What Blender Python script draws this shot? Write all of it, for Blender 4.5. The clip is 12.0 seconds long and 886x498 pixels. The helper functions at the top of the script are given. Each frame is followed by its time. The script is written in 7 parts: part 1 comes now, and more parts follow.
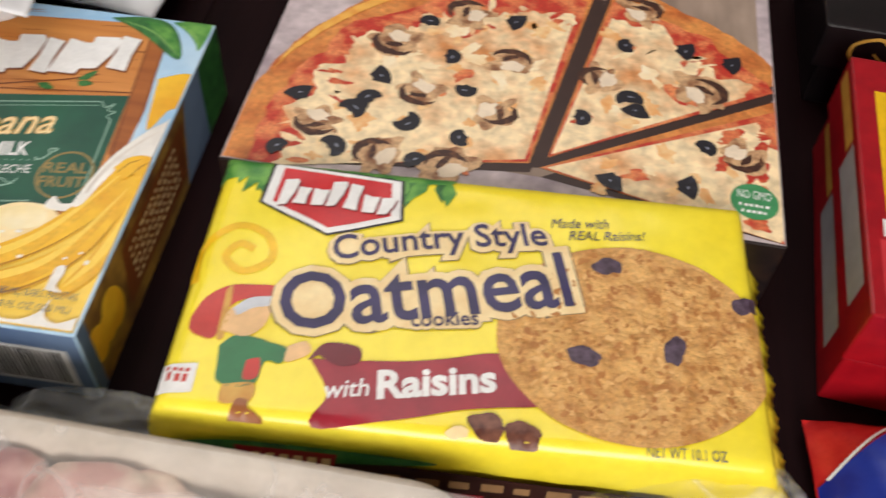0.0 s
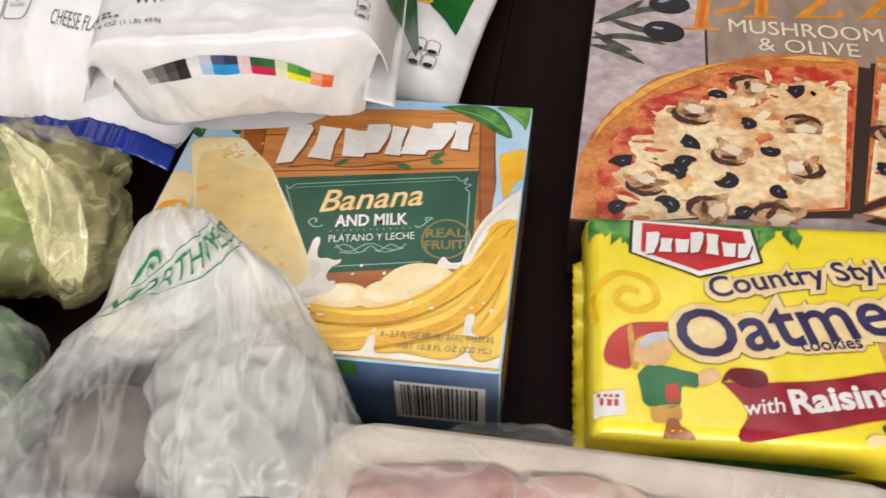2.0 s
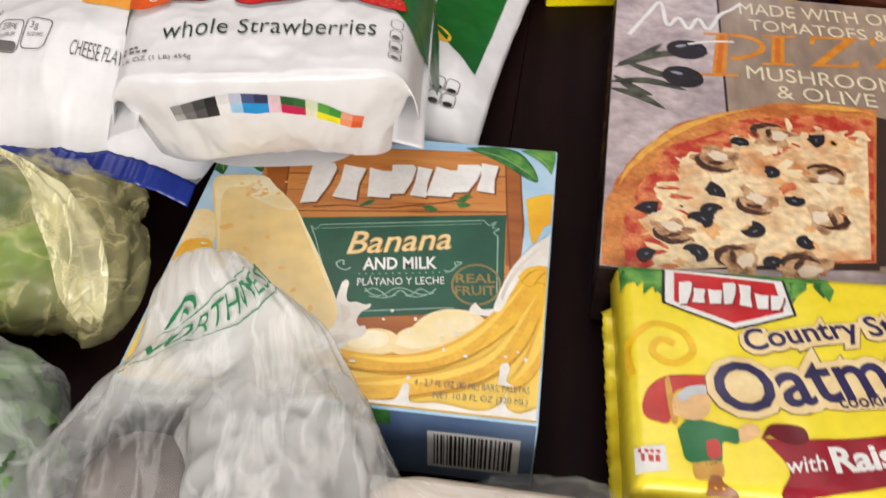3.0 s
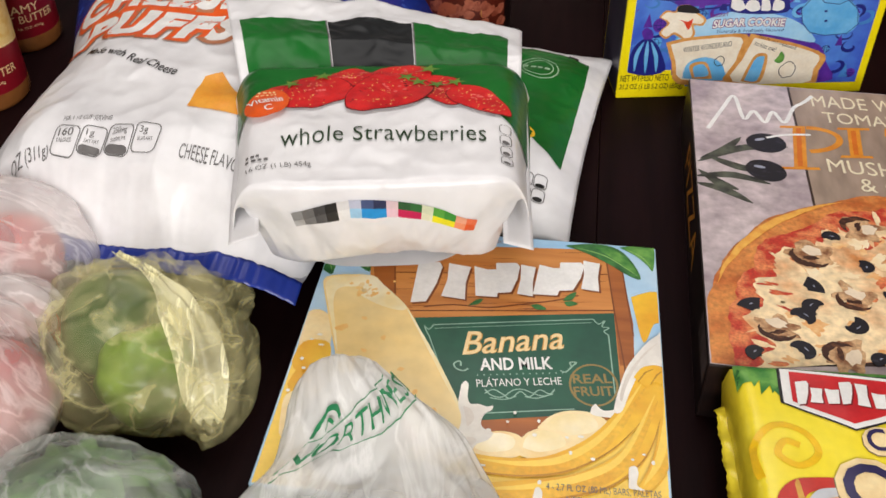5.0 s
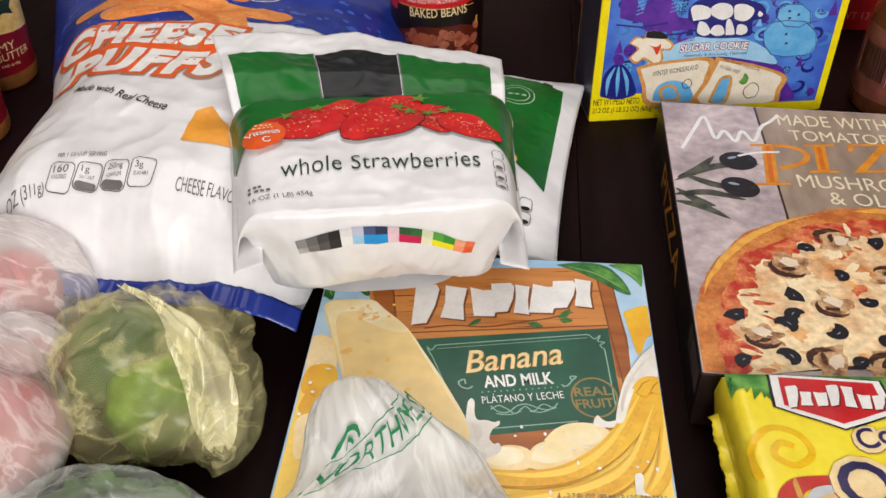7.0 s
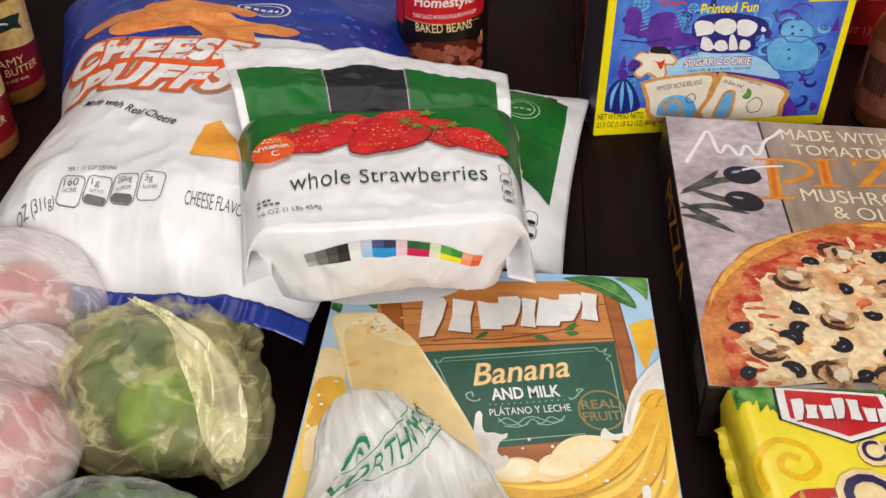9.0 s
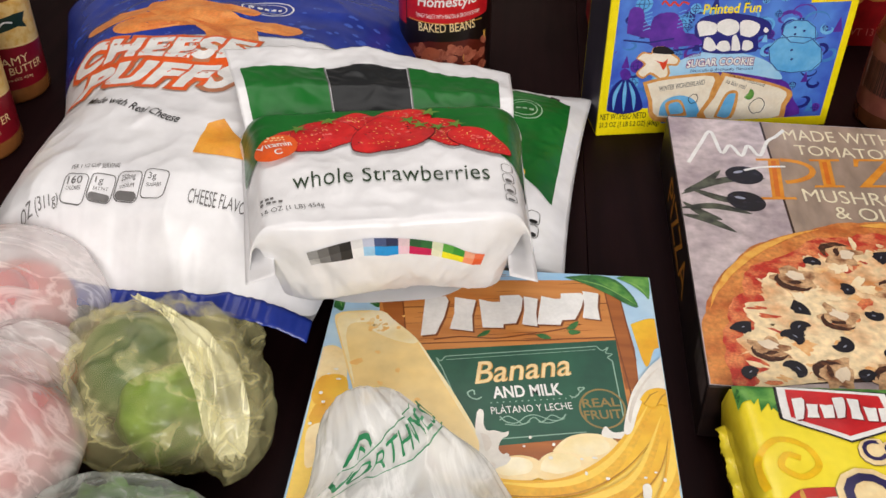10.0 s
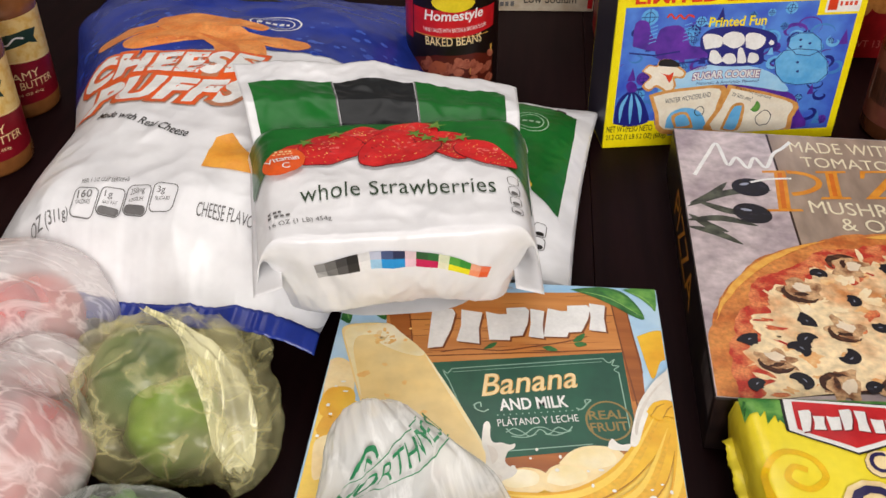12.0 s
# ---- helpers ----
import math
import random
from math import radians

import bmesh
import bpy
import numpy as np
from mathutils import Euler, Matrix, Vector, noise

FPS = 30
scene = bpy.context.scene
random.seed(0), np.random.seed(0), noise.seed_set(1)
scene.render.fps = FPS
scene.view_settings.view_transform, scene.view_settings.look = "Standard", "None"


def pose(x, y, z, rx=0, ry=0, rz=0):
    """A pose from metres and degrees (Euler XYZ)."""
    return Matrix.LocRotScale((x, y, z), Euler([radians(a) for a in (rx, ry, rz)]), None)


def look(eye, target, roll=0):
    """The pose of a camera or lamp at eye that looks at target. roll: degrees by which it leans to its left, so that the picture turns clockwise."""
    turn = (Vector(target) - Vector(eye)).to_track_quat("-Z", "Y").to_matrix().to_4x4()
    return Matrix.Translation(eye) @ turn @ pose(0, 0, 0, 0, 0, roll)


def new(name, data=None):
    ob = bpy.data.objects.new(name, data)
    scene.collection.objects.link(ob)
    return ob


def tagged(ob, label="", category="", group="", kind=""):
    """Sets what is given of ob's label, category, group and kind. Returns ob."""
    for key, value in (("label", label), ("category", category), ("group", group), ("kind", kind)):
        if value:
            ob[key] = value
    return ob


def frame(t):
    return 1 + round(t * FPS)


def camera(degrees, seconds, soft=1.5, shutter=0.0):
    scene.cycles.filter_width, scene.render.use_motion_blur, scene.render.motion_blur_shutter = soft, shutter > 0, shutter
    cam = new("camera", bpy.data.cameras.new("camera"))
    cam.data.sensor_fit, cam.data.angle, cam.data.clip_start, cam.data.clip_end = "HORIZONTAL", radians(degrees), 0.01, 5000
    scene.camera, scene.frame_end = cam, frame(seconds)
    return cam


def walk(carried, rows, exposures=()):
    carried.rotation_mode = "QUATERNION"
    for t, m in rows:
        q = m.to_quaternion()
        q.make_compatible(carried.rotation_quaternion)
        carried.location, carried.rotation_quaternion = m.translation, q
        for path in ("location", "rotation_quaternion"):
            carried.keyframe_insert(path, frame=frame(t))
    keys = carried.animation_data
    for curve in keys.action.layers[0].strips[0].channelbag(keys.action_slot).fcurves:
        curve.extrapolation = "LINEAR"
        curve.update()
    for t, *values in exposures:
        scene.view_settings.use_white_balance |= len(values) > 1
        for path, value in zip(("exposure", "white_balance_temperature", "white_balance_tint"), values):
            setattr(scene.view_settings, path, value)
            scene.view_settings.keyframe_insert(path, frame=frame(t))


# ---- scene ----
cam = camera(50.0, 12.0, 1.5, 0.5)
PATH = [
    (0, (0.054, 0.053, 0.375), (0.136, 1.3, -1.187), 4.4),
    (0.5, (0.035, 0.033, 0.385), (0.01, 1.306, -1.158), 2.6),
    (1, (0.006, 0.022, 0.391), (-0.032, 1.373, -1.083), 2.2),
    (1.5, (-0.053, 0.015, 0.392), (-0.111, 1.403, -1.046), -1.5),
    (2, (-0.094, 0.0, 0.391), (-0.131, 1.417, -1.019), -2.2),
    (2.5, (-0.118, -0.008, 0.396), (-0.097, 1.412, -1.013), -1.2),
    (3, (-0.125, 0.012, 0.396), (-0.098, 1.462, -0.981), 0.7),
    (3.5, (-0.129, 0.029, 0.398), (-0.198, 1.499, -0.956), 1.8),
    (3.7, (-0.114, 0.019, 0.397), (-0.278, 1.528, -0.905), 0.4),
    (5.3, (-0.19, 0.017, 0.423), (-0.139, 1.563, -0.846), -0.2),
    (5.5, (-0.19, 0.015, 0.424), (-0.127, 1.569, -0.833), -0.2),
    (6, (-0.197, 0.006, 0.424), (-0.106, 1.569, -0.821), 0.2),
    (6.5, (-0.201, 0.003, 0.425), (-0.098, 1.565, -0.82), -0.1),
    (7, (-0.209, 0.004, 0.428), (-0.095, 1.573, -0.807), 0.3),
    (9, (-0.213, 0.001, 0.431), (-0.1, 1.587, -0.783), 0.3),
    (9.5, (-0.213, 0.0, 0.431), (-0.1, 1.588, -0.779), 0.4),
    (10, (-0.213, -0.001, 0.431), (-0.105, 1.586, -0.782), 0.4),
    (10.5, (-0.212, -0.001, 0.431), (-0.11, 1.586, -0.781), 0.2),
    (11, (-0.212, -0.001, 0.432), (-0.113, 1.587, -0.779), 0.2),
    (11.5, (-0.211, -0.003, 0.434), (-0.115, 1.594, -0.766), 0.1),
    (12, (-0.212, -0.003, 0.433), (-0.121, 1.599, -0.759), -0.1),
]
walk(cam, [(t, look(eye, target, roll)) for t, eye, target, roll in PATH])

# ---- world, lamps, exposure ----
world = bpy.data.worlds.new("room_air")
world.use_nodes = True
scene.world = world
world.node_tree.nodes["Background"].inputs[0].default_value = (0.75, 0.72, 0.70, 1)
world.node_tree.nodes["Background"].inputs[1].default_value = 0.15


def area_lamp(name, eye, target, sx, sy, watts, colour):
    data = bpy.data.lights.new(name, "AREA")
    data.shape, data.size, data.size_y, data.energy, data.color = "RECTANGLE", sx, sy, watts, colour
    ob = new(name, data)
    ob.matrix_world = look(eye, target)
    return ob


# unseen soft light added behind the camera to brighten upright fronts
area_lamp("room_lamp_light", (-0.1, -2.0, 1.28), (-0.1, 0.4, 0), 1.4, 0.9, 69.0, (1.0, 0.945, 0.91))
# second added light overhead, without a fixture, for tops at the back
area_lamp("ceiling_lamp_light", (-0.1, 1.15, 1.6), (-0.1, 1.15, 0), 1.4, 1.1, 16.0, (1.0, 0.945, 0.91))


# ---- helpers of this scene ----
from mathutils.geometry import delaunay_2d_cdt

def srgb(r, g, b):
    f = lambda c: (c / 255 / 12.92) if c <= 10 else ((c / 255 + 0.055) / 1.055) ** 2.4
    return (f(r), f(g), f(b), 1.0)


def material(name, colour, rough=0.5, metal=0.0, second=None, scale=60.0, bump=0.0, bump_scale=200.0, spec=0.5, coat=0.0, detail=4.0, mix=(0.35, 0.65), stretch=(1, 1, 1), mottle=0.08):
    """A surface with a second colour in noise patches, a finer mottle and a fine relief."""
    m = bpy.data.materials.new(name)
    m.use_nodes = True
    n, l = m.node_tree.nodes, m.node_tree.links
    b = n["Principled BSDF"]
    b.inputs["Base Color"].default_value = colour
    b.inputs["Roughness"].default_value, b.inputs["Metallic"].default_value = rough, metal
    b.inputs["Specular IOR Level"].default_value, b.inputs["Coat Weight"].default_value = spec, coat
    b.inputs["Coat Roughness"].default_value = 0.15
    co = n.new("ShaderNodeTexCoord")
    mp = n.new("ShaderNodeMapping")
    mp.inputs["Scale"].default_value = stretch
    l.new(co.outputs["Object"], mp.inputs["Vector"])
    if second is None:
        second = tuple(c * 0.86 for c in colour[:3]) + (1,)
    nz = n.new("ShaderNodeTexNoise")
    nz.inputs["Scale"].default_value, nz.inputs["Detail"].default_value = scale, detail
    l.new(mp.outputs[0], nz.inputs["Vector"])
    rp = n.new("ShaderNodeMapRange")
    rp.inputs[1].default_value, rp.inputs[2].default_value = mix
    l.new(nz.outputs[0], rp.inputs[0])
    mx = n.new("ShaderNodeMix")
    mx.data_type = "RGBA"
    mx.inputs[6].default_value, mx.inputs[7].default_value = colour, second
    l.new(rp.outputs[0], mx.inputs[0])
    fz = n.new("ShaderNodeTexNoise")
    fz.inputs["Scale"].default_value, fz.inputs["Detail"].default_value = scale * 5.3, 3
    l.new(mp.outputs[0], fz.inputs["Vector"])
    fr = n.new("ShaderNodeMapRange")
    fr.inputs[1].default_value, fr.inputs[2].default_value, fr.inputs[3].default_value, fr.inputs[4].default_value = 0.3, 0.7, 1.0 - mottle, 1.0 + mottle * 0.6
    l.new(fz.outputs[0], fr.inputs[0])
    ml = n.new("ShaderNodeVectorMath")
    ml.operation = "SCALE"
    l.new(mx.outputs[2], ml.inputs[0])
    l.new(fr.outputs[0], ml.inputs["Scale"])
    l.new(ml.outputs[0], b.inputs["Base Color"])
    if bump:
        nb = n.new("ShaderNodeTexNoise")
        nb.inputs["Scale"].default_value, nb.inputs["Detail"].default_value = bump_scale, 5
        l.new(mp.outputs[0], nb.inputs["Vector"])
        bp = n.new("ShaderNodeBump")
        bp.inputs["Strength"].default_value, bp.inputs["Distance"].default_value = bump, 0.002
        l.new(nb.outputs[0], bp.inputs["Height"])
        l.new(bp.outputs[0], b.inputs["Normal"])
    return m


def ink(name, r, g, b, rough=0.35, second=None, scale=90.0, bump=0.0, mix=(0.35, 0.65), spec=0.4, stretch=(1, 1, 1), bump_scale=200.0, mottle=0.05):
    return material(name, srgb(r, g, b), rough, 0, srgb(*second) if second else None, scale, bump, bump_scale, spec, mix=mix, stretch=stretch, mottle=mottle)


def thing(name, m, label, category, group="", kind=""):
    ob = new(name)
    ob.empty_display_size = 0.02
    ob.matrix_world = m
    return tagged(ob, label, category, group, kind)


def part(name, bm, mat, parent=None, label="", smooth=False):
    me = bpy.data.meshes.new(name)
    bmesh.ops.recalc_face_normals(bm, faces=bm.faces) if not bm.faces or len(bm.faces) < 60000 else None
    bm.to_mesh(me)
    bm.free()
    for p in me.polygons:
        p.use_smooth = smooth
    me.materials.append(mat)
    ob = new(name, me)
    ob.parent = parent
    return tagged(ob, label)


def block(sx, sy, sz, at=(0, 0, 0), bevel=0.0015, seg=2):
    """A cuboid from the corner at, with rounded edges."""
    bm = bmesh.new()
    bmesh.ops.create_cube(bm, size=1)
    for v in bm.verts:
        v.co = Vector(((v.co.x + 0.5) * sx + at[0], (v.co.y + 0.5) * sy + at[1], (v.co.z + 0.5) * sz + at[2]))
    if bevel:
        bmesh.ops.bevel(bm, geom=bm.edges[:], offset=bevel, segments=seg, affect="EDGES", profile=0.5)
    return bm


# flat print: outlines in the plane of a face, laid on it by a mapping (u, v, lift) -> place
LAYER, LAID = 0.00005, [0]


def top_face(h):
    return lambda u, v, w: Vector((u, v, h + w))


def front_face(y=0.0):
    return lambda u, v, w: Vector((u, y - w, v))


def right_face(x):
    return lambda u, v, w: Vector((x + w, u, v))


def left_face(x=0.0):
    return lambda u, v, w: Vector((x - w, -u, v))


def ellipse(cx, cy, rx, ry, turn=0, n=32, wob=0.0, seed=0):
    a0, out = radians(turn), []
    for i in range(n):
        a = 2 * math.pi * i / n
        k = 1 + wob * noise.noise((math.cos(a) * 1.7 + seed * 3.1, math.sin(a) * 1.7, seed * 1.3))
        x, y = rx * k * math.cos(a), ry * k * math.sin(a)
        out.append((cx + x * math.cos(a0) - y * math.sin(a0), cy + x * math.sin(a0) + y * math.cos(a0)))
    return out


def rect(x0, y0, x1, y1):
    return [(x0, y0), (x1, y0), (x1, y1), (x0, y1)]


def band(points, width, taper=False):
    """A stroke of that width along a line of points."""
    left, right = [], []
    for i, (x, y) in enumerate(points):
        ax, ay = points[max(i - 1, 0)]
        bx, by = points[min(i + 1, len(points) - 1)]
        d = math.hypot(bx - ax, by - ay) or 1
        w = width / 2 * (math.sin(math.pi * (i + 0.4) / (len(points) - 0.2)) if taper else 1)
        left.append((x - (by - ay) / d * w, y + (bx - ax) / d * w))
        right.append((x + (by - ay) / d * w, y - (bx - ax) / d * w))
    return left + right[::-1]


def ring(points, width):
    """A closed stroke, as a row of four-sided pieces."""
    n, inner, outer = len(points), [], []
    for i in range(n):
        (ax, ay), (bx, by) = points[i - 1], points[(i + 1) % n]
        d = math.hypot(bx - ax, by - ay) or 1
        x, y = points[i]
        inner.append((x - (by - ay) / d * width / 2, y + (bx - ax) / d * width / 2))
        outer.append((x + (by - ay) / d * width / 2, y - (bx - ax) / d * width / 2))
    return [[inner[i], outer[i], outer[(i + 1) % n], inner[(i + 1) % n]] for i in range(n)]


def curve_points(controls, n=24):
    """A smooth line through the control points."""
    p = [controls[0]] + list(controls) + [controls[-1]]
    out = []
    for i in range(1, len(p) - 2):
        for k in range(n):
            t = k / n
            out.append(tuple(0.5 * (2 * p[i][j] + (p[i + 1][j] - p[i - 1][j]) * t + (2 * p[i - 1][j] - 5 * p[i][j] + 4 * p[i + 1][j] - p[i + 2][j]) * t * t
                                    + (3 * p[i][j] - p[i - 1][j] - 3 * p[i + 1][j] + p[i + 2][j]) * t ** 3) for j in (0, 1)))
    return out + [controls[-1]]


def flat_union(outlines):
    """Triangles that cover the outlines once, where they cross or overlap too."""
    verts, faces = [], []
    for o in outlines:
        area = sum(o[i - 1][0] * o[i][1] - o[i][0] * o[i - 1][1] for i in range(len(o)))
        o = o if area > 0 else o[::-1]
        faces.append(list(range(len(verts), len(verts) + len(o))))
        verts += [Vector(q) for q in o]
    vs, _, fs, _, _, source = delaunay_2d_cdt(verts, [], faces, 1, 1e-7)
    fs = [f for f, o in zip(fs, source) if o]
    bm = bmesh.new()
    made = [bm.verts.new((v.x, v.y, 0)) for v in vs]
    for f in fs:
        try:
            bm.faces.new([made[i] for i in f])
        except ValueError:
            pass
    bmesh.ops.triangulate(bm, faces=[f for f in bm.faces if len(f.verts) > 3])
    return bm


def refine(bm, fine):
    for _ in range(7):
        long = [e for e in bm.edges if e.calc_length() > fine]
        if not long:
            break
        bmesh.ops.subdivide_edges(bm, edges=long, cuts=1)
        bmesh.ops.triangulate(bm, faces=[f for f in bm.faces if len(f.verts) > 3])


def printed(name, outlines, mat, parent, face, layer=1, label="", fine=0.0):
    """Outlines filled as one flat print on a face."""
    bm = flat_union(outlines)
    if fine:
        refine(bm, fine)
    return lay(name, bm, mat, parent, face, layer, label, bool(fine))


def lay(name, bm, mat, parent, face, layer=1, label="", smooth=False):
    for f in bm.faces:
        f.normal_update()
        if f.normal.z < 0:
            f.normal_flip()
    LAID[0] += 1
    for v in bm.verts:
        v.co = face(v.co.x, v.co.y, LAYER * layer + 0.000003 * (LAID[0] % 6))
    me = bpy.data.meshes.new(name)
    bm.to_mesh(me)
    bm.free()
    for p in me.polygons:
        p.use_smooth = smooth
    me.materials.append(mat)
    ob = new(name, me)
    ob.parent = parent
    return tagged(ob, label)


def words(name, body, x, y, w, h, mat, parent, face, layer=2, bold=0.0, shear=0.0, arc=0.0, turn=0.0, spread=0.0, label="", fine=0.0, swell=0.0):
    """Lettering that fills the box of width w and height h, whose lower left corner is x, y; swell thickens it outwards past the box."""
    cu = bpy.data.curves.new(name, "FONT")
    cu.body, cu.size, cu.shear, cu.resolution_u = body, 1.0, shear, 3
    cu.offset = bold + swell
    cu.space_character = 1.0 + spread
    ob = bpy.data.objects.new(name, cu)
    me = bpy.data.meshes.new_from_object(ob)
    bm = bmesh.new()
    bm.from_mesh(me)
    bpy.data.objects.remove(ob)
    bpy.data.curves.remove(cu)
    bpy.data.meshes.remove(me)
    if bold + swell > 0.05:
        tris = [[tuple(v.co.xy) for v in f.verts] for f in bm.faces]
        bm.free()
        bm = flat_union(tris)
    x0, x1 = min(v.co.x for v in bm.verts), max(v.co.x for v in bm.verts)
    y0, y1 = min(v.co.y for v in bm.verts), max(v.co.y for v in bm.verts)
    x0, x1, y0, y1 = x0 + swell, x1 - swell, y0 + swell, y1 - swell
    c, s = math.cos(radians(turn)), math.sin(radians(turn))
    for v in bm.verts:
        a, b = (v.co.x - x0) / (x1 - x0), (v.co.y - y0) / (y1 - y0)
        px, py = a * w, b * h + arc * (1 - (2 * a - 1) ** 2)
        v.co = Vector((x + px * c - py * s, y + px * s + py * c, 0))
    if fine:
        refine(bm, fine)
    return lay(name, bm, mat, parent, face, layer, label)


# ---- materials of the setting ----
WALL = material("warm_wall_paint", srgb(205, 202, 198), 0.8, bump=0.1)
CEIL = material("ceiling_paint", srgb(235, 232, 225), 0.85)
FLOORM = material("floor_wood", srgb(96, 66, 44), 0.5, second=srgb(70, 46, 30), scale=8, stretch=(1, 8, 1))
TABLEM = material("dark_stained_wood", (0.0075, 0.0024, 0.0030, 1), 0.5, second=(0.0115, 0.0036, 0.0042, 1), scale=9, bump=0.06, bump_scale=60, stretch=(9, 0.7, 1), spec=0.05)

# ---- setting: a room round the table ----
for nm, args in (("floor", (6, 6, 0.1, (-3, -2.5, -0.86))), ("ceiling", (6, 6, 0.1, (-3, -2.5, 1.65))), ("wall_north", (6, 0.1, 2.41, (-3, 3.5, -0.76))),
                 ("wall_south", (6, 0.1, 2.41, (-3, -2.6, -0.76))), ("wall_west", (0.1, 6, 2.41, (-3.1, -2.5, -0.76))), ("wall_east", (0.1, 6, 2.41, (3, -2.5, -0.76)))):
    ob = part(nm, block(*args, bevel=0), {"f": FLOORM, "c": CEIL, "w": WALL}[nm[0]])
    tagged(ob, {"f": "brown wooden room floor under the table", "c": "white painted room ceiling", "w": "warm off-white painted room wall"}[nm[0]], {"f": "floor", "c": "ceiling", "w": "wall"}[nm[0]], kind="structure")

# ---- the table: dark boards, turned a little ----
TURN = -9.0
table = thing("dining_table", pose(0, 0, 0, 0, 0, TURN), "dark espresso-stained wooden table crowded with groceries", "table")
SEAM = -0.153
for i in range(-2, 2):
    part("board", block(0.4597, 1.9, 0.03, (SEAM + i * 0.46 + 0.00015, -0.55, -0.03), 0.0006), TABLEM, table)
part("apron", block(1.7, 1.7, 0.08, (SEAM - 0.85, -0.45, -0.111), 0.002), TABLEM, table)
for x in (-0.95, 0.62):
    for y in (-0.42, 1.18):
        part("leg", block(0.07, 0.07, 0.65, (x, y, -0.76), 0.004), TABLEM, table)

# ---- inks and papers shared by the packages ----
WHITE = ink("white_ink", 240, 240, 238, 0.4, (228, 228, 226))
BLACK = ink("black_ink", 26, 24, 26, 0.35)
GREY = ink("grey_ink", 110, 108, 108, 0.4)
CREAM = ink("cream_ink", 246, 224, 172, 0.4, (236, 206, 150))
NAVY = ink("navy_ink", 52, 42, 92, 0.35, (40, 34, 76))
RED = ink("red_ink", 204, 36, 40, 0.35, (184, 26, 34))
GOLD = ink("gold_ink", 214, 168, 78, 0.35, (196, 140, 58))
LEAF = ink("leaf_ink", 52, 122, 50, 0.4, (112, 168, 76), 110)
LEAF_DARK = ink("leaf_dark_ink", 30, 86, 40, 0.4, (66, 128, 62), 140)
YELLOW = ink("yellow_film", 248, 230, 66, 0.24, (244, 222, 52), 30, 0.06, bump_scale=40)


def rounded(x0, y0, x1, y1, r, n=5):
    out = []
    for cx, cy, a in ((x1 - r, y0 + r, -90), (x1 - r, y1 - r, 0), (x0 + r, y1 - r, 90), (x0 + r, y0 + r, 180)):
        out += [(cx + r * math.cos(radians(a + 90 * i / n)), cy + r * math.sin(radians(a + 90 * i / n))) for i in range(n + 1)]
    return out


def mm(*pairs):
    return [(x / 1000, y / 1000) for x, y in pairs]


def bars(x, y, w, h, n, seed=1):
    """Unreadable small print: a row of short strokes."""
    r, out, px = random.Random(seed), [], x
    for _ in range(n):
        step = w / n
        out.append(rect(px, y, px + step * r.uniform(0.45, 0.8), y + h * r.uniform(0.8, 1)))
        px += step
    return out


def barcode(parent, face, x, y, w, h, layer, seed=3):
    printed("barcode_panel", [rect(x - 0.003, y - 0.002, x + w + 0.003, y + h + 0.002)], WHITE, parent, face, layer)
    r, out, px = random.Random(seed), [], x
    while px < x + w - 0.001:
        t = r.uniform(0.0004, 0.0014)
        out.append(rect(px, y, px + t, y + h))
        px += t + r.uniform(0.0004, 0.0012)
    tagged(printed("barcode", out, BLACK, parent, face, layer + 1), kind="stuff")


def clamp_to(outline, x0, y0, x1, y1):
    return [(min(max(x, x0), x1), min(max(y, y0), y1)) for x, y in outline]


def brand_blocks(parent, face, mat, shade, blocks, layer, drop=0.0012, fine=0.0):
    """A brand mark as a row of plain tilted blocks: left, base, width, height and lean in mm."""
    for i, (x, y, w, h, lean) in enumerate(blocks):
        k = lambda a, b: ((x + a * w + lean * b) / 1000, (y + b * h) / 1000)
        shapes = (((0.02, 0.0), (0.62, 0.06), (0.92, 0.50), (1.06, 0.92), (0.92, 1.04), (0.06, 0.98)), ((0.0, 0.04), (0.94, 0.0), (0.88, 0.46), (1.0, 0.94), (0.10, 1.0), (0.14, 0.5)), ((0.14, 0.0), (0.96, 0.02), (1.06, 0.96), (0.52, 0.92), (0.0, 1.0)))
        o = [k(a, b) for a, b in shapes[i % 3]]
        printed("brand_shadow_print", [[(px + drop, py - drop) for px, py in o]], shade, parent, face, layer, "", fine)
        printed("brand_stroke", [o], mat, parent, face, layer + 1, "white brand block", fine)


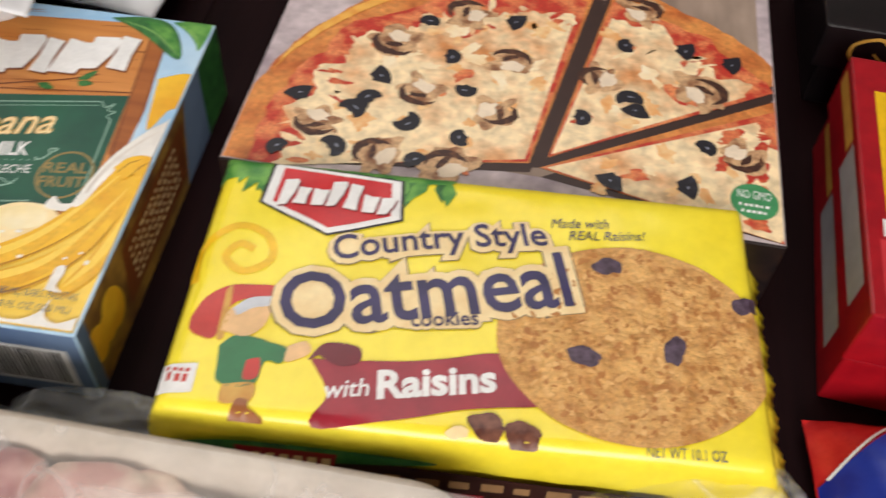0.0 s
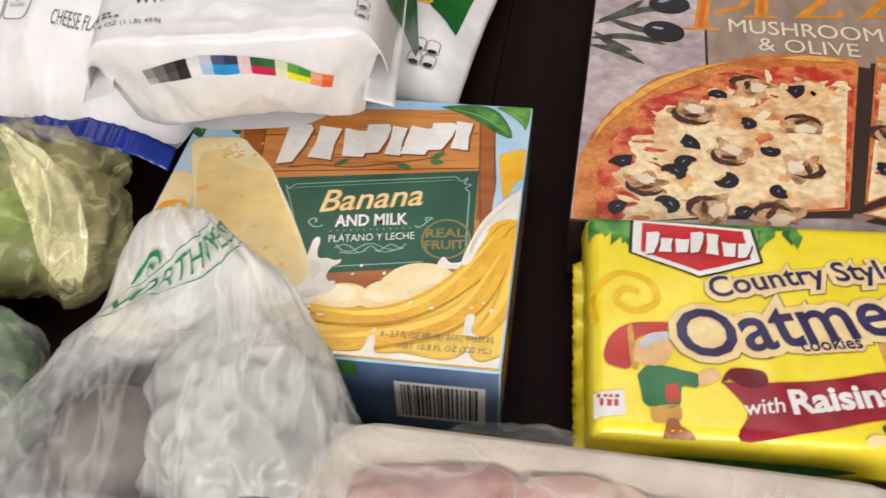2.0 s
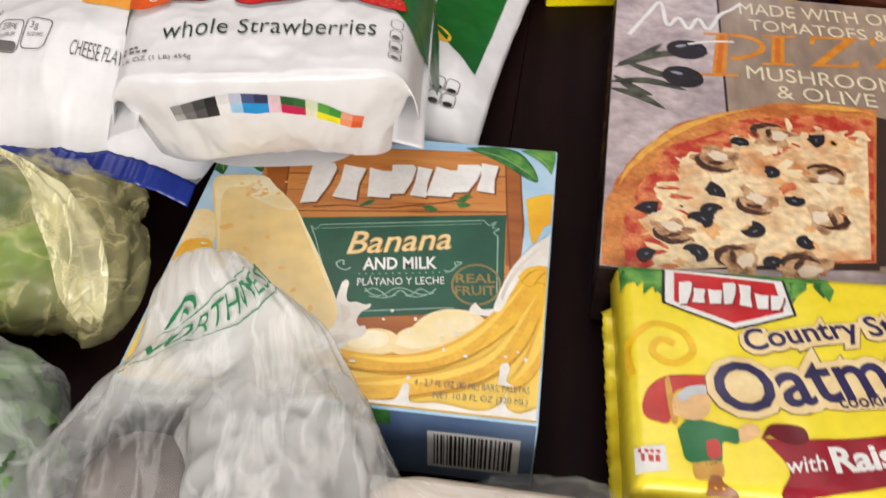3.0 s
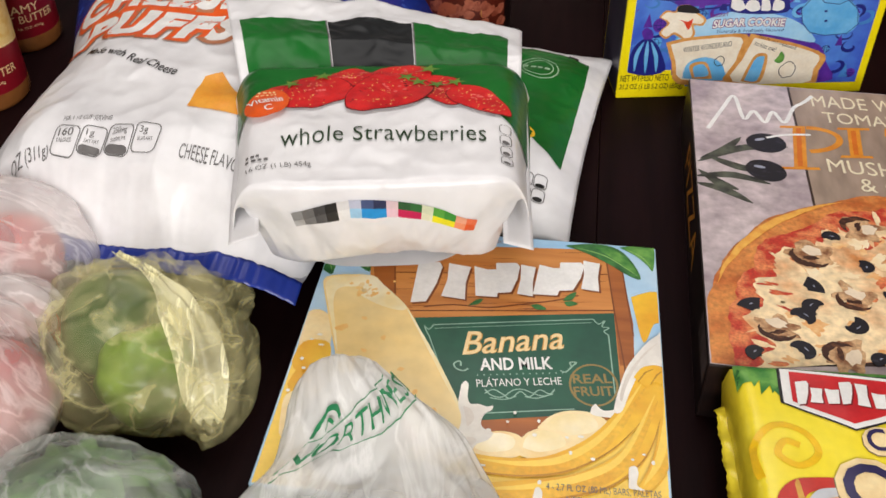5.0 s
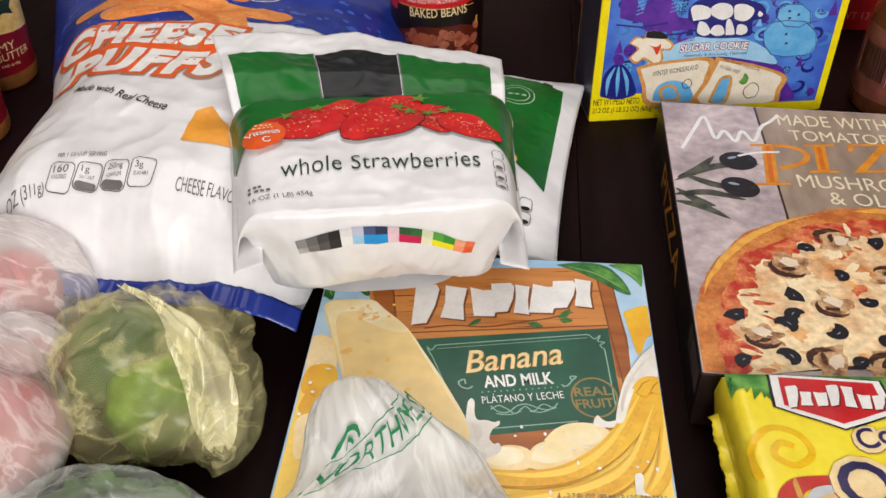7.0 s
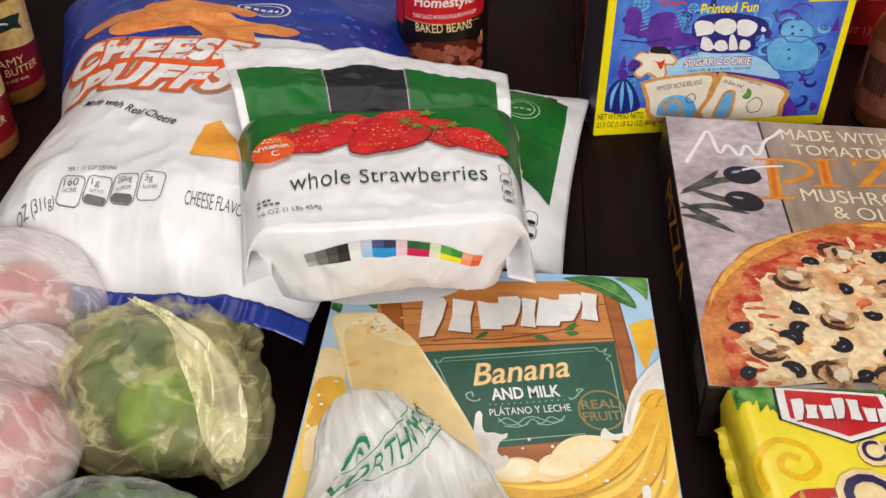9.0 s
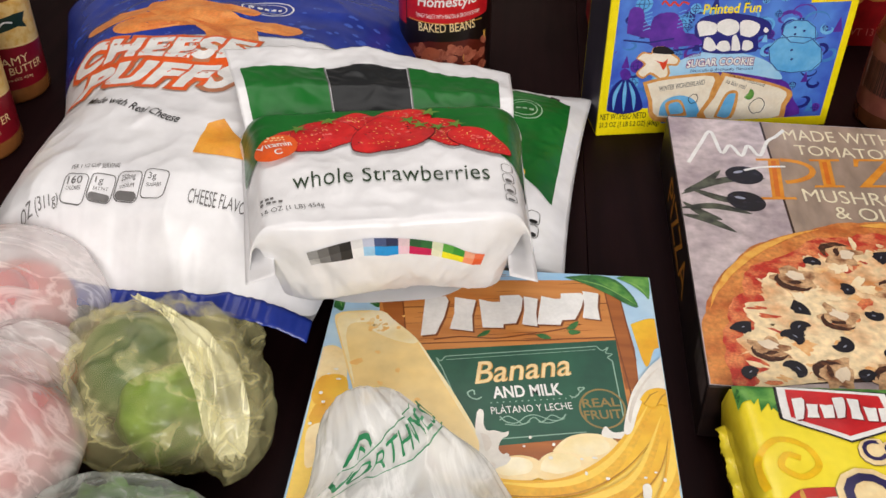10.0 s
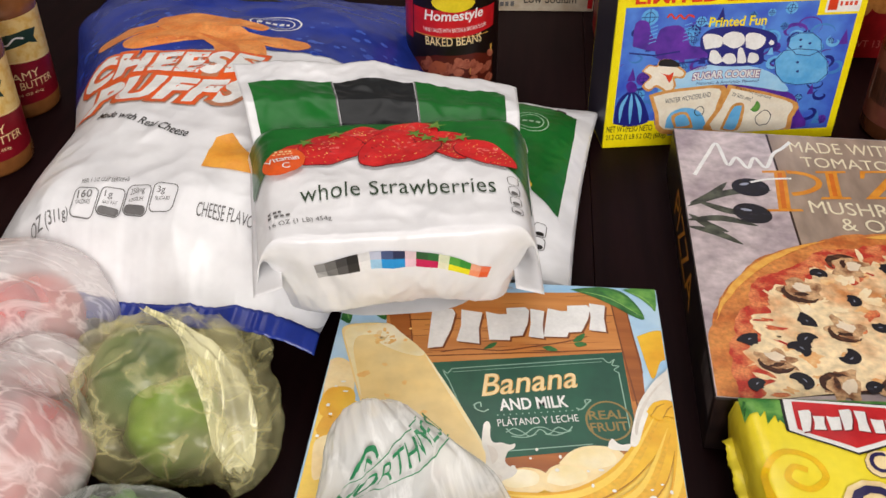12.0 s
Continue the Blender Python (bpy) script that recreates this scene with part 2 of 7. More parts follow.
# ---- frozen pizza box ----
def pizza_box():
    W, D, H = 0.270, 0.312, 0.0425
    t = thing("pizza_box", pose(-0.036, 0.371, 0, 0, 0, -10), "flat stone-grey cardboard pizza box with a mushroom and olive pizza picture", "pizza box")
    stone = ink("stone_print", 204, 190, 192, 0.38, (156, 140, 148), 22, 0.03, (0.40, 0.72), mottle=0.26)
    slate = ink("slate_board_print", 170, 150, 134, 0.38, (138, 118, 104), 16, stretch=(1, 0.3, 1), mix=(0.3, 0.7), mottle=0.26)
    crust = ink("crust_print", 224, 150, 78, 0.4, (186, 98, 44), 60, mix=(0.3, 0.7), mottle=0.26)
    sauce = ink("tomato_print", 190, 54, 38, 0.4, (228, 140, 88), 110, mix=(0.42, 0.64), mottle=0.26)
    cheese = ink("cheese_print", 246, 222, 178, 0.4, (212, 140, 80), 36, mix=(0.46, 0.74), mottle=0.26)
    shadow = ink("dark_board_print", 58, 38, 32, 0.4)
    olive = ink("olive_print", 28, 26, 34, 0.35, (58, 56, 70), 220, mix=(0.58, 0.8))
    brown = ink("mushroom_rim_print", 62, 34, 24, 0.4, (124, 78, 48), 260, mix=(0.5, 0.8))
    flesh = ink("mushroom_flesh_print", 212, 172, 128, 0.4, (140, 92, 60), 120, mix=(0.45, 0.65), mottle=0.26)
    side = ink("pizza_box_side_print", 24, 18, 20, 0.4, (44, 30, 26))
    amber = ink("amber_lettering", 224, 150, 50, 0.35, (208, 128, 36))
    ivory = ink("ivory_lettering", 238, 228, 198, 0.35)
    part("carton", block(W, D, H, bevel=0.0011), side, t)
    f = top_face(H)
    printed("top_panel", [rect(0.0009, 0.0009, W - 0.0009, D - 0.0009)], stone, t, f, 0.5, "stone-grey printed top")
    printed("side_panel", [rect(-D + 0.002, 0.0016, -0.002, H - 0.0016)], side, t, left_face(0), 1, "black printed side of the carton")
    printed("front_panel", [rect(0.002, 0.0016, W - 0.002, H - 0.0016)], side, t, front_face(0), 1)
    printed("side_panel", [rect(0.002, 0.0016, D - 0.002, H - 0.0016)], side, t, right_face(W), 1)
    words("side_lettering", "PIZZA", -D + 0.075, 0.010, 0.125, 0.022, amber, t, left_face(0), 2)
    printed("side_picture", [rect(-0.046, 0.022, -0.004, H - 0.003)], ink("side_stone_print", 120, 108, 106, 0.4, (70, 56, 50), 60), t, left_face(0), 2)
    printed("board_print", [rect(0.0755, 0.02, 0.262, D - 0.0015)], slate, t, f, 1)
    printed("board_edge_print", [rect(0.0745, 0.02, 0.0762, D - 0.0015)], shadow, t, f, 2)

    def sector(cx, cy, r, a0, a1, wob, seed, n=60):
        pts = [(cx, cy)] if r > 0 else []
        for i in range(n + 1):
            a = radians(a0 + (a1 - a0) * i / n)
            k = r * (1 + wob * noise.noise((math.cos(a) * 6, math.sin(a) * 6, seed)) + 0.45 * wob * noise.noise((math.cos(a) * 21, math.sin(a) * 21, seed)))
            pts.append((cx + k * math.cos(a), cy + k * math.sin(a)))
        return clamp_to(pts, 0.0015, 0.0015, W - 0.0015, D - 0.0015)

    # shade in the cuts of the pizza picture, printed dark under the slices
    printed("pizza_stone_print", [sector(0.152, 0.026, 0.138, -12, 200, 0.01, 30)], shadow, t, f, 2.5)
    for k, (cx, cy, a0, a1) in enumerate(((0.147, 0.028, 81, 205), (0.1555, 0.0335, 32, 80), (0.1525, 0.0260, -15, 29.5))):
        dx, dy = math.cos(radians((a0 + a1) / 2)), math.sin(radians((a0 + a1) / 2))
        printed("crust_shadow_print", [sector(cx + 0.001, cy - 0.006, 0.146, a0 - 2, a1 + 2, 0.01, k)], shadow, t, f, 3)
        printed("crust_print", [sector(cx, cy, 0.148, a0, a1, 0.02, k)], crust, t, f, 4 + k)
        printed("sauce_print", [sector(cx + dx * 0.001, cy + dy * 0.001, 0.133, a0 + 0.5, a1 - 0.5, 0.045, k + 5)], sauce, t, f, 7 + k)
        printed("cheese_print", [sector(cx + dx * 0.003, cy + dy * 0.003, 0.117, a0 + 1.5, a1 - 1.5, 0.12, k + 9, 110)], cheese, t, f, 10 + k)
    r = random.Random(5)
    toasted = ink("toasted_cheese_print", 230, 164, 98, 0.4, (242, 206, 150), 130)
    golden = ink("golden_crust_print", 236, 182, 84, 0.4, (222, 150, 62), 120)

    def clear_of_cuts(x, y):
        return all(abs((x - cx) * math.sin(radians(a)) - (y - cy) * math.cos(radians(a))) > 0.009 for cx, cy, a in ((0.150, 0.028, 80), (0.154, 0.030, 31)))

    # melted strands over the sauce, toasted patches, sauce showing through
    for i in range(80):
        a, q = radians(r.uniform(-8, 196)), r.uniform(0.104, 0.125)
        x, y = 0.149 + q * math.cos(a), 0.028 + q * math.sin(a)
        if 0.006 < x < 0.262 and y > 0.006 and clear_of_cuts(x, y):
            printed("cheese_strand_print", [ellipse(x, y, r.uniform(0.002, 0.0075), r.uniform(0.0008, 0.0022), math.degrees(a) + r.uniform(-50, 50), 14, 0.7, i)], cheese if i % 3 else sauce, t, f, 13.2)
    for i in range(90):
        x, y = r.uniform(0.02, 0.262), r.uniform(0.006, 0.14)
        if (x - 0.15) ** 2 + (y - 0.03) ** 2 < 0.0122 and clear_of_cuts(x, y):
            red = i % 4 == 0
            printed("sauce_spot_print" if red else "toasted_spot_print", [ellipse(x, y, r.uniform(0.003, 0.008), r.uniform(0.002, 0.0045), r.uniform(0, 180), 18, 0.8, i)], sauce if red else toasted, t, f, 13)
    for x, y, w, h, a in ((258, 44, 9, 4, 60), (262, 30, 7, 3, 80), (246, 68, 9, 4, 40), (262, 60, 8, 3.5, 70), (240, 12, 7, 3, 10), (257, 13, 5, 3, 30)):
        printed("sauce_spot_print", [ellipse(min(x, 260) / 1000, y / 1000, w / 1000, h / 1000, a, 22, 0.8, x)], sauce, t, f, 13)
    for a0, a1, q in ((112, 172, 0.1465), (84, 100, 0.1455), (172, 190, 0.1440)):
        printed("golden_crust_print", [band([(0.147 + (q - 0.002 + 0.0012 * noise.noise((b * 0.2, a0, 3.0))) * math.cos(radians(b)), 0.028 + (q - 0.002) * math.sin(radians(b))) for b in range(a0, a1 + 1, 2) if 0.147 + q * math.cos(radians(b)) > 0.005], 0.0058, True)], golden, t, f, 13)
    melt = ink("melted_cheese_print", 250, 234, 200, 0.4, (240, 210, 160), 80)
    for i in range(44):
        x, y = r.uniform(0.02, 0.262), r.uniform(0.006, 0.14)
        if (x - 0.15) ** 2 + (y - 0.03) ** 2 < 0.0115 and clear_of_cuts(x, y):
            printed("melted_cheese_print", [ellipse(x, y, r.uniform(0.003, 0.009), r.uniform(0.0015, 0.0045), r.uniform(0, 180), 20, 0.9, i + 40)], melt, t, f, 13.5)
    mush = mm((102, 136), (67, 103), (129, 100), (87, 66), (40, 34), (126, 60), (74, 18), (108, 17), (195, 160), (177, 97), (230, 98), (250, 54))
    for i, (x, y) in enumerate(mush):
        a, s = r.uniform(0, 360), r.uniform(1.0, 1.25)
        arc = [(x + 0.0098 * s * math.cos(radians(a + b)), y + 0.0078 * s * math.sin(radians(a + b))) for b in range(0, 176, 11)]
        printed("mushroom_flesh_print", [ellipse(x, y, 0.0112 * s, 0.0086 * s, a, 30, 0.9, i)], flesh, t, f, 14)
        printed("mushroom_rim_print", [band([(ax + 0.0012 * noise.noise((ax * 400, ay * 400, i)), ay + 0.0012 * noise.noise((ay * 400, ax * 400, i))) for ax, ay in arc], 0.0042 * s, True)], brown, t, f, 15)
        printed("mushroom_stem_print", [ellipse(x + 0.004 * math.cos(radians(a + 290)), y + 0.004 * math.sin(radians(a + 290)), 0.0062, 0.0040, a, 16, 0.6, i)], ink("mushroom_stem_print", 240, 222, 196) if i == 0 else bpy.data.materials["mushroom_stem_print"], t, f, 16)
        printed("mushroom_gill_print", [ellipse(x + 0.003 * math.cos(radians(a + 100)), y + 0.003 * math.sin(radians(a + 100)), 0.0052, 0.0017, a + 30, 14, 0.7, i)], brown, t, f, 16)
    olives = mm((81, 124), (128, 134), (98, 97), (64, 74), (109, 72), (26, 52), (56, 48), (85, 42), (111, 37), (53, 20), (25, 13), (92, 18),
                (189, 127), (222, 130), (247, 124), (193, 86), (170, 65), (233, 57), (187, 24), (224, 28), (60, 56), (197, 76))
    for i, (x, y) in enumerate(olives):
        a, bend = r.uniform(0, 360), r.choice((40, 90, 150))
        rad = 0.008 if bend < 60 else 0.0055
        arc = [(x + rad * (math.cos(radians(a + b)) - math.cos(radians(a))), y + rad * (math.sin(radians(a + b)) - math.sin(radians(a)))) for b in np.linspace(-bend / 2 - 20, bend / 2 + 20, 12)]
        printed("olive_print", [band(arc, 0.0098, bend > 60)], olive, t, f, 17)
        printed("olive_gleam_print", [band(arc[4:7], 0.0009, True)], ink("olive_gleam", 160, 165, 185) if i == 0 else bpy.data.materials["olive_gleam"], t, f, 18)
    # olive branch, brand stroke and lettering
    for x0, y0, x1, y1, b in ((2, 196, 66, 224, 8), (8, 205, 52, 190, -4), (0, 178, 50, 176, 6), (0, 170, 36, 152, 4), (4, 200, 34, 232, -5), (2, 186, 28, 166, -3)):
        mx, my = (x0 + x1) / 2, (y0 + y1) / 2 + b
        printed("branch_leaf_print", [band(curve_points(mm((x0, y0), (mx, my), (x1, y1)), 8), 0.0075, True)], ink("olive_leaf_ink", 40, 42, 38, 0.4, (92, 96, 82), 120) if x0 == 2 and y0 == 196 else bpy.data.materials["olive_leaf_ink"], t, f, 3)
    for (x, y), a in zip(((51.2, 227.1), (47.9, 191.9)), (5, -30)):
        printed("branch_olive_print", [ellipse(x / 1000, y / 1000, 0.0140, 0.0125, a)], olive, t, f, 4)
        printed("olive_gleam_print", [ellipse(x / 1000 - 0.004, y / 1000 + 0.004, 0.004, 0.0016, a + 20)], bpy.data.materials["olive_gleam"], t, f, 5)
    printed("brand_stroke", [band(curve_points(mm((11, 240), (24, 272), (33, 290), (38, 258), (46, 270), (53, 255), (60, 271), (67, 257), (76, 279), (84, 288), (92, 299)), 8), 0.0030), band(curve_points(mm((52, 234), (66, 240), (84, 243)), 8), 0.0024)], WHITE, t, f, 6, "white handwritten brand stroke")
    words("lettering", "MADE WITH ORGANIC", 0.0905, 0.284, 0.160, 0.017, ivory, t, f, 4)
    words("lettering", "TOMATOES & FLOUR", 0.096, 0.262, 0.150, 0.015, ivory, t, f, 4)
    rust = ink("title_shade_print", 214, 112, 34, 0.35)
    sk = lambda x, y: ((x + 0.09 * (y - 216)) / 1000, (y + 0.12 * (x - 66)) / 1000)
    stems = [[sk(x, y) for x, y in o] for o in (
        ((69, 198), (78, 198), (78, 252), (69, 252)), ((60, 196), (87, 196), (86, 199), (61, 199)), ((60, 250), (78, 250), (78, 253), (60, 253)),
        ((108, 214), (117, 214), (117, 250), (108, 250)), ((101, 212), (124, 212), (123, 215), (102, 215)), ((101, 249), (124, 249), (124, 252), (101, 252)),
        ((134, 212), (166, 212), (168, 221), (165, 221), (162, 215), (142, 215)), ((134, 241), (137, 241), (139, 249), (168, 249), (168, 252), (135, 252)), ((134, 212), (142, 212), (168, 251), (160, 251)),
        ((176, 212), (208, 212), (210, 221), (207, 221), (204, 215), (184, 215)), ((176, 241), (179, 241), (181, 249), (210, 249), (210, 252), (177, 252)), ((176, 212), (184, 212), (210, 251), (202, 251)),
        ((216, 212), (228, 212), (227, 215), (216, 215)), ((219, 212), (222, 212), (236, 252), (233, 252)), ((233, 252), (240, 252), (256, 212), (246, 212)), ((226, 225), (244, 225), (243, 228), (227, 228)))]
    for o in stems:
        printed("title_lettering", [o], amber, t, f, 4)
    printed("title_lettering", [band([sk(77 + 25 * math.sin(radians(b)), 235 + 16 * math.cos(radians(b))) for b in range(4, 178, 8)], 0.0046)], amber, t, f, 4)
    for x, y0, y1 in ((71.5, 200, 250), (110.5, 216, 248)):
        printed("title_shade_print", [[sk(x, y0), sk(x + 3.5, y0), sk(x + 3.5, y1), sk(x, y1)]], rust, t, f, 5)
    words("lettering", "MUSHROOM", 0.0905, 0.197, 0.098, 0.0165, ivory, t, f, 4)
    words("lettering", "& OLIVE", 0.1085, 0.1765, 0.063, 0.0155, ivory, t, f, 14)
    printed("seal_print", [ellipse(0.2555, 0.025, 0.0115, 0.0115)], ink("green_seal", 66, 146, 92, 0.35), t, f, 19, "round green seal")
    words("seal_lettering", "NO GMO", 0.2475, 0.0265, 0.016, 0.0055, WHITE, t, f, 20)
    printed("seal_small_print", bars(0.248, 0.0215, 0.015, 0.002, 6) + bars(0.249, 0.0175, 0.013, 0.002, 5), WHITE, t, f, 20)
    return t


pizza_box()


# ---- fruit bar box ----
def bar_box():
    W, D, H = 0.197, 0.200, 0.049
    t = thing("frozen_bar_box", pose(-0.272, 0.291, 0, 0, 0, -8), "banana and milk frozen bar box printed with wood and bananas", "frozen bar box")
    sky = ink("sky_print", 150, 196, 232, 0.33, (196, 222, 240), 22)
    wood = ink("plank_print", 212, 144, 76, 0.35, (190, 118, 56), 24, stretch=(0.3, 5, 1), mix=(0.3, 0.7))
    wood_line = ink("plank_line_print", 128, 70, 34, 0.35)
    slate = ink("chalkboard_print", 34, 92, 70, 0.38, (28, 78, 62), 40)
    chalk = ink("chalk_line_print", 150, 186, 168, 0.4)
    bar = ink("ice_bar_print", 252, 232, 178, 0.35, (248, 216, 142), 13, mottle=0.10)
    bar_l = ink("ice_bar_light_print", 253, 243, 212, 0.35, (246, 226, 168), 40)
    orange = ink("fruit_piece_print", 248, 194, 106, 0.35, (250, 212, 138))
    ban = ink("banana_print", 246, 200, 52, 0.33, (230, 168, 36), 34)
    ban_l = ink("banana_light_print", 250, 212, 92, 0.33, (248, 210, 84), 60)
    ban_d = ink("banana_line_print", 196, 138, 30, 0.35)
    milk = ink("milk_print", 248, 246, 238, 0.35, (226, 222, 214), 50)
    cream = ink("banana_slice_print", 250, 230, 180, 0.35, (240, 210, 148), 50)
    ban_s = ink("banana_shade_print", 228, 168, 38, 0.33, (240, 190, 56), 60, mottle=0.14)
    milk_s = ink("milk_shade_print", 214, 206, 196, 0.35, (228, 222, 212), 60)
    wood_2 = ink("plank_deep_print", 176, 104, 48, 0.35, (146, 80, 36), 24, stretch=(0.3, 5, 1), mix=(0.3, 0.7))
    blue = ink("blue_side_print", 122, 144, 172, 0.35, (76, 98, 134), 14)
    part("carton", block(W, D, H, bevel=0.0008), sky, t)
    f = top_face(H)
    m = 0.0008
    poly = lambda nm, pts, mt, ly, lb="", n=4: printed(nm, [clamp_to(curve_points(mm(*pts) + mm(pts[0]), n)[:-1], m, m, W - m, D - m)], mt, t, f, ly, lb)
    printed("fruit_backdrop_print", [mm((1.3, 1.3), (195.7, 1.3), (195.7, 96), (150, 60), (60, 60), (1.3, 100))], ban_l, t, f, 1)
    printed("plank_panel_print", [clamp_to(mm((24.8, 182.7), (157.3, 193.4), (176.7, 175.5), (182, 131.2), (181.8, 99.3), (172.4, 65.4), (156.1, 48), (101.4, 33.4), (52.5, 33.1), (33.2, 128.9)), m, m, W - m, D - m)], wood, t, f, 2)
    for o in (clamp_to(mm((24.8, 182.7), (39.1, 183.8), (49, 125.3), (37.8, 129.3)), m, m, W - m, D - m), clamp_to(mm((166.5, 192.5), (176.7, 175.5), (182, 131.2), (181.8, 99.3), (174.3, 98.7), (171.4, 139.1)), m, m, W - m, D - m), mm((94.9, 50.3), (168.8, 65.1), (156.1, 48), (101.2, 37))):
        printed("plank_dark_print", [o], wood_2, t, f, 3)
    for ln in (((49, 125.3), (171.6, 141)), ((39.1, 183.8), (49, 125.3)), ((166.5, 192.5), (171.8, 139.1), (177.1, 94.6)), ((43.4, 157.8), (168.8, 171.7)), ((176.7, 175.5), (181.9, 121.8))):
        printed("plank_line_print", [band(mm(*ln), 0.0009)], wood_line, t, f, 4)
    grain = random.Random(12)
    for i in range(46):
        gx, gy = grain.uniform(40, 150), grain.uniform(124, 194)
        gl = grain.uniform(8, 26)
        printed("plank_grain_print", [band(curve_points(mm((gx, gy), (gx + gl / 2, gy + gl * 0.06 + grain.uniform(-0.6, 0.6)), (gx + gl, gy + gl * 0.13)), 5), grain.uniform(0.0003, 0.0008), True)], wood_2 if i % 3 else wood_line, t, f, 3.5)
    printed("chalkboard_print", [mm((60.3, 120.9), (171.4, 138.6), (175.4, 66.5), (90.5, 49.2))], slate, t, f, 5, "dark green chalkboard panel")
    printed("chalk_border_print", [band(mm((72.2, 116.7), (159.8, 132.3)), 0.0007), band(mm((168.3, 120.7), (171.5, 77.4)), 0.0007), band(mm((70.6, 108.2), (92.3, 55.1)), 0.0006), band(mm((103.5, 56.4), (151, 65.3)), 0.0007), band(mm((73, 113.9), (159, 129.4)), 0.0004)], chalk, t, f, 6)
    for pts in (((159.8, 132.3), (162.9, 128.7), (166.4, 131.9), (164.8, 127), (168.6, 126.3), (165.8, 123.3), (168.3, 120.7)), ((72.2, 116.7), (69.9, 112.7), (67.1, 115.3), (69.5, 109.9), (70.6, 108.2))):
        printed("chalk_scroll_print", [band(curve_points(mm(*pts), 5), 0.0007)], chalk, t, f, 6)
    for pts in (((94.7, 86.2), (92, 84.3), (88.2, 85.7), (86.8, 89), (89.8, 91), (90.6, 87.6)), ((142.9, 91), (145.9, 90.3), (149.2, 94.9), (151.2, 97.7), (148, 97.4), (148.6, 94.9))):
        printed("chalk_scroll_print", [band(curve_points(mm(*pts), 8), 0.0009)], chalk, t, f, 6)
    for pts in (((104.9, 70), (109, 73.2), (113.6, 71.1), (118.2, 68.2), (123, 73.5), (127.8, 70.6), (132.7, 75.9), (138.1, 73.9), (140.6, 77.3)), ((104.8, 72.8), (108.5, 69.1), (114, 68.7), (119.3, 74), (124.2, 75.2), (129.6, 73.2), (134.5, 72), (139.9, 74)), ((107.9, 67.4), (115.2, 67.2), (121.2, 70.1)), ((125.7, 70.4), (131.7, 70.1), (137.8, 73))):
        printed("chalk_flourish_print", [band(curve_points(mm(*pts), 6), 0.0007)], chalk, t, f, 6)
    printed("chalk_dot_print", [ellipse(x / 1000, y / 1000, 0.0005, 0.0005, 0, 8) for x, y in [(100 + 3.4 * i, 82.2 + 0.56 * i) for i in range(14)]], chalk, t, f, 6)
    # brand mark as plain blocks, twig and leaves
    brand_blocks(t, f, WHITE, wood_line, ((56.2, 132.8, 14.6, 35.9, -1.0), (73.1, 139.2, 14.8, 30.5, -0.4), (90.6, 143.1, 15.1, 25.9, -1.2), (104.0, 146.9, 14.2, 27.1, -2.9), (116.2, 146.7, 9.8, 27.2, -0.3), (122.9, 148.6, 16.9, 26.6, 4.9), (139.2, 153.3, 14.4, 25.9, -0.1), (152.8, 155.6, 11.0, 26.5, -0.3)), 7)
    printed("twig_print", [band(curve_points(mm((64.5, 130.4), (80.9, 134.2), (101, 134.4), (120.9, 139.9), (137.7, 144.8), (151.3, 150.9)), 6), 0.0010)], wood_line, t, f, 6)
    for pts in (((89.3, 134.4), (93.4, 139.7), (97.4, 141), (94.9, 136.3)), ((124.3, 139.2), (128.9, 140.6), (133.6, 137), (128.2, 136.1)), ((142.4, 145.2), (145.3, 150.4), (150.1, 153.4), (147.8, 146.6)), ((143.1, 144.2), (147.8, 145.6), (151.1, 143.4), (145.6, 140.9))):
        poly("twig_leaf_print", pts, LEAF_DARK, 7)
    for pts, lf in ((((142.3, 195.1), (160.4, 198.8), (174.5, 195.4), (183.5, 182.6), (187.2, 169.4), (179.2, 172.5), (169.3, 180.4), (156.4, 188.8)), LEAF_DARK), (((175.3, 197.2), (185.6, 200.3), (196, 200), (194.6, 178.1), (191.8, 182.2), (184.8, 190.6)), LEAF), (((160.2, 195.9), (172.3, 194.1), (180.8, 184.6), (186.7, 171), (175.7, 182)), LEAF),
                    (((-2.4, 172), (7.5, 172.8), (7.4, 159.7), (6.7, 151.1), (0.6, 154.3), (-1.9, 152.5)), LEAF_DARK), (((9.6, 177.5), (25.4, 183.3), (27.7, 165.6), (28.3, 156), (19.8, 161.8), (12.9, 165.5)), LEAF_DARK), (((14.2, 175.6), (23.9, 178.1), (25.1, 164.3)), LEAF)):
        poly("corner_leaf_print", pts, lf, 8, "green leaf print", 3)
    vein = ink("leaf_vein_ink", 150, 196, 110)
    for pts in (((146.6, 194.3), (166.9, 188), (186, 171.5)), ((178.1, 196.2), (188.3, 189.7), (194.1, 180.2)), ((-0.1, 171.1), (6.2, 154.2)), ((12.1, 175.4), (27.2, 159.1))):
        printed("leaf_vein_print", [band(curve_points(mm(*pts), 5), 0.0007, True)], vein, t, f, 9)
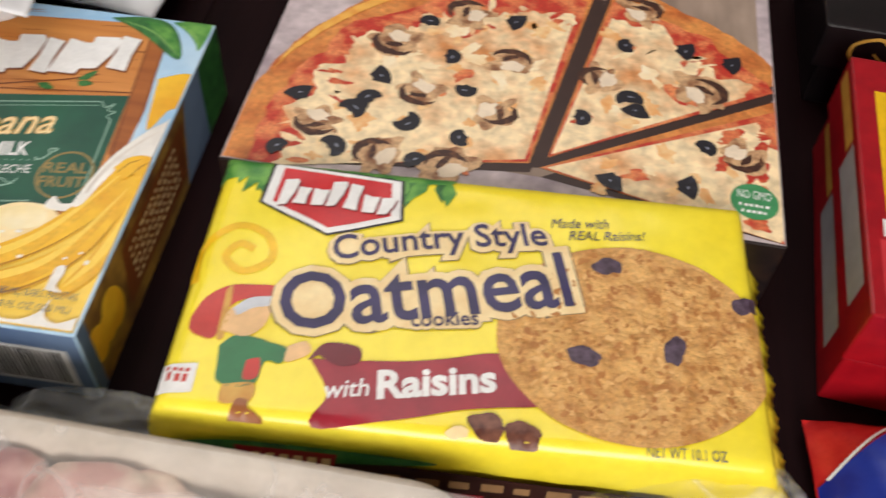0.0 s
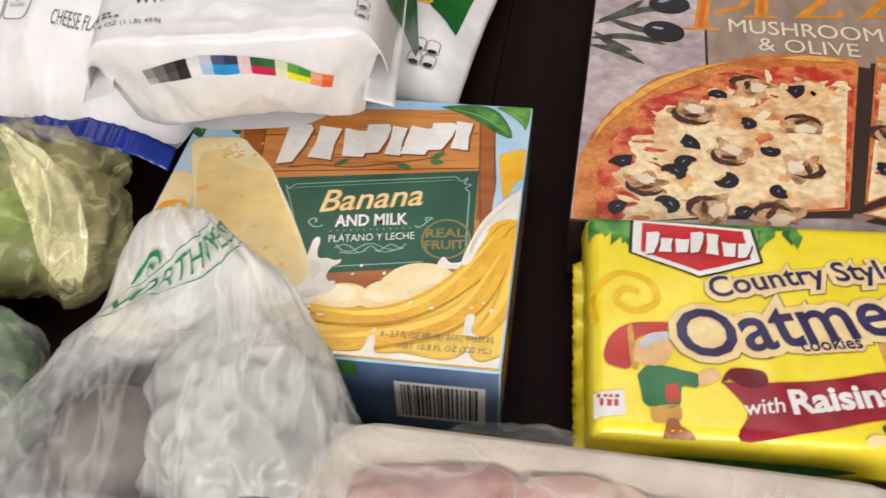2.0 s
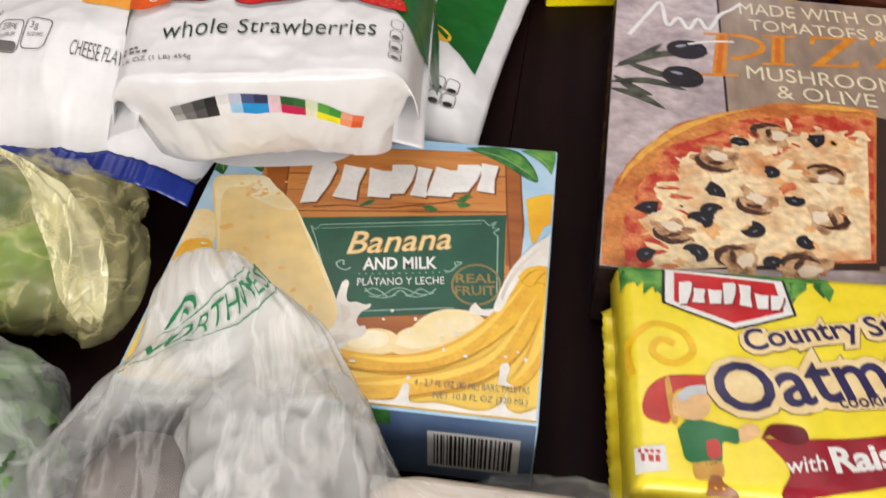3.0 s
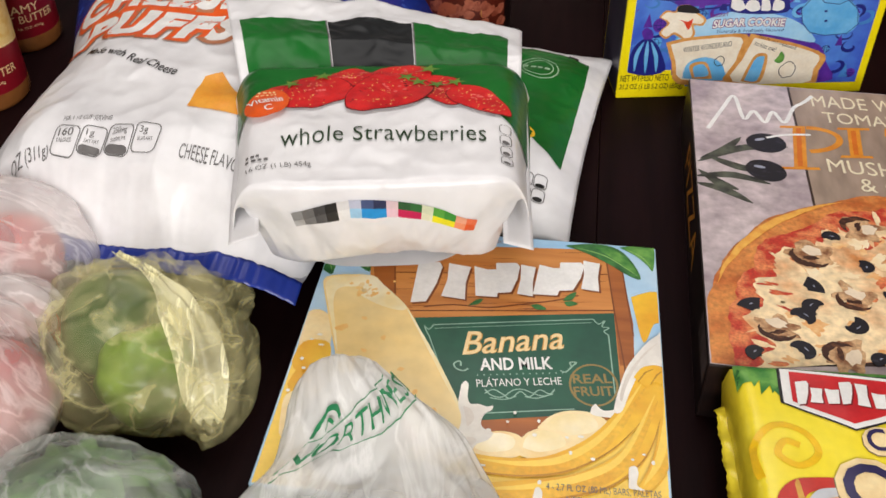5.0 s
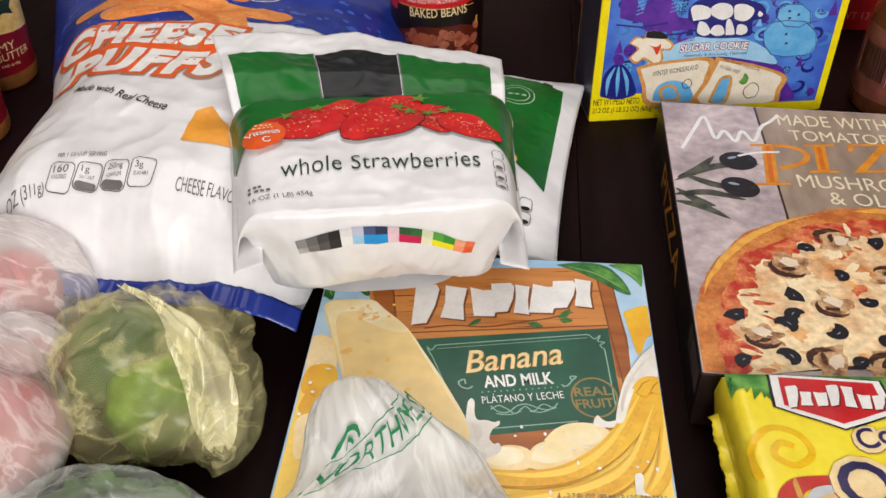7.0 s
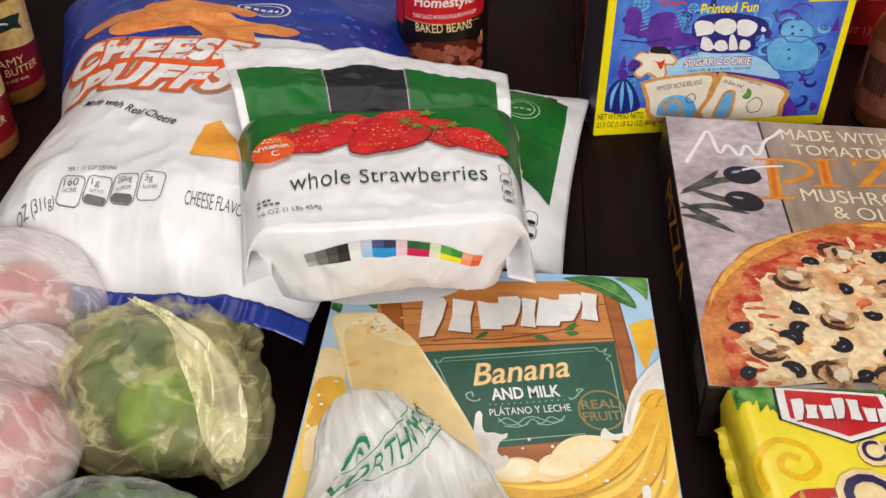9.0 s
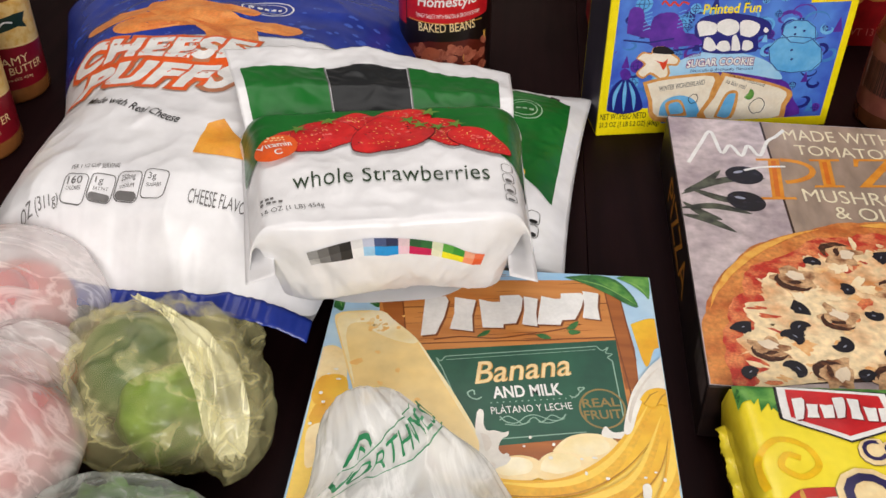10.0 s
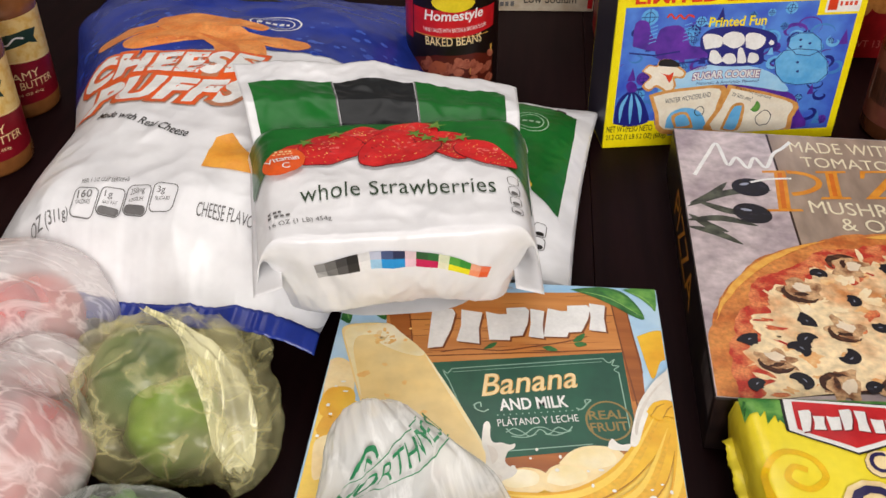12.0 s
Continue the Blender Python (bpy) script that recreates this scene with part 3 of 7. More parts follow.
    # fruit behind the ice bar
    for pts, mt in ((((0.4, 98), (-1.2, 114.1), (3.9, 120.7), (11.3, 118.4), (16.2, 108.4), (18.4, 90.5), (12.3, 81.3), (4.1, 85)), cream), (((0.5, 80.4), (3.6, 94.6), (14.1, 97.3), (19.4, 92.3), (19.8, 81.9), (13.2, 76.3), (4.3, 73.9)), ban), (((2.4, 63.8), (5.8, 75.7), (16.8, 80.8), (21.7, 73.6), (19.6, 63.5), (7.2, 57.7)), ban), (((4.1, 44.2), (3.8, 56.6), (12.7, 61.4), (19.5, 57.1), (19.1, 41.6), (8.1, 29.5)), cream)):
        poly("fruit_piece_print", pts, mt, 3)
    # ice bar
    poly("ice_bar_print", ((4.7, 138.6), (3.3, 146.8), (10.7, 151.3), (30.8, 152.9), (39.1, 145.3), (56, 127.9), (72.1, 98.4), (88.4, 68.1), (98.8, 48.4), (98.5, 41.4), (92.5, 35.5), (86.1, 31.7), (77.7, 35.3), (55.8, 60.3), (32.1, 70.2), (23.1, 86.7)), bar, 10, "cream-coloured bitten ice bar picture", 3)
    poly("ice_bar_light_print", ((5.7, 138.7), (5.8, 145.5), (12.7, 149.4), (30.1, 150.7), (34.3, 148), (24.3, 142.7), (13.8, 139.6), (12.8, 128.3), (19.4, 104.7), (22.6, 91.2)), bar_l, 11)
    printed("ice_bar_rim_print", [band(curve_points(mm((55.3, 127.8), (72.1, 98.4), (88.4, 68.1), (98, 49.1)), 6), 0.0022, True)], bar_l, t, f, 11.5)
    poly("ice_bar_bite_print", ((19.8, 148.6), (24.8, 152.3), (31.6, 152.4), (39.1, 145.3), (47.5, 137), (55.1, 128.8), (52.7, 125.6), (44.5, 126.7), (34.7, 130.6), (27.1, 135.8), (27.3, 142)), bar_l, 12)
    rb = random.Random(6)
    for i in range(26):
        x, y = rb.gauss(0, 1), rb.gauss(0, 1)
        printed("fruit_piece_print", [ellipse((29 + 5 * x + 2.2 * i % 3) / 1000, (141 + 3.2 * y - 0.5 * x) / 1000, rb.uniform(0.0008, 0.0024), rb.uniform(0.0006, 0.0016), rb.uniform(0, 180), 10, 0.6, i)], orange if i % 3 else cream, t, f, 13)
    for i, (x, y) in enumerate(((21.1, 107.2), (23, 108.4), (46.2, 102.9), (53, 71.7), (33.1, 116.6), (59.5, 81), (69.2, 66), (80.5, 55), (37.5, 91.9))):
        printed("fruit_piece_print", [ellipse(x / 1000, y / 1000, 0.0028 if i < 2 else 0.0019, 0.0019 if i < 2 else 0.0013, i * 40, 12, 0.5, i)], orange, t, f, 13)
    # slices, milk and bananas
    for k, pts in enumerate((((100.9, 29.8), (101.8, 37), (106.8, 43.3), (115.5, 46.3), (124.2, 44.7), (127.6, 39.1), (124.2, 31.6), (110.1, 27.6)), ((132.9, 50.7), (139, 58.8), (148, 63.5), (159.9, 63.6), (167.2, 58.8), (167.8, 50.5), (158.8, 44.5), (141.4, 41.7)), ((123.6, 33), (124.7, 40.3), (128.8, 47.3), (137.6, 51.1), (147.4, 48.8), (152.4, 42.5), (149.8, 36.5), (135.5, 30.4)))):
        poly("banana_slice_print", pts, cream, 13 + k * 0.8, "pale banana slice picture")
        cx, cy = sum(p[0] for p in pts) / len(pts), sum(p[1] for p in pts) / len(pts)
        poly("banana_slice_light_print", [(cx + (x - cx) * 0.72 - 1, cy + (y - cy) * 0.66 + 1.6) for x, y in pts], bar_l, 13.4 + k * 0.8)
    poly("milk_splash_print", ((92.5, 74.3), (94.2, 76.9), (96.2, 74.6), (96.5, 66.5), (98.5, 61.9), (102.7, 62.2), (106.9, 61), (109.9, 62), (109.4, 58.8), (106.4, 56.2), (104.9, 50), (107.3, 46.4), (111.4, 44.5), (109.2, 39.8), (104.1, 36.5), (101.4, 31.2), (94.7, 29.3), (88.9, 31.7), (84.7, 33.5), (90.7, 39.1), (94.5, 45.3), (94.7, 53), (92.2, 61.4)), milk, 14, "white milk splash picture", 4)
    poly("milk_shadow_print", ((95, 60), (99.3, 58), (101.3, 52), (98.5, 47.2), (97.1, 52.4)), milk_s, 15)
    poly("milk_shadow_print", ((92.6, 36.3), (99.9, 40.6), (104, 38.7), (99.1, 33.9)), milk_s, 15)
    poly("milk_splash_print", ((159.4, 66.8), (161.4, 69.7), (163.6, 67.1), (166.5, 65.7), (172.5, 67), (171, 62.2), (163.9, 61.6), (159.2, 62.8)), milk, 15)
    for k, (outer, mid) in enumerate(((((100.9, 31.2), (115.8, 30), (137.4, 33.2), (157.4, 46.6), (171.7, 66.1), (181.1, 90.2), (187.7, 95.2), (191.5, 86.3), (186.7, 64.6), (170.3, 42.1), (150.1, 26.7), (128.8, 20.7), (108.5, 20.5), (101.7, 24.7)), ((104, 27.9), (127.4, 27.7), (148.3, 34.1), (167.7, 53.1), (186.5, 89.5))),
                                      (((103.2, 12.8), (124, 17.3), (150, 23.8), (169.9, 36.6), (184, 57.3), (190, 82.8), (194.1, 89.1), (194.8, 67.9), (186.4, 40.3), (169.9, 20.6), (146.9, 10.3), (121.6, 3.3), (106.2, 6.2)), ((106.5, 10.4), (130, 14.5), (155.5, 23.1), (175.1, 39), (191.8, 79.7))),
                                      (((180.9, 19.4), (188.4, 36.9), (193.6, 63), (195.3, 88.4), (198.8, 82.1), (199.8, 49.2), (194.5, 29.7), (185.4, 19.9)), ((183.9, 21.5), (191.6, 37.2), (196.4, 60.2), (196.8, 84.4))))):
        poly("banana_print", outer, ban, 16 + 3 * k, "yellow banana picture", 4)
        printed("banana_shade_print", [clamp_to(band(curve_points(mm(*[(x + 1.2, y - 4.2) for x, y in mid]), 8), 0.0068, True), m, m, W - m, D - m)], ban_s, t, f, 16.6 + 3 * k)
        printed("banana_light_print", [clamp_to(band(curve_points(mm(*mid), 8), 0.0042, True), m, m, W - m, D - m)], ban_l, t, f, 17 + 3 * k)
        printed("banana_line_print", [clamp_to(band(curve_points(mm(*outer[len(outer) // 2 + 1:]), 8), 0.0012, True), m, m, W - m, D - m)], ban_d, t, f, 18 + 3 * k)
    poly("banana_stem_print", ((181.1, 90.2), (185.7, 97.5), (193.2, 100.1), (198.2, 96.3), (197.8, 87), (191.3, 87.9), (187.6, 84.2)), ban, 26)
    for q in (((183.2, 87), (187.2, 94.3), (191.6, 97.3)), ((189.7, 86.1), (193.2, 93.2), (195.9, 96.1)), ((101.3, 27.6), (103.6, 24.9), (106.1, 23.8))):
        printed("banana_stem_line_print", [band(mm(*q), 0.0010, True)], ban_d, t, f, 27)
    poly("banana_print", ((181.2, 153.3), (192.5, 159.4), (198.3, 156.3), (198.8, 136.4), (193.2, 132.1), (188.6, 118.6), (185.8, 122.1)), ban, 5)
    poly("milk_stream_print", ((199.6, 127.9), (189.1, 116.8), (178.7, 99), (173.7, 82.5), (170.7, 66.1), (174.8, 66.4), (179.8, 82.1), (185.8, 95.3), (199.1, 103.3)), milk, 24, "poured milk picture", 4)
    poly("milk_shadow_print", ((194.9, 117.3), (184.6, 102.1), (177.5, 84.4), (174.8, 72.8), (173.9, 77.6), (178.2, 92.9), (187.8, 109.5)), milk_s, 25)
    printed("milk_pool_print", [mm((96, 1.4), (195.7, 1.4)) + clamp_to(curve_points(mm((195.5, 8), (188, 4), (182, 7), (181.5, 15), (179, 8), (170, 3), (152, 5), (139, 4), (137, 13), (134, 14), (131.5, 5), (122, 3), (104, 2)), 6), m, m, W - m, D - m)], milk, t, f, 28)
    poly("milk_splash_print", ((177, 19.3), (177.2, 26.3), (177.6, 31.3), (180.8, 32.4), (181.8, 28.2), (180.9, 21.8), (184.5, 18.8)), milk, 28)
    drops = random.Random(8)
    for i in range(26):
        x, y = (drops.uniform(0.1, 0.194), drops.uniform(0.012, 0.06)) if i < 17 else (drops.uniform(0.004, 0.024), drops.uniform(0.05, 0.11))
        printed("milk_drop_print", [ellipse(x, y, drops.uniform(0.0007, 0.0017), drops.uniform(0.0006, 0.0014), 0, 10)], milk, t, f, 29)
    # lettering
    for off, mt, ly in ((0.02, GOLD, 6), (0.004, CREAM, 7)):
        words("flavour_lettering", "Banana", 0.0905, 0.0955, 0.056, 0.0175, mt, t, f, ly, bold=off, shear=0.35, turn=12)
    words("lettering", "AND MILK", 0.1012, 0.0855, 0.0385, 0.0090, WHITE, t, f, 6, bold=0.025, turn=9)
    words("lettering", "PLÁTANO Y LECHE", 0.1005, 0.0738, 0.0445, 0.0066, WHITE, t, f, 6, turn=9.5)
    printed("round_seal_print", ring(ellipse(0.1605, 0.0830, 0.0122, 0.0142, 0, 40), 0.0012), ink("seal_bronze", 150, 128, 74), t, f, 6)
    words("seal_lettering", "REAL", 0.1500, 0.0825, 0.0205, 0.0066, bpy.data.materials["seal_bronze"], t, f, 7, bold=0.02, turn=8)
    words("seal_lettering", "FRUIT", 0.1508, 0.0738, 0.0205, 0.0066, bpy.data.materials["seal_bronze"], t, f, 7, bold=0.02, turn=8)
    words("small_lettering", "4 - 2.7 FL OZ (80 ML) BARS, PALETAS", 0.139, 0.0125, 0.053, 0.0050, GREY, t, f, 31, turn=2)
    words("small_lettering", "NET 10.8 FL OZ (320 ML)", 0.1485, 0.0065, 0.043, 0.0046, GREY, t, f, 31, turn=2)
    # sides
    printed("front_panel", [rect(m, m, W - m, H - m)], blue, t, front_face(0), 1, "blue end panel")
    printed("front_strip_print", [rect(m, H - 0.012, 0.13, H - m)], LEAF_DARK, t, front_face(0), 2)
    barcode(t, front_face(0), 0.150, 0.010, 0.037, 0.024, 2)
    # side print in darker tones, the shade of this side mixed into them
    printed("side_panel", [rect(m, m, D - m, H - m)], ink("side_fruit_print", 172, 134, 62, 0.35, (108, 74, 42), 40, mix=(0.4, 0.6), mottle=0.2), t, right_face(W), 1, "fruit and wood printed side panel, darkened with painted shade")
    printed("side_leaf_print", [rect(D - 0.034, m, D - m, H - m)], LEAF_DARK, t, right_face(W), 2)
    printed("side_sky_print", [mm((128, 1), (166, 1), (166, 48), (142, 48))], blue, t, right_face(W), 2)
    printed("side_plank_print", [mm((44, 10), (128, 8), (136, 40), (50, 42))], wood_line, t, right_face(W), 3)
    for i in range(5):
        tagged(printed("side_small_print", bars(0.056, 0.014 + 0.005 * i, 0.066, 0.0022, 13, i), CREAM, t, right_face(W), 4), kind="stuff")
    for x, q in ((0.022, 0.010), (0.030, 0.014), (0.012, 0.012)):
        printed("side_fruit_print", [ellipse(x, 0.018 + q * 0.6, q * 0.7, q, 20)], ban, t, right_face(W), 3 + 40 * q)
    printed("side_blue_print", [rect(m, m, 0.008, H - m)], blue, t, right_face(W), 5)
    return t


bar_box()


# ---- cookie package ----
def soft_top(W, D, H, r, crumple, seed):
    def z(x, y):
        d = min(x, W - x, y, D - y)
        e = 0.0 if d >= r else r * (1 - math.sqrt(max(0.0, 1 - (1 - max(d, 0) / r) ** 2)))
        n = noise.noise((x * 28, y * 28, seed)) * 0.6 + noise.noise((x * 70, y * 70, seed + 4)) * 0.3
        return H - e + crumple * n * min(1, max(d, 0) / (r * 2))
    return z


def cookie_pack():
    W, D, H = 0.238, 0.134, 0.055
    t = thing("cookie_package", pose(-0.041, 0.228, 0, 0, 0, -5.5), "yellow plastic-wrapped tray of oatmeal raisin cookies", "cookie package")
    z = soft_top(W, D, H, 0.006, 0.0016, 3)
    bm = bmesh.new()
    nx, ny = 72, 42
    g = [[bm.verts.new((W * i / nx, D * j / ny, z(W * i / nx, D * j / ny))) for i in range(nx + 1)] for j in range(ny + 1)]
    for j in range(ny):
        for i in range(nx):
            bm.faces.new((g[j][i], g[j][i + 1], g[j + 1][i + 1], g[j + 1][i]))
    rim = [g[0][i] for i in range(nx + 1)] + [g[j][nx] for j in range(1, ny + 1)] + [g[ny][i] for i in range(nx - 1, -1, -1)] + [g[j][0] for j in range(ny - 1, 0, -1)]
    prev = rim
    for k, (zz, push) in enumerate(((0.036, 0.0012), (0.018, -0.001), (0.0, -0.004))):
        ring = []
        for i, v in enumerate(rim):
            out = Vector((v.co.x - W / 2, v.co.y - D / 2, 0))
            d = Vector((1 if v.co.x > W - 1e-6 else -1 if v.co.x < 1e-6 else 0, 1 if v.co.y > D - 1e-6 else -1 if v.co.y < 1e-6 else 0, 0))
            ring.append(bm.verts.new(Vector((v.co.x, v.co.y, zz)) + d * (push + 0.0014 * noise.noise((v.co.x * 60, v.co.y * 60, zz * 60 + 2)))))
        n = len(rim)
        for i in range(n):
            bm.faces.new((prev[i], prev[(i + 1) % n], ring[(i + 1) % n], ring[i]))
        prev = ring
    bm.faces.new(prev)
    part("wrapper", bm, YELLOW, t, "glossy yellow film", True)
    f = lambda u, v, w: Vector((u, v, z(u, v) + w * 1.6 + 0.0003))
    # crimped ends of the film
    for side, x0, reach in (("left", 0.001, -0.006), ("right", W - 0.001, 0.017)):
        bm = bmesh.new()
        rows = []
        for j in range(61):
            y = 0.004 + (D - 0.012) * j / 60
            wave = 0.0022 * math.sin(j * 0.7) + 0.004 * noise.noise((y * 40, 3.0, reach * 50))
            rows.append([bm.verts.new((x0 + reach * k / 3 + (0.0008 * (j % 2) if k == 3 else 0) * (1 if reach > 0 else -1), y, 0.030 + wave * k / 3 + (0.0006 * (j % 2)) - (0.016 * (k / 3) ** 2 if reach > 0 else 0.004 * k / 3))) for k in range(4)])
        for a, b in zip(rows, rows[1:]):
            for k in range(3):
                bm.faces.new((a[k], a[k + 1], b[k + 1], b[k]))
        ob = part("crimped_seal", bm, YELLOW, t, "", True)
        ob.modifiers.new("film", "SOLIDIFY").thickness = 0.0004
    pr = lambda nm, o, mt, ly, lb="": printed(nm, [[(min(max(x, 0.0005), W - 0.0005), min(max(y, 0.0005), D - 0.0005)) for x, y in q] for q in o], mt, t, f, ly, lb, 0.005)
    amber = ink("amber_swirl", 248, 200, 20, 0.3)
    pr("swirl_print", [band(curve_points(mm((3, 60), (2, 78), (14, 92), (28, 88), (32, 76), (22, 68), (13, 74), (17, 82), (24, 80)), 8), 0.0035)], amber, 1)
    # leaves behind the brand shield
    r = random.Random(4)
    for i in range(26):
        x = 0.003 + 0.104 * i / 26
        L = r.uniform(0.015, 0.024) * (1 if x < 0.03 or x > 0.08 else 0.6)
        a = radians(r.uniform(-125, -60))
        b = [(x, 0.132), (x + L * 0.5 * math.cos(a) - 0.003, 0.132 + L * 0.5 * math.sin(a)), (x + L * math.cos(a), 0.132 + L * math.sin(a)), (x + L * 0.5 * math.cos(a) + 0.004, 0.132 + L * 0.5 * math.sin(a))]
        pr("leaf_print", [b], LEAF if i % 3 else LEAF_DARK, 1 + i % 3)
    pr("leaf_strip_print", [mm((0.5, 133.4), (108, 133.4), (104, 128), (60, 124), (20, 124), (0.5, 118))], LEAF, 1)
    shield = ((23, 131), (82, 127), (84, 104), (53, 91.5), (21, 107))
    cx, cy = 53, 113
    grow = lambda k: [((cx + (x - cx) * k) / 1000, (cy + (y - cy) * k) / 1000) for x, y in shield]
    pr("shield_edge_print", [grow(1.03)], BLACK, 4)
    pr("shield_border_print", [grow(0.98)], WHITE, 6.5)
    pr("brand_shield_print", [grow(0.84)], RED, 10, "red brand shield with a white border")
    brand_blocks(t, f, WHITE, ink("shield_shadow_print", 120, 16, 24), [(28 + 7.6 * i - (1 if i else 0), 107.5 - 0.35 * i - (2 if not i else 0), 6.6, (16 if i in (0, 3, 4) else 10.5), 1.2) for i in range(7)], 13, 0.0007, 0.005)
    # title
    edge = ink("title_edge_print", 132, 112, 84, 0.35)
    for halo_mat, g, ly in ((edge, 1.2, 4), (CREAM, 1.0, 6)):
        for body, x, y, w, h, tn, arc in (("Country Style", 0.0590, 0.0745, 0.093, 0.0168, 12, 0.002), ("Oatmeal", 0.0430, 0.0398, 0.121, 0.0290, 13, 0), ("cookies", 0.0945, 0.0485, 0.0275, 0.0072, 9, 0)):
            words("title_halo_print", body, x, y, w, h, halo_mat, t, f, ly, bold=0.016, swell=0.115 * g * (0.9 if h > 0.02 else 1.25), arc=arc, turn=tn, fine=0.005, label="cream outline round the title")
    words("title_lettering", "Country Style", 0.0590, 0.0745, 0.093, 0.0168, NAVY, t, f, 10, bold=0.016, arc=0.002, turn=12, fine=0.005)
    words("title_lettering", "Oatmeal", 0.0430, 0.0398, 0.121, 0.0290, NAVY, t, f, 10, bold=0.016, turn=13, fine=0.005)
    words("lettering", "cookies", 0.0945, 0.0485, 0.0275, 0.0072, NAVY, t, f, 10, bold=0.012, turn=9)
    words("small_lettering", "Made with", 0.150, 0.1085, 0.026, 0.0052, NAVY, t, f, 3, shear=0.3, turn=6)
    words("small_lettering", "REAL Raisins!", 0.158, 0.1025, 0.034, 0.0052, NAVY, t, f, 3, shear=0.3, turn=6)
    # plain coloured shapes beside the title, badge
    cap, coat, boot, skin = ink("cap_red", 198, 60, 52), ink("coat_green", 44, 118, 70), ink("boot_brown", 158, 96, 50), ink("flat_beige", 240, 196, 140)
    sh = lambda nm, pts, mt, ly: pr(nm, [curve_points(mm(*pts) + mm(pts[0]), 4)[:-1]], mt, ly)
    silver = ink("flat_silver", 206, 210, 216)
    sh("red_shape_print", ((6.2, 42.8), (9.5, 52.3), (17.4, 59.6), (27.8, 61.7), (37.6, 62.4), (37.8, 57.7), (27.4, 54.9), (20.5, 49.7), (17.9, 34.7), (11.9, 34.2), (7, 37)), cap, 2)
    sh("gold_shape_print", ((17.3, 57.6), (19.5, 59.8), (20.8, 44.5), (21.3, 34.9), (18.4, 35.3)), GOLD, 3)
    sh("beige_shape_print", ((19.5, 38), (20.4, 47.8), (27.3, 53.6), (35, 54.8), (37.1, 48.3), (35, 40.4), (28.8, 36.1)), skin, 3)
    sh("silver_shape_print", ((22, 49.2), (27.4, 54.9), (36.2, 56.9), (37.4, 53), (29.7, 50.4), (24.4, 46.1)), silver, 4)
    sh("green_shape_print", ((20.6, 30.5), (26.3, 36.6), (35.2, 35.9), (40, 34.4), (47.1, 32.5), (46, 25.6), (39.7, 25.8), (38, 16.1), (32.1, 13.3), (23.2, 14.9), (21.7, 22.6)), coat, 3)
    sh("red_panel_print", ((32.5, 25.8), (37.4, 26.8), (38.3, 19.6), (35.7, 17.1), (32.4, 18)), cap, 4)
    sh("beige_shape_print", ((47.2, 33.7), (53.8, 36.7), (56.7, 31.9), (51.5, 27.9), (47.1, 26.9)), skin, 3)
    sh("gold_shape_print", ((25.5, 13.9), (37.1, 16), (37.9, 8.5), (31.6, 6.3), (26, 6.5)), GOLD, 3)
    sh("brown_shape_print", ((13.9, -2.9), (17.3, 1.3), (21.7, 3.8), (23.3, 8.5), (27.5, 8.3), (26.5, -0.3), (21.8, -2.9)), boot, 3)
    sh("brown_shape_print", ((30.2, -0.6), (32.2, 8.1), (36.5, 8.4), (37.6, 5.1), (43.3, 1.6), (41.7, -1.3), (34.7, -1.9)), boot, 3)
    pr("badge_print", [mm((1.5, 7), (15, 9), (14.5, 22), (1.5, 20))], WHITE, 2)
    pr("badge_bars_print", bars(0.004, 0.013, 0.009, 0.004, 3) + bars(0.003, 0.0175, 0.010, 0.0018, 4), cap, 3)
    # ribbon
    ribbon = ink("ribbon_print", 158, 34, 50, 0.32, (138, 26, 42))
    rib_d = ink("ribbon_fold_print", 112, 22, 36, 0.32)
    pr("ribbon_print", [curve_points(mm((76, 30), (104, 34), (130, 40.5), (150, 36), (153, 22), (146, 18), (120, 14), (92, 6), (62, 1), (66, 14), (57, 29)), 5)], ribbon, 3, "dark red ribbon print")
    pr("ribbon_fold_print", [curve_points(mm((56, 28), (62, 37), (75, 36.5), (76, 29), (68, 27), (60, 31)), 5)], rib_d, 4)
    words("lettering", "with", 0.0655, 0.0120, 0.0170, 0.0078, WHITE, t, f, 5, shear=0.2, bold=0.01, turn=10)
    words("lettering", "Raisins", 0.0850, 0.0138, 0.0470, 0.0130, WHITE, t, f, 5, bold=0.035, shear=0.1, turn=11)
    # cookie picture
    ck = ink("baked_cookie_print", 228, 178, 108, 0.45, (186, 128, 66), 110, 0.8, (0.36, 0.70), bump_scale=240, mottle=0.2)
    ck_l = ink("baked_cookie_light_print", 236, 190, 122, 0.45, (210, 156, 88), 240)
    ck_d = ink("baked_cookie_dark_print", 188, 128, 66, 0.45, (172, 112, 54), 220)
    disc = clamp_to(ellipse(0.1845, 0.0530, 0.0555, 0.0475, 0, 60, 0.03, 7), 0.0005, 0.0005, W - 0.0005, D - 0.0005)
    printed("cookie_picture", [disc], ck, t, f, 4, "large baked oatmeal cookie picture", 0.005)
    spots = []
    for i in range(520):
        a, q = r.uniform(0, 6.283), math.sqrt(r.uniform(0, 0.92))
        spots.append(clamp_to(ellipse(0.1845 + 0.054 * q * math.cos(a), 0.053 + 0.046 * q * math.sin(a), r.uniform(0.0007, 0.0024), r.uniform(0.0005, 0.0013), r.uniform(0, 180), 8, 0.8, i), 0.0005, 0.0005, W - 0.0005, D - 0.0005))
    tagged(printed("cookie_crumb_print", spots[:250], ck_l, t, f, 5), kind="stuff")
    tagged(printed("cookie_crack_print", spots[250:], ck_d, t, f, 6), kind="stuff")
    rz = ink("raisin_print", 62, 44, 58, 0.4, (96, 78, 96), 300)
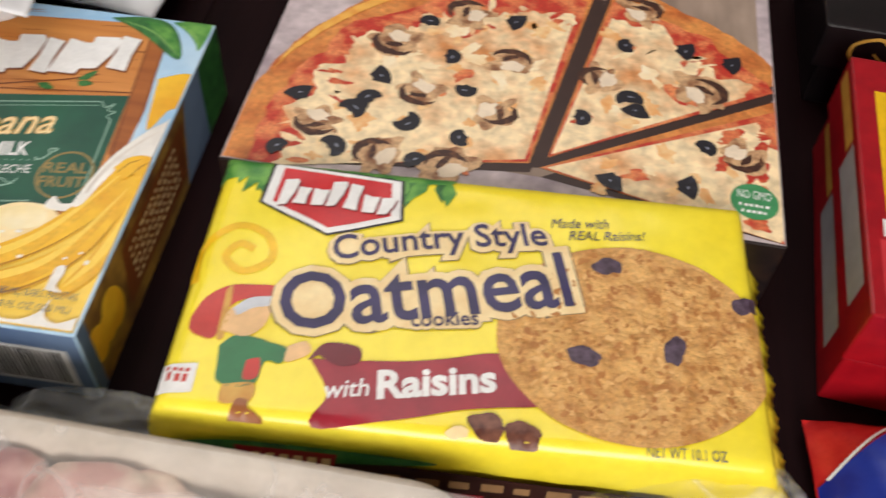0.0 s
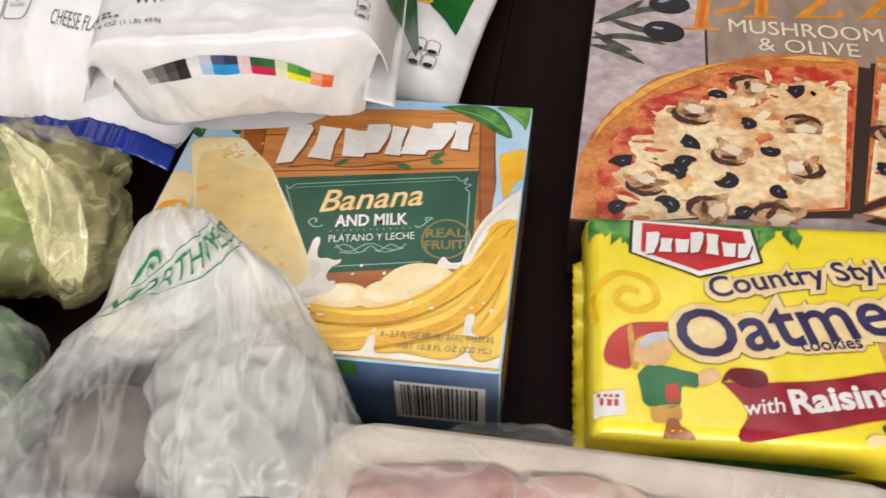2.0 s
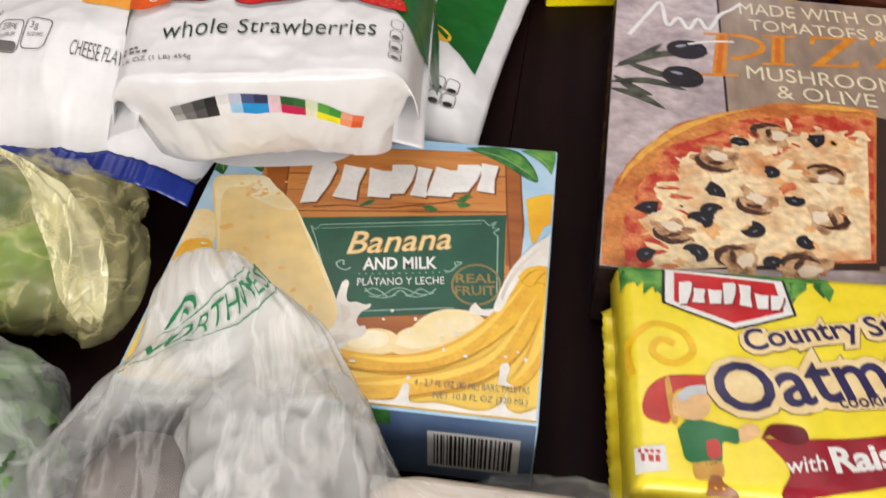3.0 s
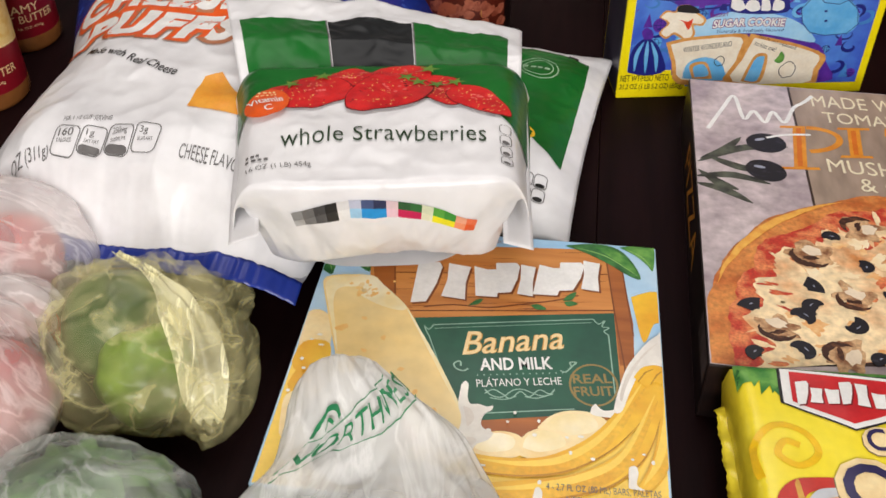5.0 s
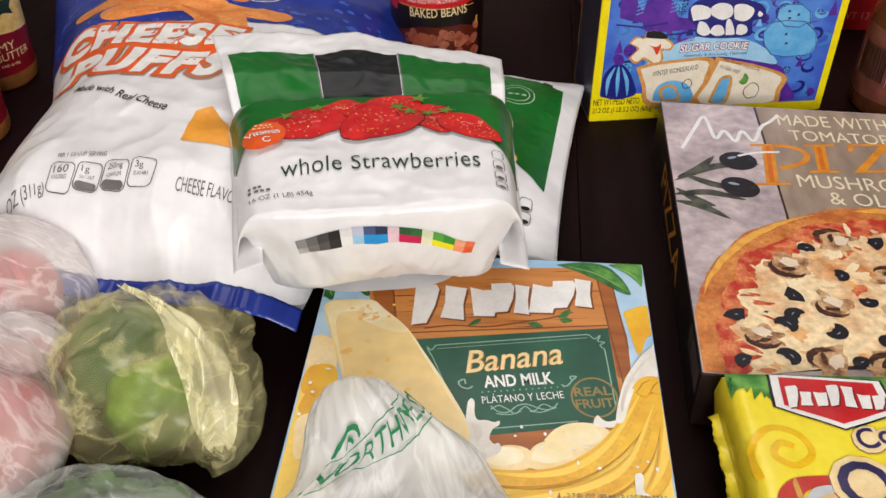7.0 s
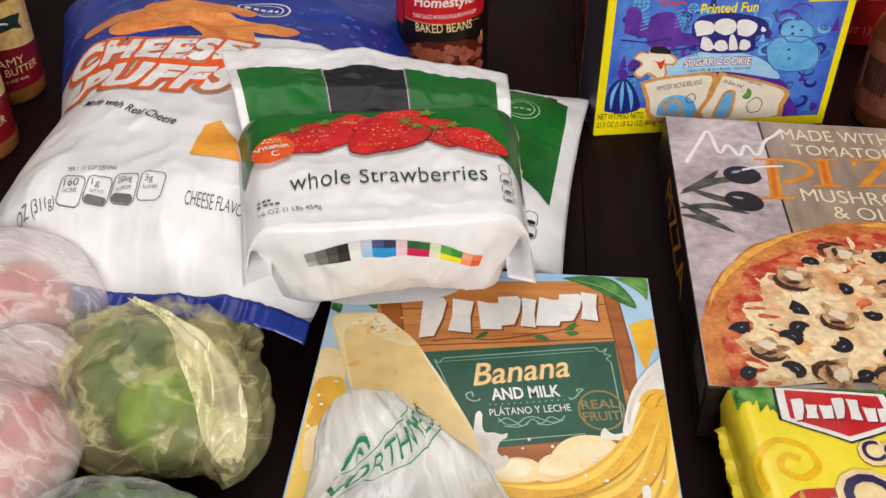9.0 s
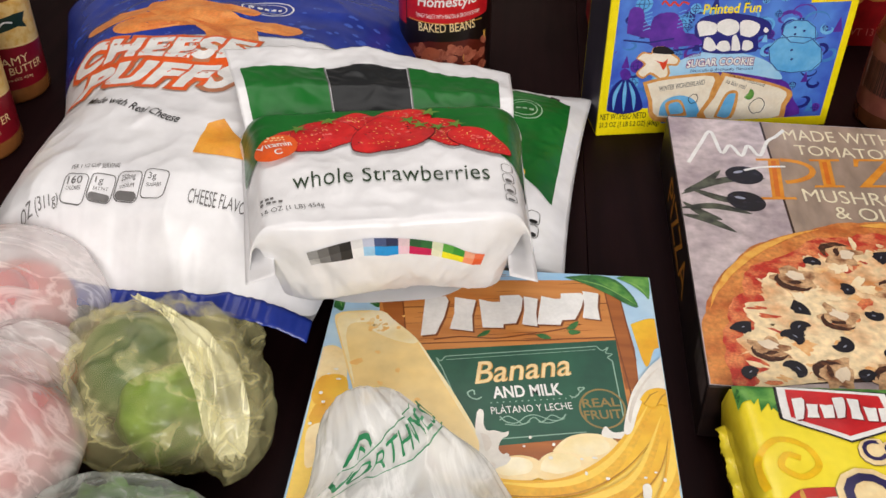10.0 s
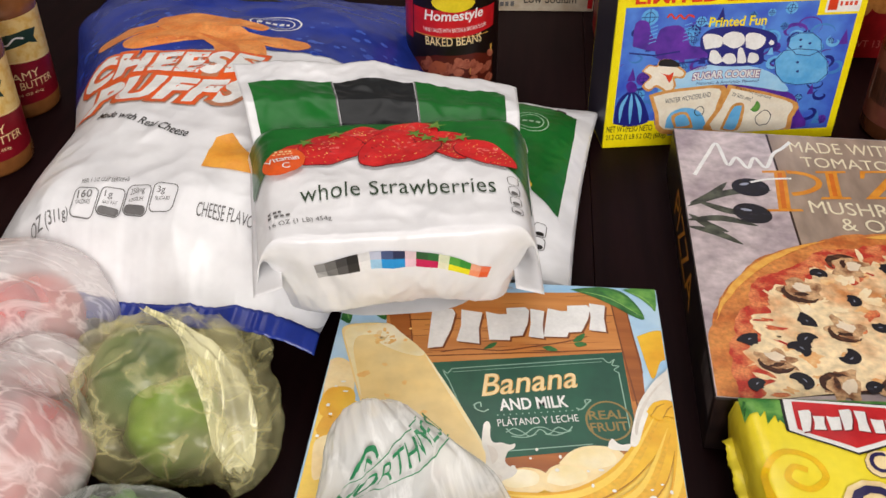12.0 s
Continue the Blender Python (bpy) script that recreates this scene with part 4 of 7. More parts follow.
    for i, (x, y, a) in enumerate(((175, 90, 10), (164, 43, -15), (201, 50, 70), (232, 76, 20))):
        printed("raisin_print", [clamp_to(ellipse(x / 1000, y / 1000, 0.0072, 0.0042, a, 18, 0.4, i), 0, 0, W - 0.0006, D)], rz, t, f, 7)
    rz2 = ink("raisin_brown_print", 84, 44, 34, 0.4, (124, 78, 60), 260)
    for i, (x, y) in enumerate(((127.4, 7.6), (141.5, 5.2))):
        pr("raisin_print", [clamp_to(ellipse(x / 1000, y / 1000, 0.0072, 0.0056, -20, 20, 0.25, i + 8), 0, 0.0006, W, D)], rz2, 6)
    pr("oat_print", [ellipse(0.117, 0.004, 0.0048, 0.0022, 10, 14, 0.3)], CREAM, 6)
    words("small_lettering", "NET WT 10.1 OZ", 0.188, 0.0022, 0.030, 0.0042, GREY, t, f, 3, turn=2)
    # front side of the wrapper
    ff = lambda u, v, w: Vector((u, -0.0032 - w, v))
    dark = ink("wrapper_dark_side", 60, 34, 30, 0.35)
    # dark panel that puts the shade of the front into its colour
    printed("front_panel", [curve_points(mm((60, 4), (60, 30), (84, 37), (150, 33), (200, 31), (226, 22), (222, 4), (140, 3)), 5)], dark, t, ff, 1, "printed front of the wrapper, darkened with painted shade")
    printed("front_green_print", [curve_points(mm((6, 38), (40, 45), (110, 42), (76, 34), (30, 30)), 6)], LEAF_DARK, t, ff, 1.5)
    printed("front_brand_print", [mm((34, 27), (70, 27), (72, 41), (32, 41))], ink("dull_red", 150, 30, 36), t, ff, 2)
    printed("front_brand_bar", [mm((38 + 5.5 * i, 31), (41.5 + 5.5 * i, 31), (42 + 5.5 * i, 37), (38.5 + 5.5 * i, 37)) for i in range(6)], CREAM, t, ff, 3)
    printed("front_ribbon_print", [rect(0.075, 0.006, 0.13, 0.018)], ribbon, t, ff, 2)
    tan = ink("tan_front_print", 170, 132, 92, 0.4)
    printed("front_title_print", bars(0.090, 0.0225, 0.09, 0.007, 7), tan, t, ff, 3)
    printed("front_facts_print", bars(0.012, 0.012, 0.044, 0.008, 8), dark, t, ff, 2)
    return t


cookie_pack()


# ---- toaster pastry box ----
def pastry_box():
    W, D, H = 0.212, 0.062, 0.149
    t = thing("pastry_box", pose(-0.029, 0.720, 0, 0, 0, 2.4), "upright blue and yellow toaster pastry box with sugar cookie lettering", "pastry box")
    yel = ink("yellow_card", 250, 232, 20, 0.33, (244, 222, 12))
    blue = ink("winter_blue_print", 62, 92, 200, 0.33, (84, 136, 222), 26, mix=(0.4, 0.6))
    viol = ink("violet_print", 108, 52, 172, 0.33, (70, 40, 140), 60)
    cyan = ink("cyan_print", 88, 168, 226, 0.33, (120, 190, 236), 60)
    deep = ink("deep_blue_print", 36, 40, 128, 0.33)
    crustp = ink("pastry_crust_print", 226, 168, 94, 0.38, (206, 140, 68), 150)
    icy = ink("icy_banner_print", 150, 204, 240, 0.33, (176, 218, 244), 40)
    icing = ink("icing_print", 246, 238, 220, 0.38, (238, 226, 204))
    orange = ink("orange_red_print", 222, 66, 30, 0.33)
    side = ink("pastry_side_print", 58, 54, 66, 0.4, (44, 42, 58), 30)
    part("carton", block(W, D, H, bevel=0.0012), yel, t)
    f = front_face(0)
    printed("side_panel", [rect(-D + 0.002, 0.002, -0.002, H - 0.002)], side, t, left_face(0), 1)
    printed("picture_panel", [mm((7, 26), (58, 26), (58, 10), (205, 10), (205, 118), (170, 118), (170, 131), (7, 131))], blue, t, f, 1, "blue winter picture panel")
    poly = lambda nm, pts, mt, ly, lb="", n=4: printed(nm, [clamp_to(curve_points(mm(*pts) + mm(pts[0]), n)[:-1], 0.0075, 0.0105, 0.2045, 0.1305)], mt, t, f, ly, lb)
    teal = ink("teal_print", 74, 140, 206, 0.33, (64, 122, 196), 60)
    r = random.Random(21)
    # looping swirls, rings and small trees behind the pictures
    for i in range(210):
        x, y = r.uniform(0.012, 0.2), r.uniform(0.018, 0.126)
        if x < 0.066 and y < 0.034 or (x > 0.163 and y > 0.112):
            continue
        q = r.uniform(0.003, 0.0075)
        mt = (viol, teal, deep, cyan)[i % 4]
        if i % 5 == 0:
            printed("ornament_print", [ellipse(x, y, q, q, 0, 20)], mt, t, f, 2 + i % 2)
            printed("ornament_line_print", [band([(x - q, y), (x + q, y)], 0.0006), band([(x, y - q), (x, y + q)], 0.0006), *ring(ellipse(x, y, q * 0.6, q * 0.6, 0, 14), 0.0005)], deep if mt != deep else cyan, t, f, 4)
        elif i % 5 < 4:
            turn = r.uniform(0, 6.3)
            pts = [(x + q * (2.2 - k * 0.22) * math.cos(turn + k * 0.62), y + q * (1.6 - k * 0.16) * math.sin(turn + k * 0.62)) for k in range(9)]
            printed("swirl_print", [clamp_to(band(curve_points(pts, 4), r.uniform(0.0014, 0.0038), True), 0.008, 0.011, 0.204, 0.117)], mt, t, f, 2 + (i % 3) * 0.5)
        else:
            printed("tree_print", [[(x - q * 0.6, y - q), (x + q * 0.6, y - q), (x, y + q)]], mt, t, f, 3)
    for pts in (((16.2, 97.2), (16.4, 117.8), (26.8, 118.3), (33.5, 103.7), (54.1, 101.2), (57.2, 94), (35.1, 92.1)), ((36.2, 91.1), (37.3, 110.9), (54, 114), (62.2, 104.7), (66.6, 95.5), (84.5, 93.5), (87.8, 86.2), (65.7, 83.3), (41.2, 83.7))):
        poly("skate_print", pts, viol, 5, "violet ice skate print", 3)
        printed("skate_lace_print", [band(mm((pts[3][0] - 4, pts[3][1] - 1 + 3.4 * q), (pts[3][0] + 2, pts[3][1] + 1 + 3.4 * q)), 0.0007) for q in range(-1, 4)], cyan, t, f, 6)
    printed("skate_blade_print", [band(mm((36, 78.8), (72, 80.9), (91, 85)), 0.0016), band(mm((14, 91.3), (35.7, 88.1), (57.6, 90.9)), 0.0014)], deep, t, f, 6)
    poly("knit_hat_print", ((6.9, 24.8), (8, 42.4), (13.7, 52.8), (21.3, 55.6), (29, 49.7), (35.7, 37.4), (38.3, 25), (22.5, 21.6)), deep, 5, "striped knit hat print", 4)
    for pts in (((12.9, 25.6), (13.1, 41), (17.7, 52.6)), ((22.2, 23.8), (21.2, 40.5), (20.6, 53.5)), ((31.3, 24.3), (29.4, 38.8), (23.7, 52.2))):
        printed("knit_hat_stripe_print", [band(curve_points(mm(*pts), 5), 0.0034, True)], cyan, t, f, 6)
    poly("knit_hat_top_print", ((17.5, 54.7), (14.7, 61.3), (18.2, 65.3), (23.5, 61.8), (24.3, 55.4)), viol, 6)
    # pale blue rounded figure at the edge, two plain rounds with dark dots
    for pts in (((145.7, 66.3), (142.1, 78.1), (148.1, 87.1), (160.8, 88.4), (177.4, 86.5), (189, 76.5), (192.3, 63.7), (185.1, 55.5), (166.8, 54.4), (153.9, 57.3)), ((151.2, 91), (151.4, 99.1), (158.4, 102.8), (170.5, 102.2), (179.1, 95.6), (181.4, 86.3), (172.5, 81.6), (160, 83.3))):
        poly("round_blue_print", pts, cyan, 6, "pale blue round print")
        printed("round_edge_print", ring(mm(*pts), 0.0007), deep, t, f, 7)
    printed("round_dot_print", [ellipse(x / 1000, y / 1000, 0.0013, 0.0011, 0, 10) for x, y in ((160.9, 96.6), (162.4, 90.4), (162.8, 75.9), (164.8, 67.3), (169.7, 93.1))], deep, t, f, 8)
    poly("banner_print", ((41, 50.1), (54, 63.2), (72.2, 73.7), (91.3, 77.8), (116.7, 75.3), (138.1, 68.9), (153.6, 58.4), (160, 48.3), (136.4, 52.9), (110.1, 57.7), (79.9, 57.4), (55.5, 53.5)), icy, 6, "pale icy blue banner")
    poly("swoosh_print", ((45, 21.2), (42.1, 48.9), (60.2, 55.4), (89.9, 57.9), (115, 58.5), (141.6, 52.6), (164.7, 45.8), (174.7, 29.7), (175.2, 9.8)), viol, 5)
    # brand mark: dark patch with plain white rounds
    poly("brand_backing_print", ((73.3, 102.2), (80.7, 109.7), (104.6, 111.5), (130, 106.2), (139.3, 99.7), (140.2, 91.6), (130.8, 89), (132.2, 77.6), (122.7, 75), (101.7, 75.1), (84.3, 78.2), (81.7, 87.6), (74.9, 93)), deep, 8, "dark blue brand patch with white strokes")
    for pts in (((79, 91.8), (75.1, 103.1), (81.4, 105.7), (91.8, 102.2), (92.3, 94.1), (84.7, 92.5)), ((93.9, 96.1), (92.6, 103.2), (100.6, 106.7), (110.1, 103.3), (111.7, 95.1), (103.6, 91.5)), ((114.3, 91.9), (112.1, 103.2), (119.6, 104.8), (129.4, 100.3), (128.9, 93.2), (122.8, 89.4)), ((133.5, 95), (134.8, 98), (138.5, 94.7), (135.9, 92.8)),
                ((83.8, 81.3), (84.1, 90.5), (90.2, 89.2), (95.7, 80.6), (90.3, 77.8)), ((94.7, 80.7), (97.6, 86.7), (104.6, 86.3), (108, 78.9), (101.3, 77.2)), ((109.2, 77.8), (107.8, 90.3), (111.5, 91.1), (117, 78.4)), ((118.1, 78.4), (118.4, 86.6), (125.6, 85.2), (127.7, 79.9), (123.3, 77))):
        poly("brand_stroke", pts, WHITE, 9, "white brand block", 3)
    printed("small_brand_print", [band(curve_points(mm((42.4, 121.4), (44.9, 124.2), (49.3, 120.1), (52.6, 123.3), (56.9, 119.7), (60.2, 122.9), (65.4, 120.8)), 4), 0.0016)], orange, t, f, 8)
    words("lettering", "LIMITED EDITION", 0.014, 0.1335, 0.153, 0.0115, orange, t, f, 2, bold=0.03)
    words("lettering", "Printed Fun", 0.0785, 0.1115, 0.049, 0.0088, yel, t, f, 11, bold=0.02)
    for b, mt, ly in ((0.06, ink("plum_lettering", 130, 40, 120, 0.33), 8), (0.0, WHITE, 9.5)):
        words("flavour_lettering", "SUGAR COOKIE", 0.0722, 0.0632, 0.059, 0.0072, mt, t, f, ly + 1, bold=0.03, swell=b, arc=0.0012)
    words("small_lettering", "Naturally & Artificially Flavored", 0.0765, 0.0582, 0.055, 0.0036, deep, t, f, 9)
    words("small_lettering", "Frosted", 0.0690, 0.0722, 0.014, 0.0040, bpy.data.materials["plum_lettering"], t, f, 9, turn=8)
    poly("star_cookie_edge_print", ((26.8, 74.2), (31.9, 80.1), (39, 78.7), (41.2, 83.7), (50.9, 84.2), (56.6, 78.7), (65.5, 72), (63.6, 65.8), (56.5, 66.2), (58.7, 58.6), (53.8, 51.4), (47.3, 55.1), (40.8, 58.6), (35.3, 54.7), (28.6, 60.4), (34.5, 68.5)), crustp, 8, "", 3)
    poly("star_cookie_print", ((28.3, 74.1), (33.1, 78.5), (40.1, 77.6), (42.4, 82.1), (50.6, 82.6), (55.8, 77.2), (63.6, 71.5), (61.8, 67.5), (54.3, 67.9), (56.6, 59.3), (53, 53.6), (47.9, 57.2), (41, 60.8), (35.6, 56.8), (30.5, 61.4), (36.4, 68.9)), icing, 9, "white iced star-shaped cookie picture", 3)
    poly("black_block_print", ((40.9, 78.5), (41.2, 83.7), (50.9, 84.2), (58.4, 79.6), (57.9, 76.6)), BLACK, 10, "", 2)
    poly("red_strip_print", ((42.8, 72.2), (51.1, 69.6), (54.6, 72.6), (54.4, 67.4), (52.2, 62.2), (48.2, 68.8)), orange, 10, "", 2)
    for pts, k in ((((35.8, 51.5), (49.3, 54.9), (70, 56.9), (102.1, 57.1), (102.3, 39.8), (94.8, 12.2), (51.3, 12.9), (43.4, 32.5)), 11), (((105, 58), (121, 53.9), (143.6, 48.2), (172.1, 36.6), (170.2, 22.1), (163.7, 4.2), (93.1, 10.1), (98.1, 34.5)), 14)):
        cx, cy = sum(p[0] for p in pts) / len(pts), sum(p[1] for p in pts) / len(pts)
        poly("pastry_print", pts, crustp, k, "pastry with white icing picture", 3)
        poly("icing_print", [(cx + (x - cx) * 0.87, cy + (y - cy) * 0.84) for x, y in pts], icing, k + 1, "", 3)
    words("small_lettering", "WINTER WONDERLAND", 0.0515, 0.0420, 0.040, 0.0050, BLACK, t, f, 13, turn=7)
    poly("blue_icing_print", ((54.6, 18.3), (55.2, 28.4), (60.3, 34.7), (71.1, 37.3), (83, 33.3), (89.7, 23.9), (89.2, 14.9)), cyan, 12.6)
    poly("biscuit_print", ((62.9, 17.8), (59, 30.4), (71.8, 32.9), (79, 20.1), (78.5, 16.7)), crustp, 13.2)
    poly("biscuit_icing_print", ((64.8, 18.8), (62.3, 28.5), (70.6, 30.7), (76.4, 20.3)), cyan, 13.8)
    poly("biscuit_print", ((104.9, 13.9), (111.2, 35.9), (118.6, 39.9), (123.7, 35.1), (121.9, 12.7)), crustp, 16)
    poly("biscuit_icing_print", ((107.9, 14.8), (113.1, 34.1), (118.7, 37.1), (121.3, 34.2), (119, 14.1)), cyan, 17)
    words("small_lettering", "You're not supposed", 0.1110, 0.0535, 0.036, 0.0042, BLACK, t, f, 16, turn=-20)
    words("small_lettering", "to kiss me!", 0.1095, 0.0475, 0.020, 0.0042, BLACK, t, f, 16, turn=-20)
    poly("green_sprig_print", ((129.4, 32.6), (132.6, 36.8), (133.8, 41.1), (137.9, 36.5), (136.9, 31), (133, 30.1)), LEAF, 16, "", 2)
    for x, y, q in ((0.1432, 0.0235, 0.0072), (0.0835, 0.0335, 0.0043)):
        printed("round_line_print", ring(ellipse(x, y, q, q, 0, 18, 0.2), 0.0007), BLACK, t, f, 16)
    words("weight_lettering", "NET WT/PESO NETO", 0.0022, 0.0160, 0.041, 0.0062, BLACK, t, f, 2, bold=0.01)
    words("weight_lettering", "21.2 OZ (1 LB 5.2 OZ) (600g)", 0.0022, 0.0070, 0.054, 0.0066, BLACK, t, f, 2, bold=0.01)
    printed("badge_print", [rect(0.176, 0.120, 0.206, 0.134)], WHITE, t, f, 2)
    printed("badge_red_print", [rect(0.178, 0.122, 0.186, 0.132)] + bars(0.188, 0.1255, 0.016, 0.004, 4), orange, t, f, 3)
    return t


pastry_box()
# ---- soft bags ----
def spline(rows, x):
    """Values between the rows (key, a, b, ...), smooth."""
    k = [r[0] for r in rows]
    x = min(max(x, k[0]), k[-1])
    i = min(max(sum(1 for q in k if q <= x) - 1, 0), len(k) - 2)
    t = (x - k[i]) / (k[i + 1] - k[i])
    a, b, c, d = rows[max(i - 1, 0)], rows[i], rows[i + 1], rows[min(i + 2, len(rows) - 1)]
    return [0.5 * (2 * b[j] + (c[j] - a[j]) * t + (2 * a[j] - 5 * b[j] + 4 * c[j] - d[j]) * t * t + (3 * b[j] - a[j] - 3 * c[j] + d[j]) * t ** 3) for j in range(1, len(b))]


def sheet(S, u0, u1, v0, v1, nu, nv):
    bm = bmesh.new()
    g = [[bm.verts.new(S(u0 + (u1 - u0) * i / nu, v0 + (v1 - v0) * j / nv)) for i in range(nu + 1)] for j in range(nv + 1)]
    for j in range(nv):
        for i in range(nu):
            bm.faces.new((g[j][i], g[j][i + 1], g[j + 1][i + 1], g[j + 1][i]))
    return bm


def on(S, e=0.0008):
    """A mapping for print that lies on the surface S."""
    def face(u, v, w):
        p = S(u, v)
        n = (S(u + e, v) - S(u - e, v)).cross(S(u, v + e) - S(u, v - e))
        return p + n.normalized() * (w + 0.0006)
    return face


def thin(ob):
    """Film with two sides."""
    m = ob.modifiers.new("film", "SOLIDIFY")
    m.thickness, m.offset = 0.0003, 0.0


def crease(x, y, s, seed):
    return noise.noise((x * s, y * s, seed)) - 0.6 * abs(noise.noise((x * s * 2.1, y * s * 2.1, seed + 5)))


def ridge(p, s, seed):
    return 1 - abs(noise.noise((p[0] * s + seed, p[1] * s, p[2] * s))) * 2.2


POLY = ink("white_bag_film", 236, 236, 238, 0.3, (228, 228, 231), 14, 0.12, bump_scale=26)
GREENF = ink("green_bag_print", 28, 108, 42, 0.30, (22, 94, 36), 20, 0.1, bump_scale=30, spec=0.18)
ORANGE = ink("orange_print", 238, 96, 34, 0.3)
BERRY = ink("strawberry_print", 218, 40, 40, 0.28, (186, 22, 30), 60, mix=(0.38, 0.70), mottle=0.08)
SEED = ink("seed_print", 240, 196, 110, 0.35)


def strawberry_bag():
    t = thing("frozen_fruit_bag", pose(-0.212, 0.42, 0.0495, 0, 0, 2), "white and green plastic bag of frozen whole strawberries on other packs", "frozen fruit bag")
    line = [(-0.060, 0.026, 0.004, 0.064), (-0.050, 0.018, 0.009, 0.067), (-0.032, 0.008, 0.030, 0.070), (-0.014, 0.003, 0.053, 0.077), (-0.004, 0.004, 0.069, 0.081), (0.001, 0.007, 0.0755, 0.083), (0.010, 0.016, 0.0768, 0.084),
            (0.05, 0.055, 0.0785, 0.087), (0.09, 0.092, 0.078, 0.091), (0.12, 0.120, 0.0775, 0.094), (0.132, 0.131, 0.0755, 0.096), (0.15, 0.148, 0.064, 0.1), (0.165, 0.160, 0.066, 0.101)]

    def S(u, v):
        y, z, a = spline(line, v)
        s = u / 0.08
        k = min(abs(s), 1.3)
        front = max(0.0, min(1.0, (0.006 - v) / 0.02))
        low = max(0.0, min(1.0, (-0.025 - v) / 0.03))
        drop = (1 - front) * (z - 0.043) * k ** 16
        back = front * 0.012 * k ** 5
        n = crease(u, v, 34, 2.0) * 0.0016 + crease(u, v * 0.5, 60, 7.0) * (0.0009 + 0.0020 * front) + 0.004 * front * noise.noise((u * 26, v * 30, 9.0))
        return Vector((a * s - 0.002 * s * k, y + back - n * front * 0.9, z - drop + n * (1 - front) + low * 0.008 * (1 - k ** 2)))

    part("bag_front", sheet(S, -0.08, 0.08, -0.060, 0.146, 96, 120), POLY, t, "white glossy film", True)

    def under(u, v):
        p, q = S(u, v), (v + 0.045) / 0.177
        k = min(abs(u) / 0.08, 1)
        return Vector((p.x * 0.98, max(p.y, 0.026 + 0.104 * q), min(p.z, 0.043 * k ** 4 + 0.0005 + max(0, v - 0.09) * 0.6)))

    part("bag_back", sheet(under, -0.08, 0.08, -0.045, 0.132, 30, 40), POLY, t, "", True)
    # side seals
    for sgn in (-1, 1):
        def fin(u, v):
            q = v
            x0 = sgn * (0.071 + 0.12 * max(0, q) * 0.16 + 0.008 * q / 0.13)
            wave = 0.0022 * noise.noise((q * 40, sgn * 3.0, 1.0)) + 0.0012 * math.sin(q * 70 + sgn)
            return Vector((x0 + sgn * u, 0.006 + q * 0.98, 0.043 + wave + 0.05 * max(0, q - 0.06) - u * 0.35 + (0.004 if sgn < 0 else -0.008) * (1 - q / 0.13)))
        ob = part("side_seal", sheet(fin, -0.004, 0.013, -0.006, 0.135, 6, 50), POLY, t, "", True)
        thin(ob)

    # folded top with its seal
    def flap(um, v):
        u = um / 0.1
        x = u * (0.090 + 0.17 * v)
        lean = -0.022 * max(0, u) - 0.0015
        n = crease(u * 0.1, v, 40, 11.0) * 0.0028 + 0.0016 * math.sin(u * 9 + 1) * v / 0.1
        return Vector((x - 0.006 * v / 0.1, 0.137 + v * (1 - 0.10 * u), 0.062 + 0.015 * min(1, v / 0.03) + lean * (0.4 + v * 6) + n))

    ob = part("top_flap", sheet(flap, -0.1, 0.1, 0, 0.089, 90, 50), POLY, t, "white sealed top edge", True)
    thin(ob)
    ff = on(flap)
    printed("flap_green_print", [rect(-0.093, 0.002, -0.034, 0.060)], GREENF, t, ff, 2, "green printed band", 0.003)
    printed("flap_green_print", [rect(0.025, 0.002, 0.090, 0.060)], GREENF, t, ff, 2, "green printed band", 0.003)
    printed("flap_black_print", [rect(-0.033, 0.002, 0.024, 0.058)], ink("black_band_print", 34, 36, 38, 0.30, spec=0.15), t, ff, 4, "black brand block", 0.003)
    for q in (-0.0345, 0.0245):
        printed("flap_line_print", [rect(q, 0.002, q + 0.001, 0.060)], GREY, t, ff, 5, "", 0.003)
    f = on(S)
    printed("green_print", [curve_points([(-0.078, 0.141), (-0.078, 0.074), (-0.06, 0.081), (-0.03, 0.085), (0.02, 0.082), (0.055, 0.071), (0.078, 0.054), (0.078, 0.141), (0.0, 0.141)], 6)], GREENF, t, f, 2, "green printed top", 0.004)
    f2 = lambda u, v, w: f(u, v - 0.006, w * 1.8)
    # strawberries
    rr = random.Random(9)
    for i, (x, y, a, b, turn) in enumerate(((0.010, 0.121, 0.017, 0.0125, 190), (-0.019, 0.114, 0.016, 0.0125, 200), (-0.053, 0.094, 0.015, 0.012, 228), (-0.036, 0.098, 0.022, 0.017, 224), (0.032, 0.097, 0.021, 0.0125, -68), (0.053, 0.084, 0.022, 0.0110, -46), (0.003, 0.095, 0.0255, 0.0195, 222))):
        out = []
        c, s = math.cos(radians(turn)), math.sin(radians(turn))
        for q in range(44):
            g = 2 * math.pi * q / 44
            px, py = a * math.cos(g), b * math.sin(g) * (1 - 0.34 * math.cos(g)) * (1 + 0.05 * math.sin(5 * g + i))
            out.append((x + px * c - py * s, y + px * s + py * c))
        cx0, cy0 = sum(q[0] for q in out) / 44, sum(q[1] for q in out) / 44
        printed("strawberry_edge_print", [[(cx0 + (px - cx0) * 1.028, cy0 + (py - cy0) * 1.028 - 0.0004) for px, py in out]], bpy.data.materials.get("strawberry_edge") or ink("strawberry_edge", 104, 8, 16, 0.3), t, f2, 3.4 + 2 * i, "", 0.004)
        printed("strawberry_print", [out], BERRY, t, f2, 4 + 2 * i, "red strawberry picture", 0.004)
        dots = []
